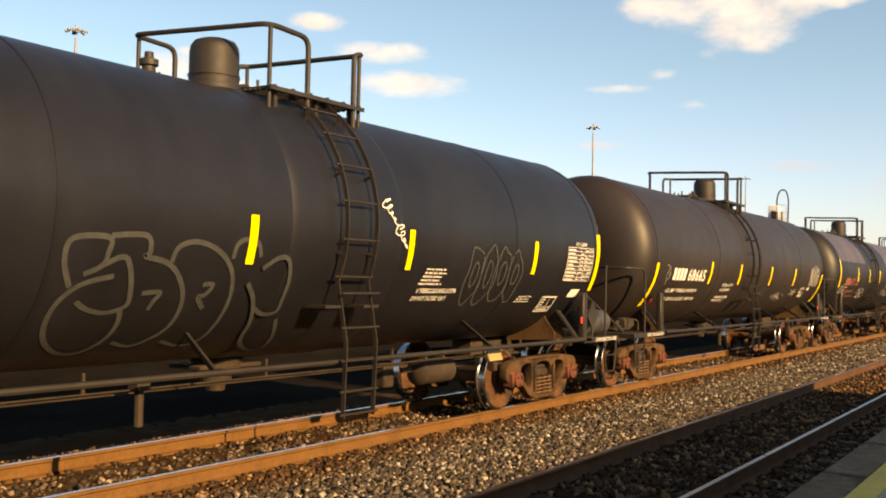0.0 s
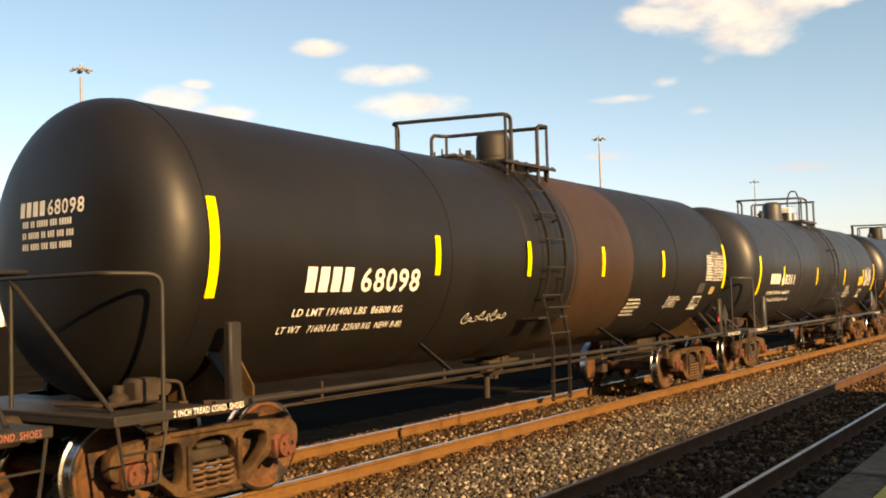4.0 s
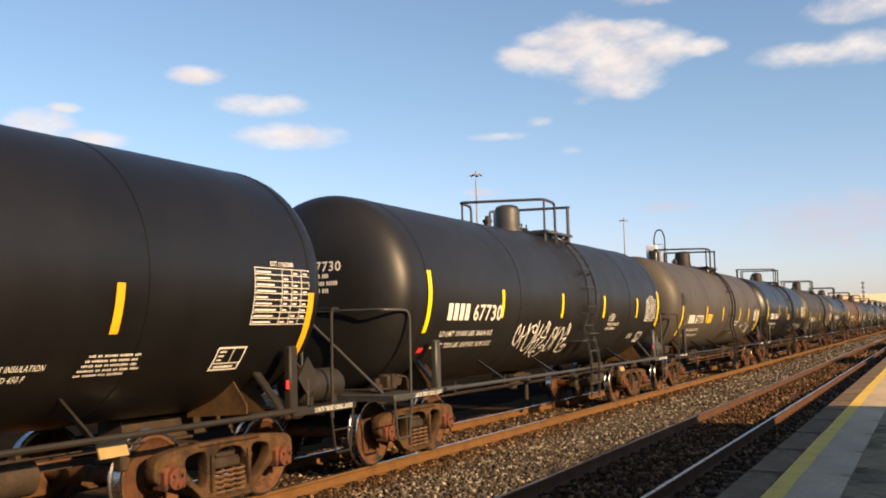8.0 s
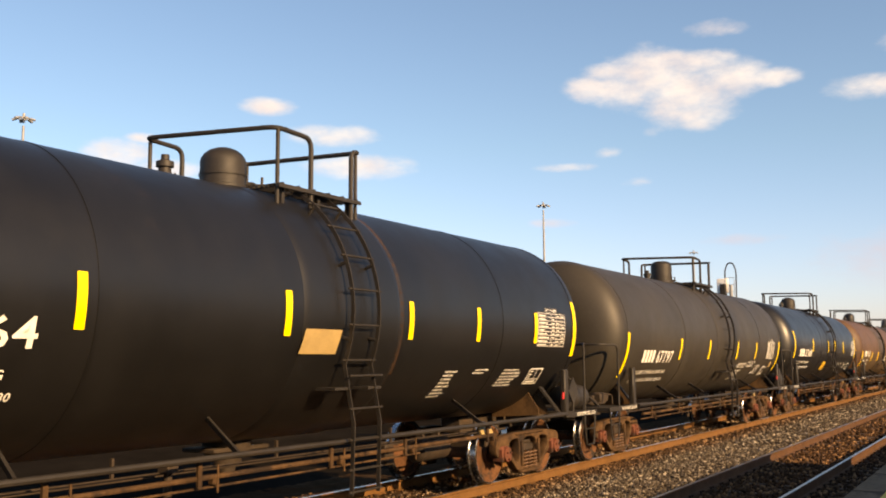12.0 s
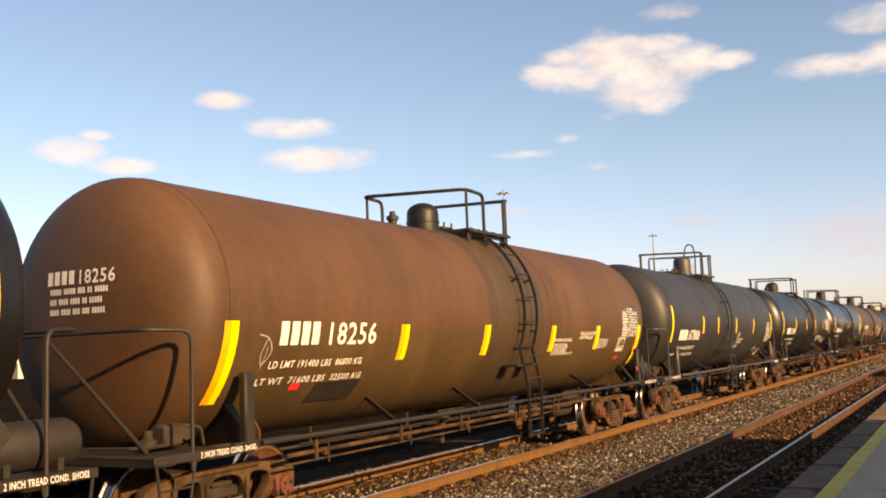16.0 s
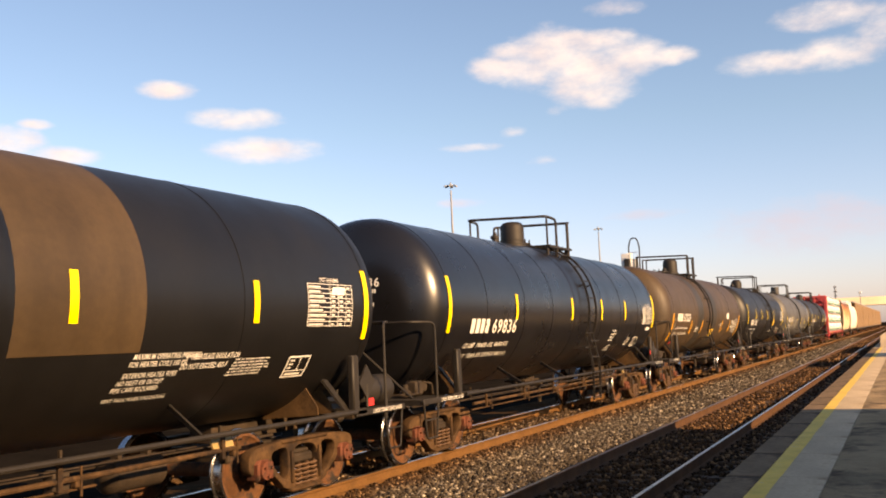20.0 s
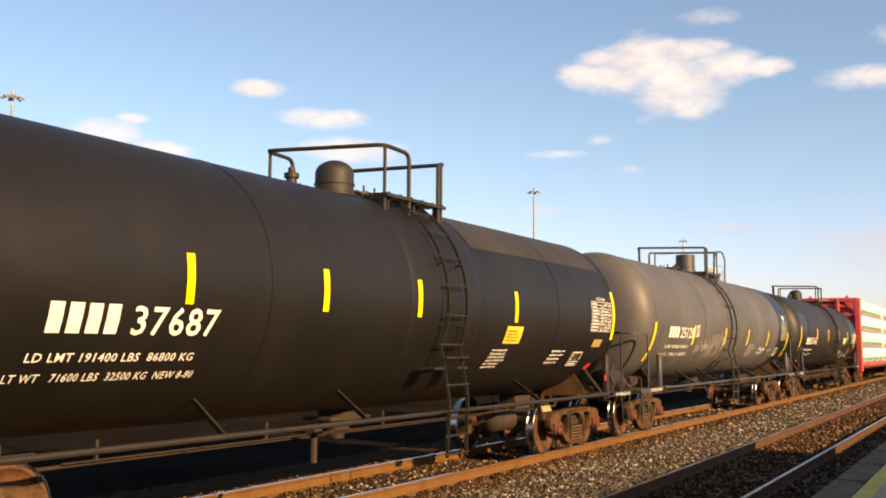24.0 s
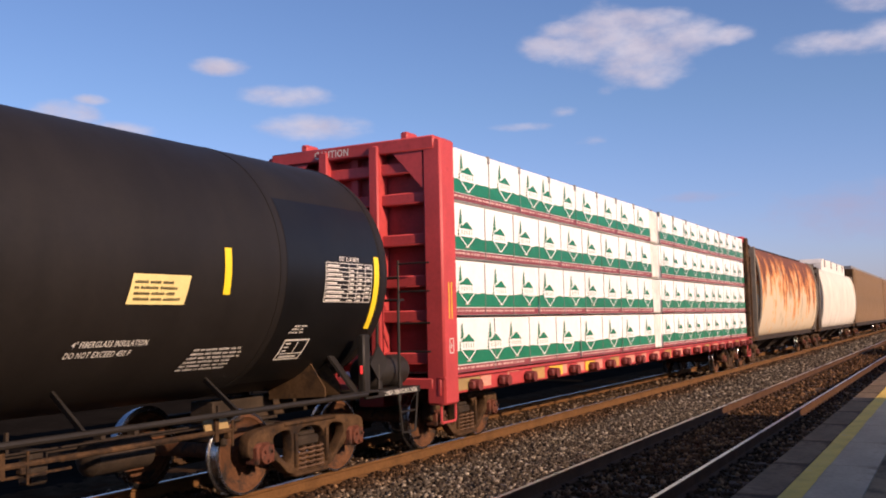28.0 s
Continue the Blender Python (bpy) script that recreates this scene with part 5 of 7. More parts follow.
NOTE = lambda L: [(L - 2.95, 1.52, 0.75, 6, 0.36)]
CARS = [
    dict(x=7.20, L=6.64, num="", paint=P_BLUE, tz=2.22, tl=2.20, tapes=TAPES["A"], ends=(0, 0.13), grey_tank=1, tank="dull black tank with faint sprayed letters",
         label="dull black tank car with faded sprayed loops on its side", words=fiber(2.08, 1.58), notes=[(2.05, 1.80, 0.5, 5, 0.24), (4.6, 1.53, 0.45, 3, 0.13)], stencil=(5.3, 1.33), table=(5.68, 1.90, 0.9, 0.52),
         graffiti=sprayed(BUBBLES, "faint_paint", 0.05) + [("faint_paint", 0.03, loops(2.95, 1.52, 1.4, 0.8, 8, 4)), ("white_paint", 0.014, tilted(scrawl(1.0, 2.46, 0.62, 0.16, 2, 5), 1.28, 2.55, -52))], plates=[("white_paint", 6.05, 6.35, 1.62, 1.76)]),
    dict(x=23.20, mark_at=(-6.10, 1.88), red_at=(-6.36, 1.43), lay="R", dz=0.04, L=6.66, num="68665", paint=P_BROWNBLACK, tz=2.15, tl=1.83, tapes=TAPES["B"], ends=(0.04, 0.11), number=(-5.67, 1.93, 1.84, 0.24), tank="brownish black tank", faded=1, label="brownish black tank car with white number and scrawled tag",
         weights=["LD LMT 190000 LB  86650 KG", "LT WT  72000 LB  32650 KG  NEW 10-86"], words=[("GLASS FIBER INSULATION", -2.38, 1.82, 0.72, 0.07), ("DO NOT EXCEED 450 F", -2.40, 1.70, 0.66, 0.07), ("MAXIMUM OPERATING PRESSURE", -2.45, 1.52, 0.85, 0.06), ("FOR HEATER COILS 150 PSI", -2.48, 1.42, 0.75, 0.06)], stencil=(4.68, 1.53), table=(5.35, 1.89, 1.02, 0.50),
         notes=[(3.75, 1.58, 0.62, 5, 0.2)], plates=[("white_paint", 5.38, 5.56, 1.75, 1.84)], graffiti=[("grey_paint", 0.012, scrawl(2.0, 1.40, 0.92, 0.28, 4, 8)), ("faint_paint", 0.014, scrawl(0.5, 1.5, 0.6, 0.28, 6, 4))]),
    dict(x=39.22, lay="R", L=6.70, num="67518", paint=P_SOOT, ink="orange_paint", tz=2.37, tl=2.37, tapes=TAPES["C"], ends=(0.06, 0), number=(-5.65, 2.00, 2.00, 0.24), tank="sooty black tank with mauve upper panels", label="sooty black tank car with orange number and faded mauve top panels",
         weights=["LD LMT 190000 LB  86000 KG", "LT WT  73000 LB  33200 KG  NEW 5-84"], bands=[(P_MAUVE, -6.62, -2.15, 13.7, 165), (P_MAUVE, 2.07, 6.62, 13.7, 165)], seams=(-6.73, 6.73, -2.15, 2.07), dome="flat",
         notes=[(4.5, 1.5, 0.6, 5, 0.28)], stencil=(5.35, 1.43), plates=[("placard", 2.3, 2.9, 1.95, 2.26)], graffiti=[("grey_paint", 0.018, scrawl(-6.4, 1.6, 1.2, 0.4, 5, 5)), ("grey_paint", 0.018, loops(-3.2, 1.5, 1.2, 0.4, 9, 3)), ("grey_paint", 0.015, scrawl(1.7, 1.6, 1.4, 0.3, 11, 4))]),
    dict(x=55.43, lay="R", dz=0.01, L=6.98, num="68098", paint=P_SOOT, tz=2.40, tl=2.40, tapes=TAPES["D"], ends=(0.02, 0.07), number=(-5.7, 1.97, 1.9, 0.26), tank="sooty black tank with a rust-washed middle", label="sooty black tank car with a rusty brown band at the ladder",
         bands=[(P_ORANGE, -1.1, 2.3, -60, 175)], weights=LONG, notes=[(4.2, 1.55, 0.65, 5, 0.25), (2.42, 1.42, 0.65, 5, 0.38)], plates=[("steel_grey", 5.57, 5.92, 1.83, 2.04), ("plate_tan", 6.26, 6.5, 1.80, 1.96)], table=(5.93, 2.09, 1.0, 0.5),
         graffiti=[("grey_paint", 0.02, scrawl(-2.6, 1.4, 1.0, 0.3, 3, 5))], stencil=(5.5, 1.46)),
    dict(x=71.60, red_at=(-6.38, 1.45), L=6.64, num="68311", paint=P_SLATE, runs=[(-0.55, 0.55, 2.92, 0.16)], tz=2.21, tl=2.20, tapes=TAPES["F"], ends=(0.03, 0.15), number=(-5.65, 2.01, 2.09, 0.25), grey_trim=1, tank="slate grey tank", label="slate grey tank car with large white number and yellow placard", 
         weights=["LD LMT 190900 LBS  86600 KGS", "LT WT  72100 LBS  32700 KGS NEW 11-80"], words=fiber(2.75, 1.55), notes=[(2.8, 1.75, 0.5, 4, 0.2)], plates=[("placard", 4.35, 4.85, 1.95, 2.22)], grey_tank=1),
    dict(x=87.47, sh=0.2, L=6.66, num="37576", paint=P_BLACK, tz=2.13, tl=1.88, tapes=TAPES["G"], ends=(-0.02, 0.06), number=(-5.52, 1.95, 2.01, 0.25), tape="tape_old", tank="glossy black tank", label="glossy black tank car with aged orange strips", 
         weights=["LD LMT 191000 LB  86630 KG", "LT WT  72000 LB  32650 KG  NEW 8-72"], words=fiber(2.6, 1.45), notes=[(3.8, 1.46, 0.8, 5, 0.26)], stencil=(5.48, 1.42), table=(5.85, 1.97, 1.0, 0.62), graffiti=[("faint_paint", 0.02, scrawl(-2.0, 1.6, 1.6, 0.35, 8, 5))]),
    dict(x=103.79, sh=-0.16, red_at=(-6.4, 1.48), L=6.36, num="67730", paint=P_COAL, tz=2.29, tl=2.28, tapes=TAPES["H"], ends=(0.03, 0.19), number=(-5.83, 2.01, 1.99, 0.26), grey_trim=1, tank="charcoal grey tank with a white sprayed tag", label="charcoal grey tank car with a large white sprayed tag", 
         weights=["LD LMT 191000 LBS  86636 KG", "LT WT  72000 LBS  32659 KG  NEW 12-72"], words=fiber(2.3, 1.76), notes=[(2.3, 1.98, 0.5, 4, 0.18), (4.3, 1.5, 0.55, 4, 0.14)], stencil=(5.0, 1.36), table=(5.2, 1.96, 0.95, 0.56),
         graffiti=sprayed(HANDSTYLE, "white_paint", 0.034)),
    dict(x=119.69, mark_at=(-6.13, 1.84), red_at=(-6.5, 1.36), pipe=1, L=6.78, num="67773", paint=P_OLIVE, tz=2.17, tl=1.93, tapes=TAPES["I"], ends=(0.1, 0.05), number=(-5.72, 1.87, 1.98, 0.26), tank="olive grey tank", label="olive grey tank car with dark patches and white stencils", 
         weights=["LD LMT 191200 LB  86727 KG", "LT WT  71800 LB  32568 KG"], stencil=(4.72, 1.42), table=(5.72, 1.94, 0.96, 0.40), bands=[(P_CHAR, 5.66, 6.02, -37, 3.1), (P_CHAR, 6.54, 6.76, -6, 14.5), (P_CHAR, 5.18, 5.65, -38, -34)], words=[("MAX OPERATING PRESSURE", 1.92, 1.86, 0.72, 0.072), ("FOR HTR COILS 150 PSI", 1.87, 1.74, 0.68, 0.068)], notes=[(1.80, 1.44, 0.58, 3, 0.17), (3.25, 1.68, 0.82, 2, 0.10), (3.70, 1.51, 0.58, 1, 0.035), (4.23, 1.78, 0.42, 2, 0.08)], plates=[("placard", -3.15, -2.5, 1.88, 2.16), ("steel_dark", -6.75, -6.38, 2.42, 2.77), ("plate_tan", 6.36, 6.64, 1.68, 1.80)]),
    dict(x=135.78, mark_at=(-6.22, 1.86), pipe=1, L=6.70, num="37564", paint=P_BLACK, runs=[(0.25, 0.7, 3.4, 0.10), (1.42, 0.8, 3.3, 0.08)], tz=2.38, tl=2.40, tapes=TAPES["J"], ends=(0.03, 0.06), number=(-5.70, 1.99, 2.14, 0.25), dome="round", tank="black tank with a rusty ladder band", label="black tank car with rusty streaks by the ladder", 
         bands=[(P_ORANGE, 0.1, 1.5, -30, 160)], weights=LONG, notes=[(2.8, 1.27, 0.36, 8, 0.48), (3.65, 1.66, 0.5, 2, 0.1), (4.5, 1.42, 0.6, 6, 0.33)], stencil=(5.38, 1.43), plates=[("plate_tan", -0.43, 0.2, 1.96, 2.23)]),
    dict(x=151.82, pipe=1, L=6.70, dz=-0.04, num="67797", paint=P_DUSK, runs=[(6.35, 0.8, 1.7, 0.25), (5.9, 0.7, 1.5, 0.15)], tz=2.11, tl=1.95, tapes=TAPES["L"], ends=(0, -0.02), number=(-5.7, 1.85, 1.9, 0.26), tank="dark olive brown tank with a black middle", label="dark olive brown tank car with a black panel at the ladder", 
         bands=[(P_SOOT, -0.4, 1.55, -170, 175)], weights=LONG, words=heater(2.20, 1.34) + fiber(3.28, 1.67), notes=[(4.18, 1.44, 0.65, 6, 0.32)], plates=[("plate_tan", 5.84, 6.05, 1.65, 1.83)], stencil=(5.13, 1.37), table=(5.15, 1.92, 0.9, 0.5)),
    dict(x=167.68, pipe=1, L=6.72, dz=-0.05, seams=(-6.72, -1.66, 2.1, 6.72), num="37688", paint=P_BLACK, tz=2.37, tl=2.37, tapes=TAPES["M"], ends=(0.02, 0.02), number=(-5.74, 2.02, 2.11, 0.25), dome="round", tank="black tank", label="black tank car with a yellow placard low on its side", 
         weights=LONG, notes=[(2.8, 1.38, 0.42, 7, 0.38), (3.57, 1.65, 0.5, 2, 0.1), (4.4, 1.47, 0.6, 6, 0.3)], stencil=(5.44, 1.40), table=(5.70, 2.06, 0.92, 0.55), plates=[("placard", -0.98, -0.32, 1.46, 1.80)]),
    dict(x=183.62, sh=0.15, mark_at=(-6.12, 1.82), red_at=(-5.34, 1.48), pipe=1, L=6.75, dz=-0.05, num="18256", paint=P_RUST, tz=1.99, tl=1.79, tapes=TAPES["N"], ends=(0.06, -0.07), number=(-5.77, 2.04, 1.87, 0.26), double=1, tank="rusty brown tank with an olive brown lower half", label="rusty brown tank car with doubled yellow strips", 
         belt=P_BROWN, bands=[(P_TAN, -6.7, -0.85, -120, -10), (P_BROWN, -0.84, 0.7, -120, 150), (P_TAN, 0.71, 6.7, -120, -10), (P_OLIVE, 5.55, 6.71, -13, 10.2, 0.005)], weights=["LD LMT 191400 LBS  86800 KG", "LT WT  71600 LBS  32500 KG"], words=[("VENT TANK WHEN UNLOADING", 2.09, 1.985, 0.80, 0.058), ("EXTERIOR HEATER PIPES", 2.08, 1.895, 0.66, 0.05), ("NO INLET OR OUTLET PIPE", 2.08, 1.84, 0.70, 0.05), ("CAPS REQUIRED. MAXIMUM", 2.07, 1.785, 0.66, 0.05), ("PRESSURE FOR HEATER COILS 150 PSI", 2.07, 1.73, 1.02, 0.05), ("FIBERGLASS INSULATION", 3.29, 2.10, 0.87, 0.062), ("DO NOT EXCEED 450 F", 3.28, 2.02, 0.75, 0.062)], notes=[(4.29, 1.83, 0.72, 6, 0.20)], table=(5.63, 2.06, 1.0, 0.52), seams=(-6.72, 6.72, -0.3, 1.6), dome="round", stencil=(5.48, 1.73), plates=[("red_paint", 5.6, 5.78, 1.53, 1.61), ("steel_dark", -4.9, -3.98, 1.26, 1.56)], dome_paint=P_SOOT),
    dict(x=199.66, sh=0.1, lay="R", L=6.58, dz=-0.03, num="67886", paint=P_CHAR, tz=2.27, tl=2.28, tapes=TAPES["O"], ends=(-0.05, 0.04), number=(-5.76, 1.90, 2.01, 0.27), grey_trim=1, tank="charcoal grey tank", label="charcoal grey tank car with a dark square on its head", 
         weights=LONG, words=fiber(1.28, 1.72), notes=[(1.2, 1.95, 0.48, 4, 0.16), (1.1, 1.58, 0.6, 2, 0.1), (4.7, 1.38, 0.45, 4, 0.14)], stencil=(5.42, 1.14), table=(5.72, 1.75, 0.72, 0.6)),
    dict(x=215.64, sh=0.22, pipe=1, L=6.80, dz=-0.02, num="37691", paint=P_BLACK, tz=2.39, tl=2.39, tapes=TAPES["P"], ends=(-0, 0.02), number=(-5.62, 1.97, 2.01, 0.25), dome="round", tank="black tank with an olive brown middle", label="black tank car with a brown painted middle section", 
         bands=[(P_BROWN, -0.9, 2.70, -22, 180)], weights=LONG, words=heater(2.98, 1.42) + fiber(3.72, 1.68), notes=[(4.45, 1.56, 0.78, 6, 0.23)], plates=[("white_paint", 6.15, 6.45, 2.52, 2.62)], stencil=(5.45, 1.46), tag=(6.9, -1.425, 1.1)),
    dict(x=231.98, pipe=1, dz=0.02, L=6.72, num="69836", paint=P_GLOSS, tz=2.43, tl=2.44, tapes=TAPES["Q"], ends=(-0.01, 0.13), seams=(-6.72, -5.18, -3.38, -1.78, -0.05, 1.75, 3.4, 5.1, 6.72), table=(5.62, 2.06, 1.08, 0.46), number=(-5.82, 1.94, 2.05, 0.25), tank="glossy blue-black tank", label="glossy blue-black tank car with white number", 
         weights=["LD LMT 190600 LBS  86450 KG", "LT WT   72400 LBS  32850 KG  MRH 6-01"], notes=[(2.90, 1.62, 0.46, 4, 0.34), (2.95, 1.33, 0.46, 3, 0.20), (4.55, 1.45, 0.40, 5, 0.27)], stencil=(5.20, 1.39), plates=[("white_paint", 6.12, 6.52, 1.89, 1.97)]),
    dict(x=247.90, sh=0.12, mark_at=(-6.16, 1.84), red_at=(-5.62, 1.30), lay="R", L=6.46, shell=6.70, hz=2.90, dz=0.05, num="67525", paint=P_BROWN, tz=1.94, tl=1.94, tapes=TAPES["R"], ends=(-0.05, 0), number=(-5.71, 2.10, 1.95, 0.25), tape="tape_old", tank="dusty brown tank", label="dusty brown tank car with orange strips and white number", 
         weights=["LD LMT 191400 LBS  86800 KG", "LT WT   71600 LBS  32500 KG"], bands=[(P_DUSK, -2.45, -0.75, -60, 175), (P_DUSK, -0.05, 1.1, -60, 175)], notes=[(2.2, 1.9, 0.7, 3, 0.14), (-2.55, 1.72, 0.6, 4, 0.20)], stencil=(4.72, 1.83), plates=[("placard", 0.35, 0.95, 1.52, 1.80), ("white_paint", 3.42, 3.92, 2.20, 2.42)]),
    dict(x=264.19, L=6.83, dz=0.03, num="37687", paint=P_SOOT, tz=2.48, tl=2.47, tapes=TAPES["S"], ends=(-0.04, 0.01), number=(-5.7, 1.92, 1.9, 0.26), dome="round", tank="sooty black tank with a dusty top", label="sooty black tank car with a dusty brown top", 
         bands=[(P_DUSK, 1.6, 6.68, 35, 150)], weights=LONG, notes=[(2.1, 1.45, 0.6, 6, 0.36), (4.3, 1.5, 0.7, 4, 0.3)], plates=[("placard", 2.3, 2.85, 1.88, 2.15), ("plate_tan", 5.94, 6.34, 1.83, 1.98), ("red_paint", 6.17, 6.36, 1.34, 1.47)], stencil=(5.22, 1.43), table=(5.70, 2.13, 1.0, 0.54)),
    dict(x=280.66, struts=(-4.23, -2.34, 2.28, 4.66), sh=0.22, plate_box=(-3.84, 2.06), lay="R", L=7.24, hz=2.88, dz=0.08, num="25128", paint=P_GREY, tz=2.17, tl=1.96, tapes=TAPES["U"], ends=(-0.06, 0), number=(-5.99, 2.02, 1.93, 0.25), grey_trim=1, dome="open", tank="medium grey tank with a black end panel", label="medium grey tank car with chalky scrawls and a black end panel", dome_paint=P_GREY, faded=1,
         bands=[(P_BLACK, 5.75, 7.2, -100, 100)], weights=["LD LMT  189100 LB  85800 KG", "LT  WT   73900 LB  33500 KG"], words=[("SR 8754", 6.62, 2.76, 0.48, 0.13), ("4\" FIBERGLASS INSULATION", 3.55, 1.70, 0.95, 0.07), ("DO NOT EXCEED 400 F", 3.5, 1.58, 0.8, 0.07)], stencil=(5.95, 1.48), table=(6.32, 2.06, 0.9, 0.6), notes=[(2.0, 1.5, 0.9, 7, 0.42), (3.6, 1.72, 0.8, 3, 0.12), (4.9, 1.65, 0.6, 3, 0.12)],
         graffiti=[("grey_paint", 0.02, scrawl(-3.6, 1.52, 1.0, 0.5, 3, 6) + scrawl(-2.5, 1.52, 1.5, 0.6, 6, 6))]),
    dict(x=297.98, struts=(-4.06, -1.5, 2.92, 4.82), pipe=1, plate_box=(-4.10, 2.0), L=7.42, dz=0.06, num="55714", paint=P_ASH, tz=2.42, tl=2.23, tapes=TAPES["V"], ends=(0.05, -0.05), number=(-6.03, 1.97, 1.80, 0.25), dome="round", tank="sooty black tank with glossy bare panels", label="sooty black tank car coupled to the lumber car", 
         weights=["LD.LMT  187200 LB  84900 KG", "LT. WT.  75800 LB  34400 KG"], bands=[(P_BLACK, 5.55, 7.40, -62, 32), (P_BLACK, -7.40, -5.95, -43, 28), (P_BLACK, -5.94, -3.80, -43, -8)], words=fiber(2.98, 1.50), notes=[(4.42, 1.24, 0.85, 6, 0.32), (-6.05, 1.20, 0.75, 1, 0.04), (5.90, 1.68, 0.26, 3, 0.12)], plates=[("placard_pale", 3.3, 4.02, 2.02, 2.3), ("steel_grey", -0.40, 0.25, 1.66, 1.80), ("steel_grey", -7.17, -6.76, 1.72, 1.88), ("steel_grey", -6.72, -6.34, 1.70, 1.85), ("steel_grey", -7.40, -6.98, 1.36, 1.48), ("steel_dark", -2.95, -2.80, 1.83, 1.94)], stencil=(5.80, 1.30), table=(6.26, 2.06, 0.98, 0.46), seams=(-7.45, -5.6, 5.45, 7.45)),
]

# ---------------------------------------------------------------- ground and track bed
def from_arrays(name, verts, faces, material):
    me = bpy.data.meshes.new(name)
    me.vertices.add(len(verts))
    me.vertices.foreach_set("co", np.asarray(verts, np.float32).ravel())
    k = faces.shape[1]
    me.loops.add(faces.size)
    me.loops.foreach_set("vertex_index", faces.astype(np.int32).ravel())
    me.polygons.add(len(faces))
    me.polygons.foreach_set("loop_start", np.arange(0, faces.size, k, dtype=np.int32))
    me.update(calc_edges=True)
    me.validate()
    me.materials.append(material)
    return me


def ballast_material():
    m = bpy.data.materials.new("crushed stone ballast")
    m.use_nodes = True
    nt = m.node_tree
    n, l = nt.nodes, nt.links
    b = n["Principled BSDF"]
    b.inputs["Roughness"].default_value = 0.9
    b.inputs["Specular IOR Level"].default_value = 0.15
    geo = n.new("ShaderNodeNewGeometry")
    sep = n.new("ShaderNodeSeparateXYZ")
    l.new(geo.outputs["Position"], sep.inputs[0])
    r = n.new("ShaderNodeValToRGB")
    e = r.color_ramp.elements
    e[0].position, e[0].color = 0.0, (0.030, 0.024, 0.018, 1)
    e[1].position, e[1].color = 1.0, (0.38, 0.34, 0.27, 1)
    for p, c in ((0.35, (0.052, 0.042, 0.030, 1)), (0.80, (0.120, 0.100, 0.075, 1))):
        x = e.new(p)
        x.color = c
    l.new(geo.outputs["Random Per Island"], r.inputs[0])
    # brake dust and rust settle between and beside the rails
    dust = n.new("ShaderNodeValToRGB")
    d = dust.color_ramp.elements
    d[0].position, d[0].color = 0.0, (0.75, 0.75, 0.75, 1)
    d[1].position, d[1].color = 1.0, (0.9, 0.9, 0.9, 1)
    for p, v in ((0.12, 0.92), (0.270, 0.9), (0.295, 0.15), (0.48, 0.08), (0.535, 0.8), (0.575, 0.95), (0.62, 0.5), (0.70, 0.5), (0.75, 0.95), (0.85, 0.92)):
        x = d.new(p)
        x.color = (v, v, v, 1)
    mr = n.new("ShaderNodeMapRange")
    mr.inputs["From Min"].default_value, mr.inputs["From Max"].default_value = 2.0, 11.0
    no = n.new("ShaderNodeTexNoise")
    no.inputs["Scale"].default_value, no.inputs["Detail"].default_value = 1.3, 6
    l.new(geo.outputs["Position"], no.inputs["Vector"])
    ad = n.new("ShaderNodeMath")
    ad.operation = "MULTIPLY_ADD"
    ad.inputs[1].default_value = 0.9
    l.new(no.outputs["Fac"], ad.inputs[0])
    l.new(sep.outputs["Y"], ad.inputs[2])
    sb = n.new("ShaderNodeMath")
    sb.operation = "SUBTRACT"
    sb.inputs[1].default_value = 0.45
    l.new(ad.outputs[0], sb.inputs[0])
    l.new(sb.outputs[0], mr.inputs["Value"])
    l.new(mr.outputs[0], dust.inputs[0])
    mx = n.new("ShaderNodeMix")
    mx.data_type = "RGBA"
    l.new(dust.outputs[0], mx.inputs[0])
    l.new(r.outputs[0], mx.inputs[6])
    mx2 = n.new("ShaderNodeMix")
    mx2.data_type, mx2.blend_type = "RGBA", "MULTIPLY"
    mx2.inputs[0].default_value = 1.0
    l.new(r.outputs[0], mx2.inputs[6])
    mx2.inputs[7].default_value = (0.62, 0.37, 0.19, 1)
    l.new(mx2.outputs[2], mx.inputs[7])
    l.new(mx.outputs[2], b.inputs["Base Color"])
    return m


M["ballast"] = ballast_material()


def bed_height(y):
    """Height of the stone bed across the tracks."""
    return np.interp(y, [1.9, 2.2, 2.7, 4.6, 5.1, 5.6, 6.4, 7.0, 8.8, 9.6, 11.5, 14], [-0.22, -0.20, -0.165, -0.165, -0.17, -0.20, -0.20, -0.165, -0.165, -0.22, -0.55, -0.60])


def ground_plane():
    xs = np.array([-900, -60, 0, 60, 200, 600, 4500.0])
    ys = np.array([-3000, -200, -14, 1.9, 14, 60, 300, 3000.0])
    v = [(x, y, -0.62) for y in ys for x in xs]
    f = np.array([[j * len(xs) + i, j * len(xs) + i + 1, (j + 1) * len(xs) + i + 1, (j + 1) * len(xs) + i] for j in range(len(ys) - 1) for i in range(len(xs) - 1)])
    tagged(new("ground", from_arrays("ground", v, f, M["earth"])), "brown gravelly earth beyond the tracks, its colour darkened for shade", "ground", kind="structure")


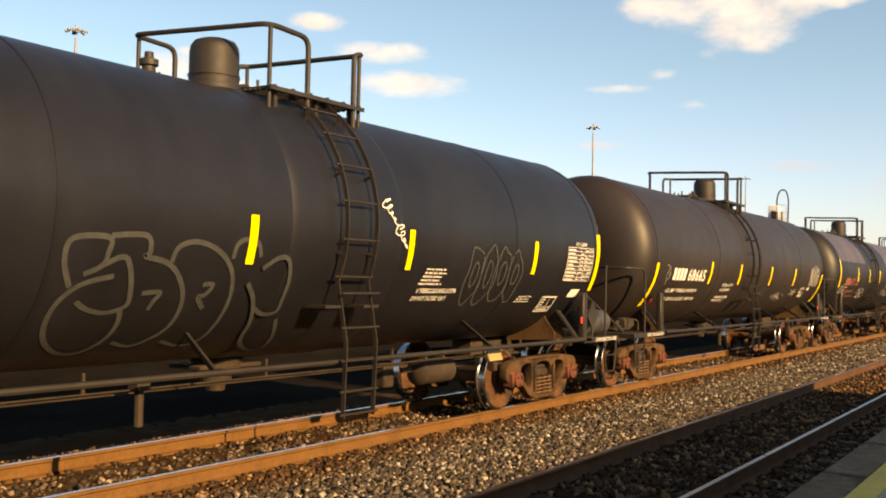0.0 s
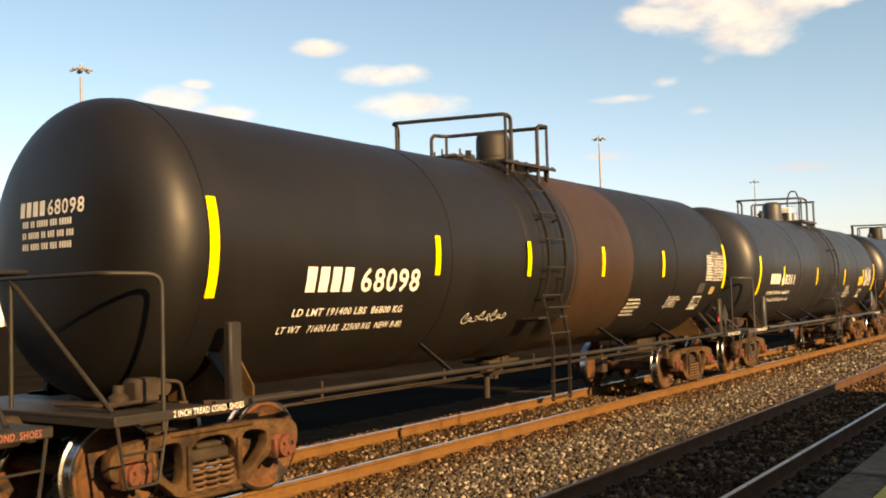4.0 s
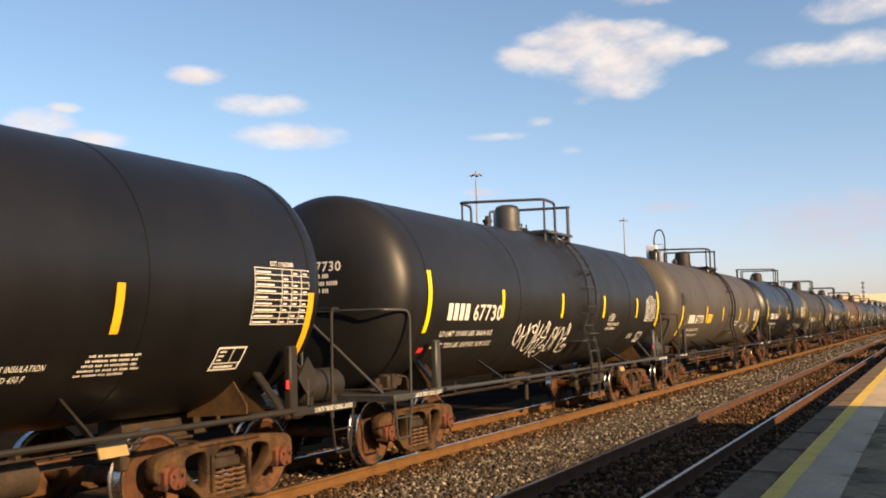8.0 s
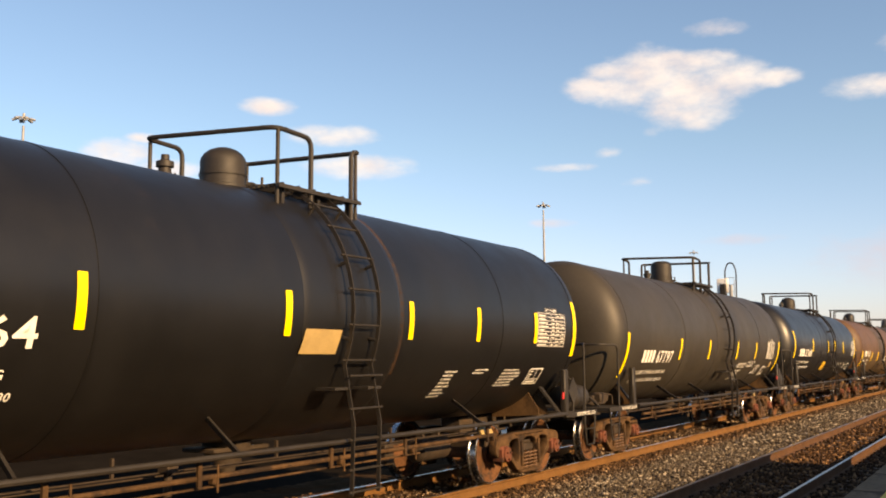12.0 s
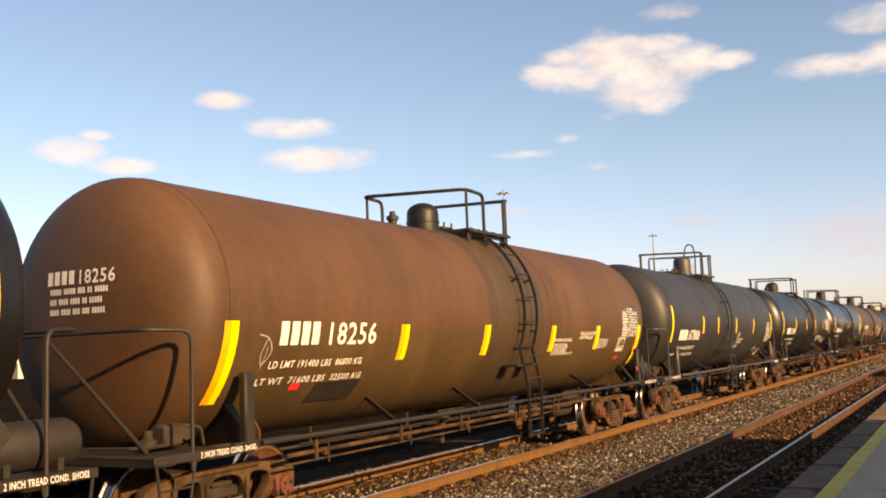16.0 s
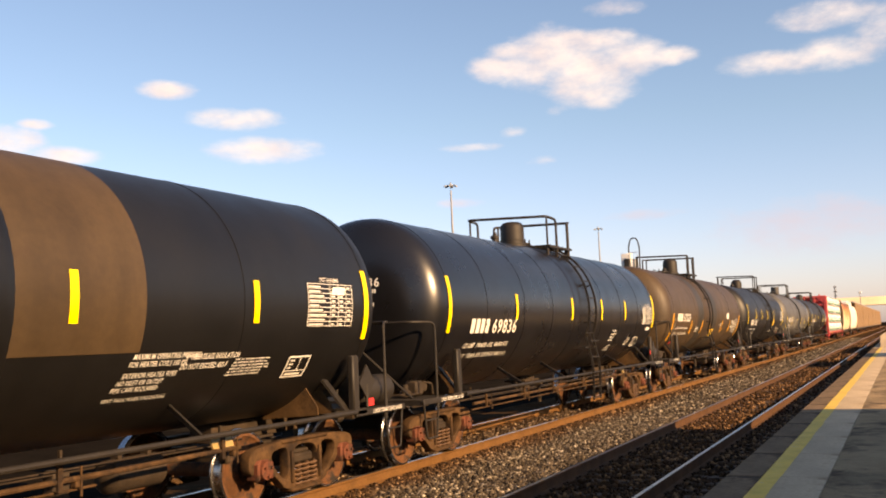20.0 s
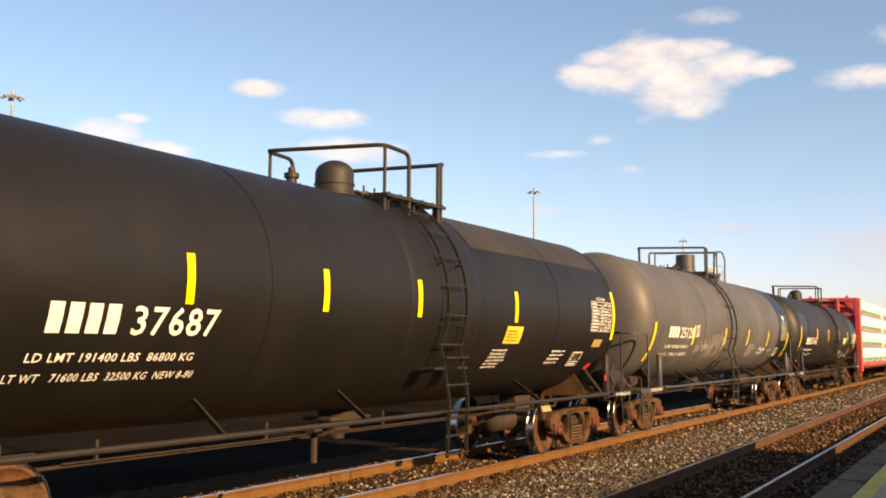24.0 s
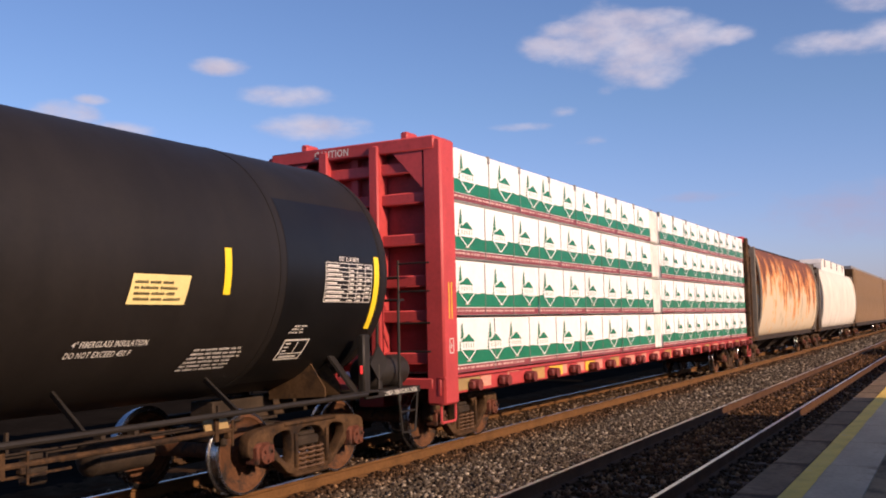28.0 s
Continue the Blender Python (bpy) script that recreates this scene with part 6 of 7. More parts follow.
def track_bed():
    xs = np.concatenate([np.arange(-20, 3, 1.0), np.arange(3, 40, 0.12), np.arange(40, 420, 4.0)])
    ys = np.arange(1.93, 13.0, 0.16)
    rng = np.random.default_rng(3)
    X, Y = np.meshgrid(xs, ys)
    Zz = bed_height(Y) - np.where((Y > 6.35) & (Y < 9.2), 0.008, 0.032) + rng.normal(0, 0.010, X.shape)
    v = np.stack([X, Y, Zz], -1).reshape(-1, 3)
    nx = len(xs)
    j, i = np.meshgrid(np.arange(len(ys) - 1), np.arange(nx - 1), indexing="ij")
    a = (j * nx + i).ravel()
    f = np.stack([a, a + 1, a + nx + 1, a + nx], -1)
    tagged(new("track_bed", from_arrays("track_bed", v, f, M["bed"])), "rust-stained stone bed under both tracks", "track bed", kind="structure")


M["bed"] = mat("gritty ballast bed", (0.0462, 0.0306, 0.0184), 0.95, 0, 0.4, 3, 25, 0.8, spec=0.0, stain=(0.0476, 0.0231, 0.0109), stain_at=0.5, stain_scale=0.8)


def ballast_stones():
    rng = np.random.default_rng(11)
    base = np.array([(-1, -1, -.7), (1, -1, -.7), (1, 1, -.7), (-1, 1, -.7), (-.75, -.6, .6), (.7, -.75, .75), (.6, .7, .55), (-.7, .75, .7)]) * 0.5
    quads = np.array([(0, 3, 2, 1), (4, 5, 6, 7), (0, 1, 5, 4), (1, 2, 6, 5), (2, 3, 7, 6), (3, 0, 4, 7)])
    x = np.concatenate([3.5 + 20.5 * rng.random(52000), 24 + 26 * rng.random(18000), 50 + 90 * rng.random(20000)])
    y = np.where(rng.random(len(x)) < 0.45, 4.5 + 2.55 * rng.random(len(x)), 2.0 + 8.6 * rng.random(len(x)))
    n = len(x)
    size = rng.uniform(0.022, 0.062, n) * np.where(x > 50, 2.3, np.where(x > 24, 1.4, 1.0))
    tri = np.abs(np.stack([y - r for r in (2.928, 4.433, 7.166, 8.671)], -1)).min(-1)
    keep = tri > 0.10
    x, y, size = x[keep], y[keep], size[keep]
    n = len(x)
    q = rng.normal(size=(n, 4))
    q /= np.linalg.norm(q, axis=1, keepdims=True)
    w, a, b, c = q.T
    rot = np.stack([1 - 2 * (b * b + c * c), 2 * (a * b - c * w), 2 * (a * c + b * w), 2 * (a * b + c * w), 1 - 2 * (a * a + c * c), 2 * (b * c - a * w),
                    2 * (a * c - b * w), 2 * (b * c + a * w), 1 - 2 * (a * a + b * b)], -1).reshape(n, 3, 3)
    shape = base[None] * rng.uniform(0.7, 1.25, (n, 8, 1)) * rng.uniform(0.7, 1.3, (n, 1, 3))
    v = np.einsum("nij,nkj->nki", rot, shape) * size[:, None, None]
    v += np.stack([x, y, bed_height(y) - 0.02 + rng.uniform(0, 0.025, n)], -1)[:, None, :]
    f = (np.arange(n)[:, None, None] * 8 + quads[None]).reshape(-1, 4)
    tagged(new("ballast_stones", from_arrays("ballast_stones", v.reshape(-1, 3), f, M["ballast"])), "loose grey and rust-stained crushed ballast stones", "ballast", kind="stuff")


RAIL = [(-0.068, -0.172), (0.068, -0.172), (0.068, -0.160), (0.012, -0.140), (0.009, -0.045), (0.034, -0.032), (0.036, -0.008), (0.026, 0.0), (-0.026, 0.0), (-0.036, -0.008), (-0.034, -0.032), (-0.009, -0.045), (-0.012, -0.140), (-0.068, -0.160)]


def rail_mesh(bm):
    x0, x1 = -60.0, 460.0
    a = [bm.verts.new((x0, y, z)) for y, z in RAIL]
    b = [bm.verts.new((x1, y, z)) for y, z in RAIL]
    for k in range(len(RAIL)):
        bm.faces.new((a[k], a[(k + 1) % len(RAIL)], b[(k + 1) % len(RAIL)], b[k]))
    bm.faces.new(a[::-1])
    bm.faces.new(b)
    bmesh.ops.recalc_face_normals(bm, faces=bm.faces)


def sleeper_mesh(bm):
    box(bm, (0, 0, -0.275), (0.23, 2.55, 0.18), bevel=0.012)


def tie_plate(bm):
    for y in (0.0,):
        box(bm, (0, y, -0.178), (0.19, 0.32, 0.016))
        for sx in (-1, 1):
            for sy in (-1, 1):
                box(bm, (sx * 0.06, y + sy * 0.085, -0.155), (0.022, 0.022, 0.035))
                box(bm, (sx * 0.06, y + sy * 0.082, -0.140), (0.034, 0.040, 0.014))


def anchor(bm):
    box(bm, (0.135, 0, -0.165), (0.03, 0.19, 0.035))


def railway(y_near, rust, label):
    t = thing("railway_track", label, "railway track", "railway tracks", at=pose(0, y_near + 0.7525, 0))
    for s in (-1, 1):
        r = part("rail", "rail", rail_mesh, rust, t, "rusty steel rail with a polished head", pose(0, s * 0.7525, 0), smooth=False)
        if len(r.data.materials) < 2:
            r.data.materials.append(M["rail_top"])
            for p in r.data.polygons:
                if p.normal.z > 0.9 and p.center.z > -0.004:
                    p.material_index = 1
    for k in range(-20, 86):
        at = pose(2.0 + 0.56 * k, 0, 0)
        part("sleeper", "sleeper", sleeper_mesh, M["tie"], t, "", at)
        for s in (-1, 1):
            at2 = pose(2.0 + 0.56 * k, s * 0.7525, 0)
            part("tie_plate", "tie_plate", tie_plate, M["truck"], t, "", at2)
            if rust is M["rail_rust"] and 0 <= k < 60:
                part("rail_anchor", "anchor", anchor, M["truck_dark"], t, "", at2)
                part("rail_anchor", "anchor", anchor, M["truck_dark"], t, "", at2 @ pose(-0.27, 0, 0))
    return t


# ---------------------------------------------------------------- platform and station building
def platform():
    pl = thing("pavement", "concrete station platform with a yellow safety stripe", "platform", kind="structure")
    for k in range(-7, 34):
        part("edge_slab", "edge_slab", lambda bm: box(bm, (0, 0, 0), (1.976, 0.38, 0.30), bevel=0.012), M["concrete_dark"], pl, "", pose(-2 + 2 * k, 1.73, 0.097))
        part("slab", "slab", lambda bm: box(bm, (0, 0, 0), (1.985, 0.67, 0.30), bevel=0.008), M["concrete"], pl, "", pose(-2 + 2 * k, 1.198, 0.097))
    part("platform_base", "pbase", lambda bm: box(bm, (150, -6.6, -0.25), (400, 17.0, 0.62)), M["concrete_dark"], pl, "", smooth=False)
    part("asphalt", "pasphalt", lambda bm: box(bm, (130, -5.15, 0.16), (400, 11.8, 0.17)), M["asphalt"], pl, "grey asphalt walking surface", smooth=False)
    part("worn_strip", "pworn", lambda bm: box(bm, (60, 0.555, 0.1995), (160, 0.60, 0.10)), M["worn_strip"], pl, "patched and stained strip between the slabs", smooth=False)
    for k in range(-4, 17):
        part("slab", "slab_wide", lambda bm: box(bm, (0, 0, 0), (3.985, 2.3, 0.10), bevel=0.008), M["concrete"], pl, "", pose(-1 + 4 * k, -0.93, 0.199))
    part("far_edge", "pfar", lambda bm: box(bm, (195, 1.35, 0.09), (260, 1.14, 0.31)), M["concrete"], pl, "", smooth=False)

    def stripe(bm):
        rng = random.Random(4)
        for k in range(176):
            x0 = -17 + k * 1.0
            a, b = 1.335 + rng.uniform(-0.006, 0.006), 1.53 + rng.uniform(-0.006, 0.006)
            bm.faces.new([bm.verts.new(p) for p in ((x0, a, 0.2515), (x0 + 0.997, a, 0.2515), (x0 + 0.997, b, 0.2515), (x0, b, 0.2515))])
    part("yellow_stripe", "stripe", stripe, M["stripe"], pl, "worn yellow safety stripe", smooth=False)

    ramp = thing("boarding_ramp", "raised concrete boarding ramp on the far platform", "ramp")
    part("deck", "rampdeck", lambda bm: prism(bm, [(66, 0.25), (84, 0.25), (84, 0.98), (68, 0.98)], -1.6, 1.5), M["concrete"], ramp, smooth=False)

    def guard(bm):
        for k in range(8):
            rod(bm, (69 + 2 * k, -1.5, 0.98), (69 + 2 * k, -1.5, 1.98), 0.025, 6)
        for z in (1.48, 1.98):
            rod(bm, (69, -1.5, z), (83, -1.5, z), 0.025, 6)
    part("guard_rail", "rampguard", guard, M["galv"], ramp)

    st = thing("station_building", "plain low station building behind the platform", "building", kind="structure")

    def walls(bm):
        x0, x1, y0, y1, h, t = -40.0, 17.5, -13.0, -5.0, 3.64, 0.3
        for c, s in (((x0 + x1) / 2, y1 - t / 2, 0), (x1 - x0, t, h)), (((x0 + x1) / 2, y0 + t / 2, 0), (x1 - x0, t, h)), ((x0 + t / 2, (y0 + y1) / 2, 0), (t, y1 - y0 - 2 * t, h)), ((x1 - t / 2, (y0 + y1) / 2, 0), (t, y1 - y0 - 2 * t, h)):
            box(bm, (c[0], c[1], 0.24 + h / 2), s)
    part("wall", "stwalls", walls, M["brick"], st, "", smooth=False)
    part("roof", "stroof", lambda bm: box(bm, (-11.25, -9.0, 3.912), (57.5, 8.0, 0.06)), M["asphalt"], st, "", smooth=False)

    sh = thing("platform_shelter", "small waiting shelter further along the platform", "shelter")
    part("wall", "shelterwall", lambda bm: box(bm, (50.0, -4.9, 1.65), (6.0, 0.15, 2.8)), M["galv"], sh, smooth=False)
    part("roof", "shelterroof", lambda bm: box(bm, (50.0, -4.3, 3.11), (6.6, 1.8, 0.12)), M["galv"], sh, smooth=False)


# ---------------------------------------------------------------- masts, signal, distance
def polar(az, dist):
    return dist * math.cos(radians(az)), dist * math.sin(radians(az))


def mast_pole(h):
    return lambda bm: rod(bm, (0, 0, -0.6), (0, 0, h - 1.0), 0.30, 12, 0.11)


def mast_ring(bm):
    lathe(bm, [(-0.05, 0.52), (0.05, 0.52), (0.05, 0.60), (-0.05, 0.60), (-0.05, 0.52)], 20, "Z", cap=False)
    for k in range(3):
        a = k * math.pi / 3
        rod(bm, (0.6 * math.cos(a), 0.6 * math.sin(a), 0), (-0.6 * math.cos(a), -0.6 * math.sin(a), 0), 0.03, 6)
    rod(bm, (0, 0, -0.4), (0, 0, 0.5), 0.12, 8)


def mast_lamp(bm):
    box(bm, (0.82, 0, -0.08), (0.46, 0.30, 0.20), Matrix.Rotation(0.35, 4, "Y"), 0.05)
    rod(bm, (0.55, 0, 0), (0.75, 0, 0), 0.04, 6)


def high_mast(az, el, h):
    d = (h - EYE[2]) / math.tan(radians(el))
    x, y = polar(az, d)
    m = thing("high_mast_light", "tall galvanised light mast with a ring of lamps", "light mast", "high mast lights", at=pose(x, y, -0.6))
    part("pole", ("mpole", h), mast_pole(h + 0.6), M["galv"], m)
    ring = part("lamp_ring", "mring", mast_ring, M["galv"], m, "", pose(0, 0, h + 0.3))
    for k in range(6):
        part("lamp", "mlamp", mast_lamp, M["galv"], ring, "", pose(0, 0, 0, 0, 0, 60 * k + 10))


def signal_mast():
    d = 42.5
    x, y = polar(14.25, d)
    top = EYE[2] + d * math.tan(radians(5.55))
    s = thing("signal_mast", "grey railway signal mast with a caged ladder top", "signal", at=pose(x, y, -0.55))
    part("pole", "sigpole", lambda bm: rod(bm, (0, 0, 0), (0, 0, top - 0.4), 0.075, 12), M["galv"], s)

    def hoop(bm):
        t = top + 0.55
        for dx in (0,):
            tube(bm, [(dx, -0.22, t - 1.5), (dx, -0.24, t - 0.35), (dx, -0.12, t), (dx, 0.12, t), (dx, 0.24, t - 0.35), (dx, 0.22, t - 1.5)], 0.03, 8, 0.2)
    part("hoop", "sighoop", hoop, M["steel_dark"], s)

    def head(bm):
        box(bm, (-0.1, 0.30, top - 0.60), (0.25, 0.26, 0.50), bevel=0.03)
    part("signal_head", "sighead", head, M["steel_dark"], s)
    part("cabinet", "sigcab", lambda bm: box(bm, (0.06, 0.36, top - 0.42), (0.25, 0.46, 0.62), bevel=0.02), M["lamp_white"], s, "pale backing board")

    def lad(bm):
        for yy in (-0.2, 0.2):
            rod(bm, (-0.2, yy, 0), (-0.2, yy, top - 0.2), 0.015, 6)
        for k in range(int(top / 0.3)):
            rod(bm, (-0.2, -0.2, 0.3 * k + 0.2), (-0.2, 0.2, 0.3 * k + 0.2), 0.012, 6)
    part("ladder", "siglad", lad, M["galv"], s)


def billboard():
    x, y = polar(62.2, 225)
    at = pose(x, y, -0.6, 0, 0, 62.2 - 90)
    b = thing("billboard", "yellow roadside billboard with a brown picture", "billboard", at=at)
    part("panel", "bbpanel", lambda bm: box(bm, (0, 0, 16.1), (8.4, 0.3, 3.0), bevel=0.03), M["sign_yellow"], b)
    part("picture", "bbpic", lambda bm: lathe(bm, [(-0.17, 0.9), (-0.16, 0.9)], 14, "Y", (-0.6, 0, 16.2)), M["sign_brown"], b, "brown rounded shape")
    part("strip", "bbstrip", lambda bm: box(bm, (0, -0.02, 14.6), (8.4, 0.3, 0.25)), M["red_paint"], b)
    for s in (-1, 1):
        part("post", ("bbpost", s), lambda bm: rod(bm, (2.5 * s, 0, 0), (2.5 * s, 0, 14.5), 0.25, 10), M["galv"], b)


def far_things():
    b = thing("overpass", "pale concrete road overpass across the tracks", "bridge", at=pose(388, -30, 0, 0, 0, 25))
    part("deck", "ovdeck", lambda bm: box(bm, (0, 0, 8.6), (12, 290, 1.6)), M["over"], b, smooth=False)
    for s in (-1, 1):
        part("parapet", ("ovpar", s), lambda bm: box(bm, (5.9 * s, 0, 10.0), (0.3, 290, 1.2)), M["over"], b, smooth=False)
    for k in range(5):
        part("pier", ("ovpier", k), lambda bm: box(bm, (0, -74 + k * 24 + (2 if k == 4 else 0), 3.6), (2.0, 3.0, 8.4), bevel=0.2), M["over"], b, smooth=False)
    for az, el, h, nm in ((3.35, 2.2, 1.0, 0), (2.1, 1.75, 1.0, 1)):
        d = 330.0
        x, y = polar(az, d)
        t = EYE[2] + d * math.tan(radians(el))
        if nm == 0:
            a = thing("antenna_mast", "thin lattice antenna mast far along the line", "mast", at=pose(x, y, -0.6))
            part("pole", "antp", lambda bm: rod(bm, (0, 0, 0), (0, 0, t), 0.2, 6), M["galv"], a)
            for k in range(5):
                part("antenna", "anta", lambda bm: box(bm, (0, 0, 0), (0.8, 0.9, 0.5)), M["galv"], a, "", pose(0, 0, t - 0.5 - 1.4 * k))
        else:
            a = thing("street_lamp", "tall street lamp beyond the train", "lamp", at=pose(x, y, -0.6))
            part("pole", "slp", lambda bm: rod(bm, (0, 0, 0), (0, 0, t), 0.14, 6), M["galv"], a)
            part("head", "slh", lambda bm: box(bm, (0, 0, t), (0.9, 0.9, 0.5), bevel=0.1), M["lamp_white"], a)
    for k, (az, d, w, h) in enumerate(((60.5, 190, 40, 6.5), (52, 230, 46, 6.0), (69, 240, 50, 7.0))):
        x, y = polar(az, d)
        w_ = thing("warehouse", "low white warehouse across the yard", "building", at=pose(x, y, -0.6, 0, 0, az - 90))
        part("wall", ("whw", k), lambda bm: box(bm, (0, 10, h / 2), (w, 20, h)), M["hop_white"], w_, smooth=False)
        part("roof", ("whr", k), lambda bm: box(bm, (0, 10, h + 0.15), (w + 0.6, 20.6, 0.3)), M["steel_grey"], w_, smooth=False)
        for j in range(4):
            part("door", ("whd", k), lambda bm: box(bm, (0, 0, 1.7), (3.2, 0.08, 3.4)), M["steel_grey"], w_, "", pose(-w / 2 + w * (j + 0.5) / 4, -0.05, 0), smooth=False)


M["over"] = mat("sunlit pale concrete", (0.55, 0.46, 0.33), 0.85, 0, 0.12, 0.2, 3, 0.1)


M["red_worn"] = mat("sun-bleached red paint", (0.62, 0.27, 0.20), 0.7, 0, 0.25, 3, 20, 0.1, stain=(0.55, 0.20, 0.08), stain_at=0.55, stain_scale=3)
M["sill_ochre"] = mat("ochre worn paint", (0.4216, 0.2448, 0.0816), 0.7, 0, 0.25, 3, 20, 0.1, stain=(0.34, 0.1088, 0.0408), stain_at=0.55, stain_scale=3)
M["winch"] = mat("red-brown winch steel", (0.136, 0.0238, 0.019), 0.7, 0, 0.3, 4, 30, 0.2, stain=(0.0408, 0.0204, 0.0136), stain_at=0.6)
M["wrap_pale"] = mat("pale small print", (0.60, 0.42, 0.38), 0.5, 0, 0.1, 5, 20, 0.05)
M["wrap_strap"] = mat("grey steel strap", (0.204, 0.2108, 0.204), 0.5, 0, 0.15, 5, 20, 0.05)
M["wrap_end"] = mat("pale paper end wrap", (0.62, 0.61, 0.57), 0.7, 0, 0.15, 3, 14, 0.3)


# ---------------------------------------------------------------- lumber car
def lumber_car():
    n = 11.05     # half length over the bulkheads
    car = thing("centerbeam_flat_car", "faded red centre-beam flat car loaded with wrapped lumber", "flat car", "cars of the freight train")
    red = M["red_car"]
    part("deck", "lcdeck", lambda bm: box(bm, (0, 0, 1.0), (2 * n, 2.7, 0.14), bevel=0.01), red, car)

    def side_sill(bm):
        for s in (-1, 1):
            box(bm, (0, s * 1.46, 0.96), (2 * n, 0.05, 0.26), bevel=0.008)
            box(bm, (0, s * 1.50, 1.08), (2 * n, 0.10, 0.03))
    part("side_sill", "lcsill", side_sill, red, car)
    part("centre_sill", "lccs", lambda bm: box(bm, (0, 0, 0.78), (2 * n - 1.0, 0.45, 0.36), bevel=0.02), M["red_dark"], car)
    part("centre_beam", "lccb", lambda bm: box(bm, (0, 0, 2.72), (2 * n - 0.3, 0.12, 3.3)), red, car)

    def winch(bm):
        rod(bm, (0, -0.16, 0), (0, 0.02, 0), 0.085, 12)
        box(bm, (0, -0.06, 0.0), (0.24, 0.10, 0.12), bevel=0.02)
    for k in range(21):
        part("winch", "winch", winch, M["winch"], car, "rusty strap winch", pose(-n + 0.9 + k * 1.02, -1.50, 0.93))
    for k, (nm, w) in enumerate((("plate_tan", 0.9), ("red_car", 0.5), ("placard", 0.6), ("placard", 0.5))):
        part("sill_marking", ("lcmark", k), lambda bm: box(bm, (0, 0, 0), (w, 0.012, 0.17)), M[nm], car, "", pose(-n + 0.75 + k * 1.75, -1.493, 0.95))
    for k in range(20):
        part("sill_marking", ("lcpatch", k % 4), lambda bm: box(bm, (0, 0, 0), (0.36 + 0.09 * (k % 4), 0.010, 0.16 + 0.02 * (k % 3))), M["red_worn" if k % 4 != 2 else "sill_ochre"], car, "sun-bleached patch", pose(-n + 1.41 + k * 1.02, -1.488 - 0.001 * (k % 2), 0.955))
    for s in (-1, 1):
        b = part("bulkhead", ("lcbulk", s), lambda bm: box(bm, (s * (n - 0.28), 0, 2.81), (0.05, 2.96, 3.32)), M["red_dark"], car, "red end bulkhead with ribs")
        for y in (-1.40, 1.40):
            part("corner_post", ("lcpost", s), lambda bm: box(bm, (0, 0, 2.59), (0.42 if s < 0 else 0.30, 0.30, 3.78), bevel=0.03), red if s < 0 else M["truck"], b, "" if s < 0 else "rust-brown corner post", pose(s * (n - 0.22 if s < 0 else n - 0.20), y, 0))
        part("top_beam", ("lctop", s), lambda bm: box(bm, (s * (n - 0.22), 0, 4.42), (0.46, 2.9, 0.20), bevel=0.02), red, b)
        for y in (-0.45, 0.45):
            part("post", ("lcp2", s), lambda bm: box(bm, (s * (n - 0.10), 0, 2.7), (0.30, 0.16, 3.5), bevel=0.02), red, b, "", pose(0, y, 0))
        for z in (1.35, 1.95, 2.45, 3.05, 3.65, 4.1):
            part("rib", ("lcrib", s), lambda bm: box(bm, (s * (n - 0.16), 0, 0), (0.20, 2.5, 0.17), bevel=0.02), red, b, "", pose(0, 0, z))
        for y in (-0.9, 0.9):
            part("lifting_lug", ("lclug", s), lambda bm: box(bm, (s * (n - 0.25), 0, 4.57), (0.30, 0.12, 0.14), bevel=0.02), red, b, "", pose(0, y, 0))

        def gusset(bm):
            for y in (-1, 1):
                f = [(s * (n - 0.02), y * 1.25, 4.32), (s * (n - 0.02), y * 0.75, 4.32), (s * (n - 0.02), y * 1.25, 3.77)]
                bm.faces.new([bm.verts.new(p) for p in f])
        part("gusset", ("lcgus", s), gusset, red, b)

        def rungs(bm):
            for z in (1.45, 1.85, 2.30, 2.70):
                rod(bm, (s * (n + 0.05), -1.36, z), (s * (n + 0.05), -0.85, z), 0.014, 6)
            rod(bm, (s * (n + 0.05), -0.85, 1.0), (s * (n + 0.05), -0.85, 2.75), 0.016, 6)
            tube(bm, [(s * (n + 0.12), -0.9, 2.5), (s * (n + 0.12), -0.55, 2.5), (s * (n + 0.12), -0.50, 1.0)], 0.022, 8)
        part("end_ladder", ("lclad", s), rungs, M["steel_dark"], b)

        def steps(bm):
            tube(bm, [(s * (n - 0.48), -1.45, 0.84), (s * (n - 0.48), -1.45, 0.45), (s * (n - 0.06), -1.45, 0.45), (s * (n - 0.06), -1.45, 0.84)], 0.018, 6, 0.05)
        part("corner_step", ("lcstep", s), steps, red, b)
        part("coupler", "coupler", coupler, M["truck_dark"], car, "", pose(s * (n + 0.42), 0, 0, 0, 0, 0 if s > 0 else 180))
    part("caution_sign", "caution", lambda bm: write(bm, "CAUTION", lambda u, v: Vector((-n - 0.012, 0.62 - u, 4.365 + v)), 0.62, 0.11), M["white_paint"], car, "white CAUTION lettering")
    part("notice", "lcnotice", lambda bm: [box(bm, (-n - 0.005, -0.1 + 0.11 * (i % 3), 3.02 - 0.09 * (i // 3)), (0.008, 0.08, 0.05)) for i in range(9)], M["white_paint"], car)
    for x in (-n + 0.17, -n + 0.25):
        part("post_slot", "lcslot", lambda bm: box(bm, (0, -1.552, 2.16), (0.022, 0.008, 0.52)), M["placard"], car, "yellow strip on the corner post", pose(x, 0, 0))

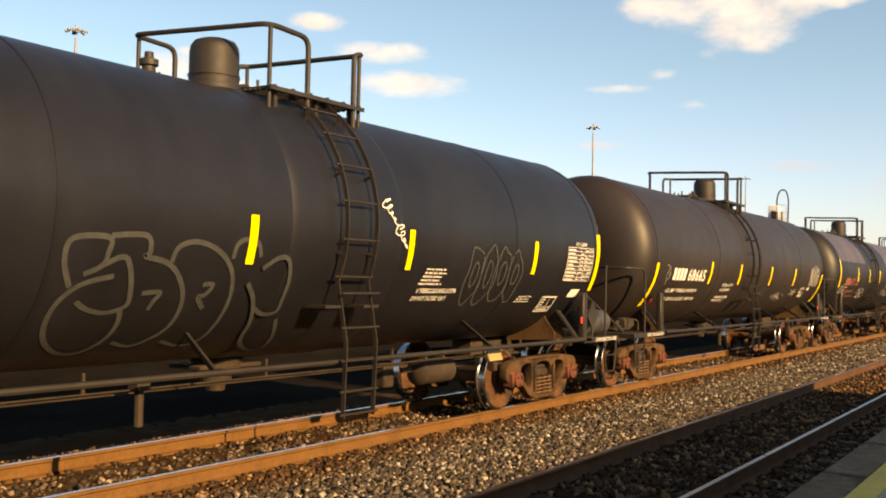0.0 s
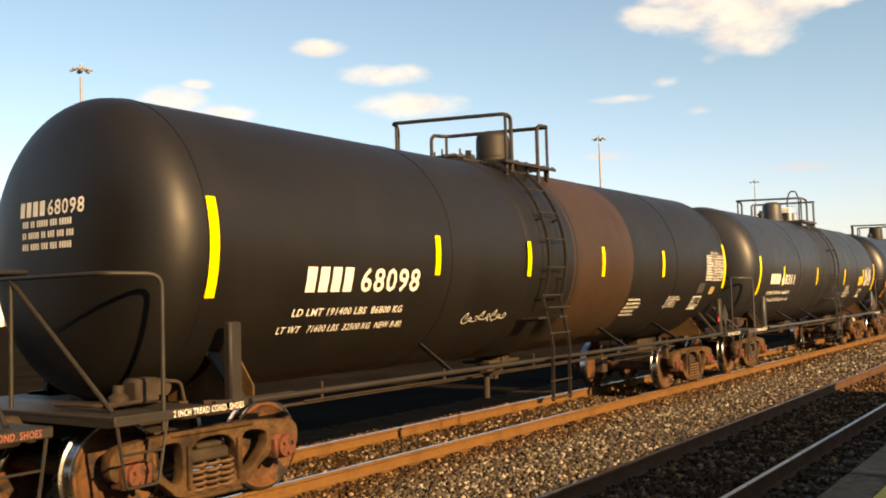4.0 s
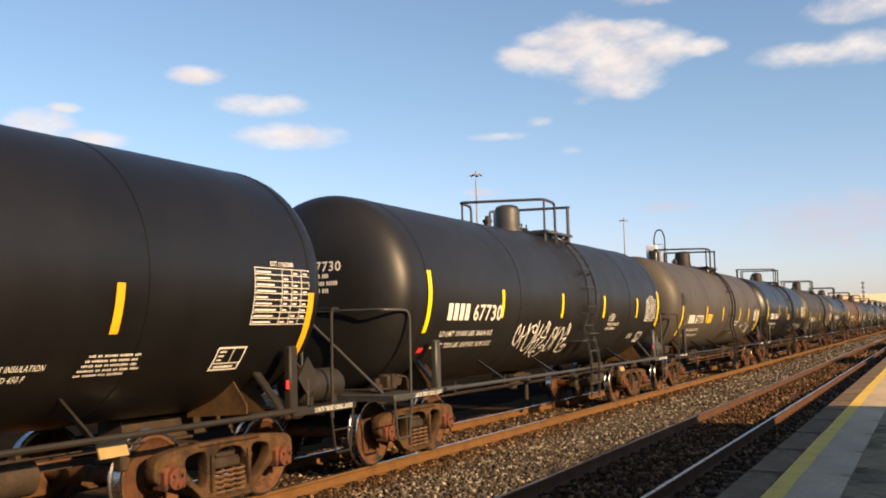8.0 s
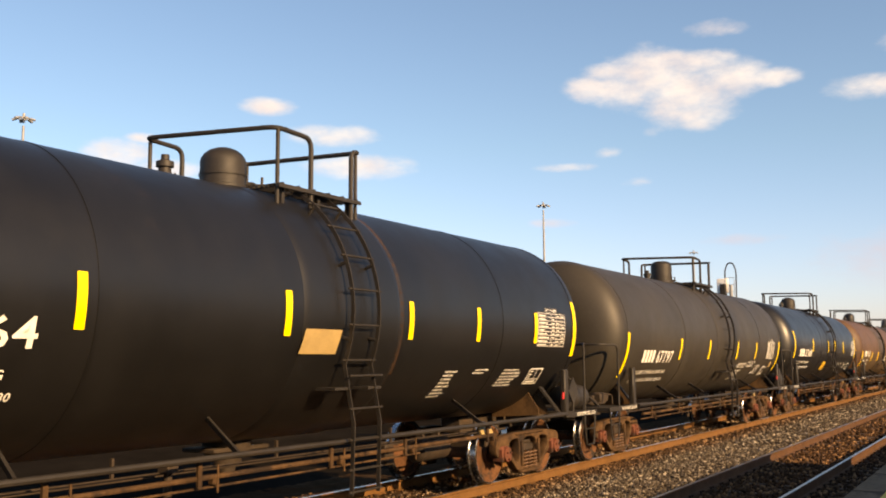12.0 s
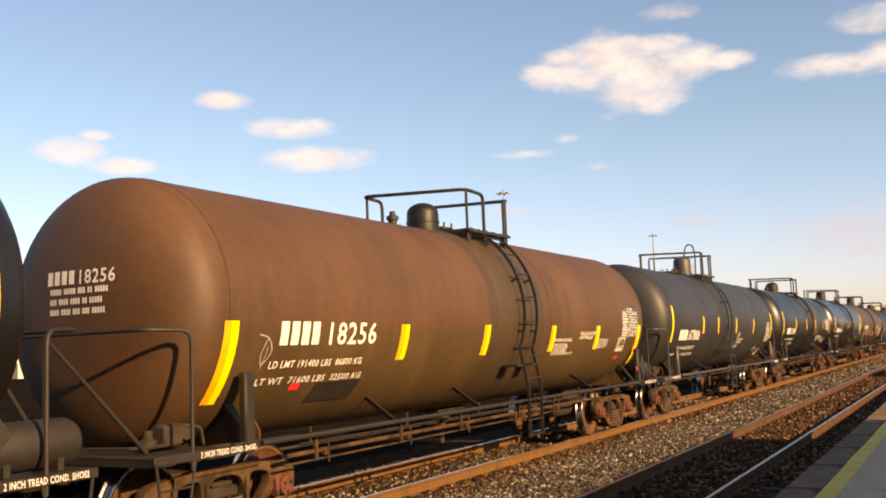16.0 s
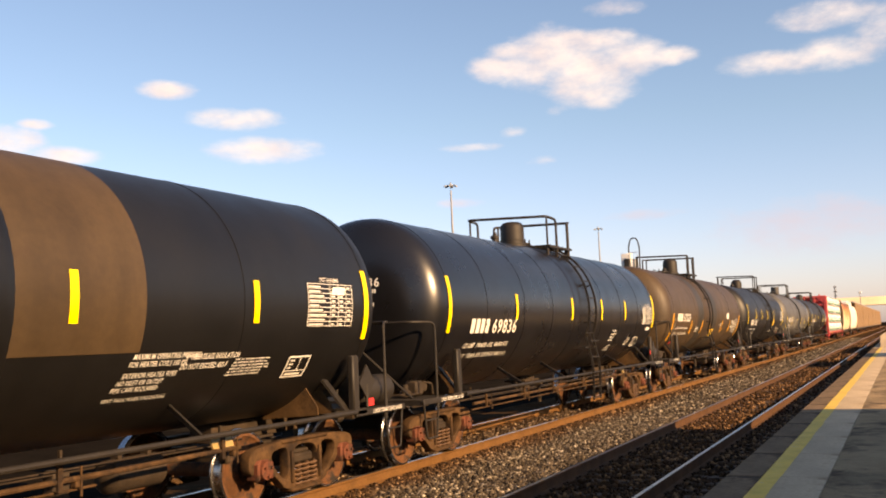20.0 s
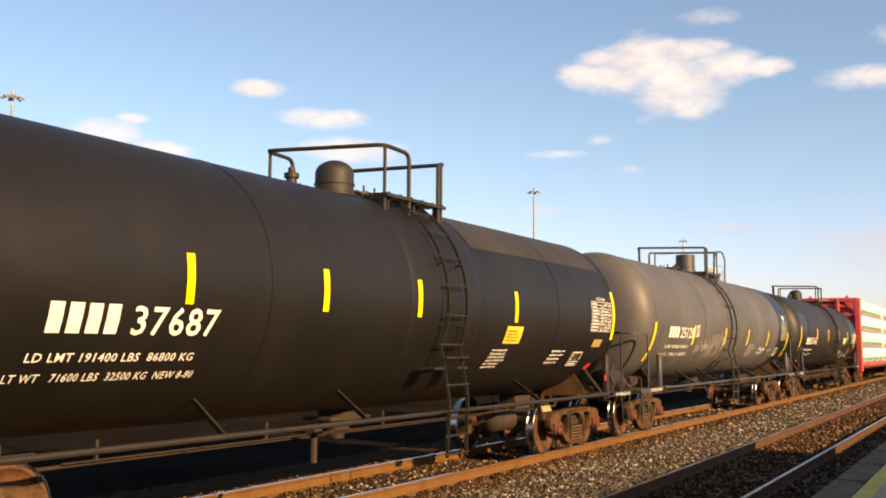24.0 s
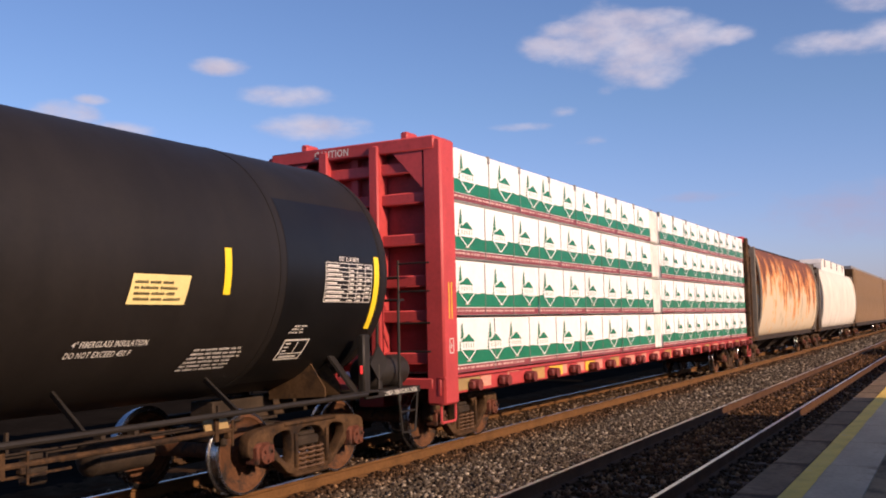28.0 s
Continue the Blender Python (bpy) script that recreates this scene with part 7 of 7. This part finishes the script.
    def post_square(bm):
        for a, b, c, d in ((0, 0, 0.13, 0.014), (0, 0.20, 0.13, 0.014), (-0.058, 0.10, 0.014, 0.21), (0.058, 0.10, 0.014, 0.21), (-0.015, 0.10, 0.012, 0.08), (0.02, 0.10, 0.03, 0.014)):
            box(bm, (a, 0, b), (c, 0.008, d))
    part("post_stencil", "lcsquare", post_square, M["white_paint"], car, "small white square stencil", pose(-n + 0.22, -1.552, 1.42))
    # four tiers of wrapped packs on each side of the middle, ends staggered from tier to tier
    tiers = [(1.10, 1.92), (1.94, 2.77), (2.79, 3.62), (3.64, 4.44)]
    for ti, (z0, z1) in enumerate(tiers):
        h = z1 - z0
        cuts = ((-10.56, -8.10, -5.45, -2.95, -0.42, 0.31, 4.2, 6.9, 10.55), (-10.57, -7.42, -5.09, -2.87, -0.42, 0.31, 3.6, 7.2, 10.55),
                (-10.57, -6.28, -2.9, -0.42, 0.31, 5.2, 10.55), (-10.57, -7.85, -5.42, -2.91, -0.42, 0.31, 5.6, 8.1, 10.55))[3 - ti if ti in (0, 3) else ti]
        for x, x2 in zip(cuts, cuts[1:]):
            w = round(x2 - x, 3)
            if w < 0.8:
                continue
            key = (ti, round(x, 2))
            dy = 0.012 * math.sin(7 * x + ti)
            pk = part("lumber_pack", ("pack", w, h), lambda bm: pack_body(bm, w, h), M["wrap"], car, "white plastic-wrapped lumber pack with green print", pose(x, dy, z0))
            part("green_print", ("packgreen", key), lambda bm: pack_green(bm, w, h, key), M["wrap_green"], pk, kind="stuff")
            part("band", ("packred", w, h), lambda bm: pack_red(bm, w, h), M["wrap_red"], pk)
            part("white_print", ("packwhite", key), lambda bm: pack_white(bm, w, h, key), M["wrap"], pk, kind="stuff")
            part("pale_print", ("packpale", key), lambda bm: pack_pale(bm, w, h, key), M["wrap_pale"], pk, kind="stuff")
            part("strap", ("packstrap", key), lambda bm: pack_straps(bm, w, h, key, ti == 3), M["wrap_strap"], pk, kind="stuff")
    for a, b in tiers:
        part("end_wrap", ("lcend", a), lambda bm: box(bm, (-0.05, -1.28, (a + b) / 2), (0.60, 0.30, b - a - 0.03), bevel=0.03), M["wrap_end"], car, "pale wrapped ends of stacked boards")
    sets = []
    for s in (-1, 1):
        sets += bogie(car, s * (n - 1.55))
    return car, sets


FRONT = -1.452


def quad(bm, pts, y):
    bm.faces.new([bm.verts.new((a, y, b)) for a, b in pts])


def pack_body(bm, w, h):
    """Wrapped pack with soft edges."""
    box(bm, (w / 2, -0.76, h / 2), (w - 0.006, 1.366, h - 0.012), bevel=0.022)


def motifs(w, key):
    rng = random.Random(int(key[0] * 1000 + key[1] * 37))
    k = max(2, round(w / 1.02))
    return [(w * (i + 0.5) / k + rng.uniform(-0.10, 0.16), rng.uniform(-0.02, 0.02)) for i in range(k)], rng


def pack_green(bm, w, h, key):
    marks, rng = motifs(w, key)
    g0 = h * 0.160
    m = max(4, int(w / 0.16))
    top = [h * 0.40 + rng.uniform(-0.014, 0.02) for _ in range(m + 1)]
    for i in range(m):
        quad(bm, [(w * i / m, g0), (w * (i + 1) / m, g0), (w * (i + 1) / m, top[i + 1]), (w * i / m, top[i])], FRONT)
    for x, dz in marks:
        z = h * 0.53 + dz
        # low roof-shaped patch over a pale panel
        quad(bm, [(x - 0.20, z + 0.012), (x + 0.21, z), (x + 0.07, z + 0.085), (x + 0.01, z + 0.118), (x - 0.03, z + 0.105)], FRONT - 0.004)
        # a slim conifer of ragged tiers behind it
        cx, z0 = x - 0.20, h * 0.41
        for j in range(7):
            f = j / 7
            hw = 0.115 * (1 - f) + 0.008
            s = rng.uniform(-0.012, 0.012)
            zz = z0 + 0.46 * h * f
            quad(bm, [(cx - hw + s, zz + 0.006), (cx - 0.004, zz + 0.018), (cx + hw * 0.9 + s, zz + rng.uniform(-0.004, 0.012)), (cx + 0.008, zz + 0.085)], FRONT - 0.003 - 0.0004 * j)
        # strokes of the print on the panel
        for j in range(5):
            a = x - 0.18 + 0.08 * j
            quad(bm, [(a, z - 0.085), (a + 0.016, z - 0.085), (a + 0.016, z - 0.018), (a, z - 0.018)], FRONT - 0.010)


def pack_red(bm, w, h):
    quad(bm, [(0, h * 0.02), (w, h * 0.02), (w, h * 0.145), (0, h * 0.145)], FRONT)


def pack_white(bm, w, h, key):
    marks, rng = motifs(w, key)
    for x, dz in marks:
        z = h * 0.53 + dz
        quad(bm, [(x - 0.26, z - 0.115), (x + 0.26, z - 0.115), (x + 0.27, z - 0.002), (x - 0.27, z + 0.004)], FRONT - 0.0065)
        for a, b in (((-0.25, -0.11), (0.0, -0.27)), ((0.0, -0.27), (0.25, -0.11)), ((-0.28, 0.01), (-0.02, 0.15))):
            d = Vector((b[0] - a[0], b[1] - a[1]))
            nn = Vector((-d.y, d.x)).normalized() * 0.010
            quad(bm, [(x + a[0] - nn.x, z + a[1] - nn.y), (x + b[0] - nn.x, z + b[1] - nn.y), (x + b[0] + nn.x, z + b[1] + nn.y), (x + a[0] + nn.x, z + a[1] + nn.y)], FRONT - 0.008)


def pack_pale(bm, w, h, key):
    # dashes of small print in the brown band and on the green
    rng = random.Random(int(w * 100))
    x = 0.05
    while x < w - 0.2:
        k = rng.uniform(0.03, 0.12)
        quad(bm, [(x, h * 0.075), (x + k, h * 0.075), (x + k, h * 0.11), (x, h * 0.11)], FRONT - 0.003)
        x += k + rng.uniform(0.02, 0.06)
    for x, dz in motifs(w, key)[0]:
        quad(bm, [(x - 0.07, h * 0.20), (x + 0.08, h * 0.20), (x + 0.08, h * 0.218), (x - 0.07, h * 0.218)], FRONT - 0.003)


def pack_straps(bm, w, h, key, last):
    k = max(2, round(w / 1.17))
    for i in range(k):
        x = w * i / k + 0.03
        box(bm, (x, FRONT - 0.004, h / 2), (0.014, 0.006, h - 0.03))
        if last:
            box(bm, (x, FRONT + 0.02, h - 0.055), (0.055, 0.07, 0.12), bevel=0.008)


# ---------------------------------------------------------------- covered hoppers and boxcars
def rust_streaks():
    """Cream paint with orange rust that has run down from the roof edge."""
    m = bpy.data.materials.new("rust streaked cream paint")
    m.use_nodes = True
    nt = m.node_tree
    n, l = nt.nodes, nt.links
    b = n["Principled BSDF"]
    b.inputs["Roughness"].default_value = 0.75
    co, mp, sep = n.new("ShaderNodeTexCoord"), n.new("ShaderNodeMapping"), n.new("ShaderNodeSeparateXYZ")
    mp.inputs["Scale"].default_value = (0.62, 0.5, 0.34)
    l.new(co.outputs["Object"], mp.inputs[0])
    l.new(co.outputs["Object"], sep.inputs[0])
    no, blot = n.new("ShaderNodeTexNoise"), n.new("ShaderNodeTexNoise")
    no.inputs["Scale"].default_value, no.inputs["Detail"].default_value, no.inputs["Roughness"].default_value = 1.5, 10, 0.74
    l.new(mp.outputs[0], no.inputs["Vector"])
    blot.inputs["Scale"].default_value, blot.inputs["Detail"].default_value = 0.7, 8
    l.new(co.outputs["Object"], blot.inputs["Vector"])
    lift = n.new("ShaderNodeMath")
    lift.operation = "MULTIPLY_ADD"
    l.new(sep.outputs["Z"], lift.inputs[0])
    lift.inputs[1].default_value, lift.inputs[2].default_value = 0.27, -0.66
    ad = n.new("ShaderNodeMath")
    l.new(lift.outputs[0], ad.inputs[0])
    big = n.new("ShaderNodeMath")
    big.operation = "MULTIPLY_ADD"
    l.new(no.outputs["Fac"], big.inputs[0])
    big.inputs[1].default_value, big.inputs[2].default_value = 3.0, -1.08
    l.new(big.outputs[0], ad.inputs[1])
    r = n.new("ShaderNodeValToRGB")
    e = r.color_ramp.elements
    e[0].position, e[0].color = 0.36, (0.50, 0.42, 0.29, 1)
    e[1].position, e[1].color = 0.76, (0.12, 0.038, 0.016, 1)
    for p, c in ((0.47, (0.55, 0.33, 0.13, 1)), (0.60, (0.50, 0.18, 0.04, 1))):
        x = e.new(p)
        x.color = c
    l.new(ad.outputs[0], r.inputs[0])
    r2 = n.new("ShaderNodeValToRGB")
    r2.color_ramp.elements[0].position, r2.color_ramp.elements[0].color = 0.55, (1, 1, 1, 1)
    r2.color_ramp.elements[1].position, r2.color_ramp.elements[1].color = 0.68, (0.55, 0.50, 0.45, 1)
    l.new(blot.outputs["Fac"], r2.inputs[0])
    mx = n.new("ShaderNodeMix")
    mx.data_type, mx.blend_type = "RGBA", "MULTIPLY"
    mx.inputs[0].default_value = 1.0
    l.new(r.outputs[0], mx.inputs[6])
    l.new(r2.outputs[0], mx.inputs[7])
    l.new(mx.outputs[2], b.inputs["Base Color"])
    return m


M["hop_rust"] = rust_streaks()
M["hop_grey"] = mat("dusty grey steel", (0.1632, 0.1428, 0.1156), 0.8, 0, 0.2, 2, 20, 0.1, stain=(0.136, 0.0612, 0.0272), stain_at=0.58)


def arch(bm, x, top):
    pts = []
    for i in range(15):
        a = -1.45 + 2.9 * i / 14
        pts.append((x, -(0.97 + 0.62 * math.cos(a) ** 0.7), 1.0 + (top - 1.0) * (0.5 + 0.5 * math.sin(a))))
    tube(bm, pts, 0.05, 6, 0.02)


def hopper_car(name, label, paint_, n, top):
    car = thing("covered_hopper", label, "hopper car", "cars of the freight train")

    def shell(bm):
        prof = []
        for i in range(15):
            a = -math.pi / 2 + math.pi * i / 14
            prof.append((-(0.95 + 0.62 * math.cos(a) ** 0.7 if abs(a) < 1.5 else 0.95), 1.0 + (top - 1.0) * (0.5 + 0.5 * math.sin(a))))
        prof = [(-1.05, 1.0)] + prof[1:-1] + [(-0.7, top), (0.7, top)] + [(-y, z) for y, z in prof[1:-1]][::-1] + [(1.05, 1.0)]
        a = [bm.verts.new((-n + 1.0, y, z)) for y, z in prof]
        b = [bm.verts.new((n - 1.0, y, z)) for y, z in prof]
        for k in range(len(prof)):
            bm.faces.new((a[k], a[(k + 1) % len(prof)], b[(k + 1) % len(prof)], b[k]))
        bm.faces.new(a[::-1])
        bm.faces.new(b)
        bmesh.ops.recalc_face_normals(bm, faces=bm.faces)
    part("body", ("hopbody", name), shell, paint_, car, "rounded side shell")
    for s in (-1, 1):
        part("end_sheet", ("hopsheet", name, s), lambda bm: box(bm, (s * (n - 0.93), 0, (1.0 + top) / 2), (0.08, 2.9, top - 1.1), bevel=0.02), M["hop_grey"], car, "grey end sheet")
        part("arch", ("hoparch", name, s), lambda bm: arch(bm, s * (n - 1.0), top), M["hop_grey"] if name == "cream" else paint_, car, "raised end arch")
    part("side_sill", ("hopsill", n), lambda bm: [box(bm, (0, s * 1.2, 0.98), (2 * n - 0.6, 0.10, 0.18), bevel=0.01) for s in (-1, 1)], M["truck_dark"], car)

    if name == "white":
        hood = part("roof_hood", "hophood", lambda bm: prism(bm, [(-3.6, 4.2), (8.4, 4.2), (8.4, 4.70), (7.9, 4.94), (-3.1, 4.94), (-3.6, 4.70)], -1.0, 1.0), M["wrap_end"], car, "white rounded hood along the roof", smooth=False)
        for k in range(4):
            part("slit", "hopslit", lambda bm: box(bm, (0, -1.0, 4.70), (0.35, 0.03, 0.40)), M["steel_dark"], hood, "", pose(-2.0 + 3.0 * k, 0, 0))

    def roof_walk(bm):
        for s in (-1, 1):
            box(bm, (0, s * 0.62, top + 0.12), (2 * n - 1.2, 0.40, 0.04))
            for k in range(8):
                box(bm, (-n + 1.2 + k * (2 * n - 2.4) / 7, s * 0.62, top + 0.05), (0.05, 0.40, 0.12))
    part("roof_walk", ("hopwalk", n), roof_walk, M["truck_dark"], car)
    for k in range(4):
        part("hatch", "hophatch", lambda bm: box(bm, (0, 0, top + 0.07), (1.9, 0.62, 0.12), bevel=0.04), paint_, car, "", pose(-n + 2.6 + k * (2 * n - 5.2) / 3, 0, 0))

    def bays(bm):
        for k in range(3):
            x = (k - 1) * 3.6
            for s in (-1, 1):
                vs = [(x - 1.5, s * 1.1, 1.0), (x + 1.5, s * 1.1, 1.0), (x + 0.35, s * 0.4, 0.42), (x - 0.35, s * 0.4, 0.42)]
                bm.faces.new([bm.verts.new(p) for p in vs])
            for e in (-1, 1):
                bm.faces.new([bm.verts.new(p) for p in ((x + e * 1.5, -1.1, 1.0), (x + e * 1.5, 1.1, 1.0), (x + e * 0.35, 0.4, 0.42), (x + e * 0.35, -0.4, 0.42))])
            box(bm, (x, 0, 0.40), (0.8, 0.9, 0.08))
    part("outlet_bays", ("hopbays", n), bays, M["truck_dark"], car)
    for s in (-1, 1):
        def frame_(bm):
            for y in (-1.35, 1.35):
                box(bm, (s * (n - 0.25), y, 2.4), (0.12, 0.12, 3.0), bevel=0.01)
                a, b = Vector((s * (n - 0.3), y, 1.0)), Vector((s * (n - 1.6), y * 0.9, 1.3))
                rod(bm, a, b, 0.05, 6)
            box(bm, (s * (n - 0.25), 0, top - 0.1), (0.14, 2.8, 0.14))
            box(bm, (s * (n - 0.5), 0, 0.98), (1.0, 2.8, 0.10))
            for k in range(8):
                rod(bm, (s * (n - 0.2), -1.36, 1.3 + 0.36 * k), (s * (n - 0.2), -0.95, 1.3 + 0.36 * k), 0.014, 6)
        part("end_frame", ("hopend", n, s, top), frame_, M["truck"], car, "rusty end frame with rungs")
        part("coupler", "coupler", coupler, M["truck_dark"], car, "", pose(s * (n + 0.1), 0, 0, 0, 0, 0 if s > 0 else 180))
    sets = []
    for s in (-1, 1):
        sets += bogie(car, s * (n - 1.6))
    return car, sets


def rack_car():
    n, top = 13.1, 4.95
    car = thing("boxcar", "dusty brown high boxcar with ribbed sides", "boxcar", "cars of the freight train")
    pb = M["box_brown"]
    part("body", "rcbody", lambda bm: box(bm, (0, 0, 2.95), (2 * n, 2.9, 3.8), bevel=0.03), pb, car, smooth=False)
    part("roof", "rcroof", lambda bm: prism(bm, [(-n, 4.85), (n, 4.85), (n, top + 0.1), (-n, top + 0.1)], -1.3, 1.3), M["galv"], car, smooth=False)

    def panel(bm):
        box(bm, (0, -1.47, 2.9), (1.05, 0.05, 3.4), bevel=0.015)
    for k in range(20):
        part("side_panel", "rcpanel", panel, pb, car, "", pose(-n + 0.95 + k * (2 * n - 1.9) / 19, 0, 0), smooth=False)
    part("side_sill", "rcsill", lambda bm: [box(bm, (0, s * 1.42, 1.0), (2 * n, 0.10, 0.24)) for s in (-1, 1)], M["truck_dark"], car, smooth=False)
    for s in (-1, 1):
        part("end_door", ("rcend", s), lambda bm: [box(bm, (s * (n + 0.03), y, 2.95), (0.06, 1.35, 3.7), bevel=0.02) for y in (-0.7, 0.7)], M["truck"], car, smooth=False)
        part("coupler", "coupler", coupler, M["truck_dark"], car, "", pose(s * (n + 0.42), 0, 0, 0, 0, 0 if s > 0 else 180))
    sets = []
    for s in (-1, 1):
        sets += bogie(car, s * (n - 3.2))
    return car, sets


# ---------------------------------------------------------------- put it together
ground_plane()
track_bed()
ballast_stones()
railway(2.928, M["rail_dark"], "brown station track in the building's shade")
railway(7.166, M["rail_rust"], "rusty main track under the freight train")
platform()
high_mast(55.42, 13.66, 25.0)
high_mast(25.02, 9.41, 25.0)
high_mast(16.27, 6.31, 25.0)
signal_mast()
billboard()
far_things()

TRAIN = []
CARS = [shifted(s) for s in CARS]
for k, spec in enumerate(CARS):
    a = CARS[k - 1]["x"] if k else spec["x"] - 16.0
    b = CARS[k + 1]["x"] if k + 1 < len(CARS) else spec["x"] + 16.6
    spec["half"] = min(spec["L"] + 1.40, max(spec["L"] + 1.15, (b - a) / 4))
    car, sets = tank_car(spec)
    TRAIN.append((car, spec["x"], sets))
for (car, sets), x in ((lumber_car(), 317.95), (hopper_car("cream", "cream covered hopper car streaked with rust", M["hop_rust"], 8.45, 4.35), 338.15),
                       (hopper_car("white", "off-white covered hopper car with a white hood on its roof", M["hop_white"], 9.3, 4.25), 356.4)):
    TRAIN.append((car, x, sets))
for k in range(6):
    car, sets = rack_car()
    TRAIN.append((car, 379.4 + 27.1 * k, sets))


# ---------------------------------------------------------------- the moving train
# small unevenness of the train's run against a steady one
UNEVEN = [(0, -0.137), (1, 0.114), (2, -0.013), (5, 0.037), (6, 0.036), (7, 0.012), (8, -0.039), (9, -0.022), (10, -0.039), (11, -0.075), (14, 0.079), (15, 0.063), (16, 0.018), (17, 0.043), (18, -0.055), (19, -0.125), (20, -0.078), (21, -0.100), (22, -0.029), (25, 0.048), (26, 0.010), (27, -0.092), (28, -0.016)]


def gone(t):
    """Metres that the train has rolled by the time t."""
    ease = np.interp(t, [a for a, b in UNEVEN], [b for a, b in UNEVEN])
    return 10.6972 * t - 0.114183 * t ** 2 / 20 + 0.00466181 * t ** 3 / 500 + float(ease)


def motions():
    for car, x, sets in TRAIN:
        walk(car, [(t, pose(x - gone(t), TRACK_Y, 0)) for t in range(0, 29)])
        # the wheels are seen to turn while the car is near; each turns a little between two rows
        near = [f for f in range(0, 841) if -16 < x - gone(f / 30) < 48]
        if not near:
            continue
        f0, f1 = near[0], near[-1]
        for w, dx in sets:
            rows = []
            if f0 > 0:
                rows.append((0.0, pose(dx, 0, WHEEL_R)))
            for f in range(f0, f1 + 1):
                rows.append((f / 30, pose(dx, 0, WHEEL_R, 0, math.degrees(-(gone(f / 30) - gone(f0 / 30)) / WHEEL_R) % 360)))
            if f1 < 840:
                rows.append((28.0, rows[-1][1]))
            walk(w, rows)


motions()
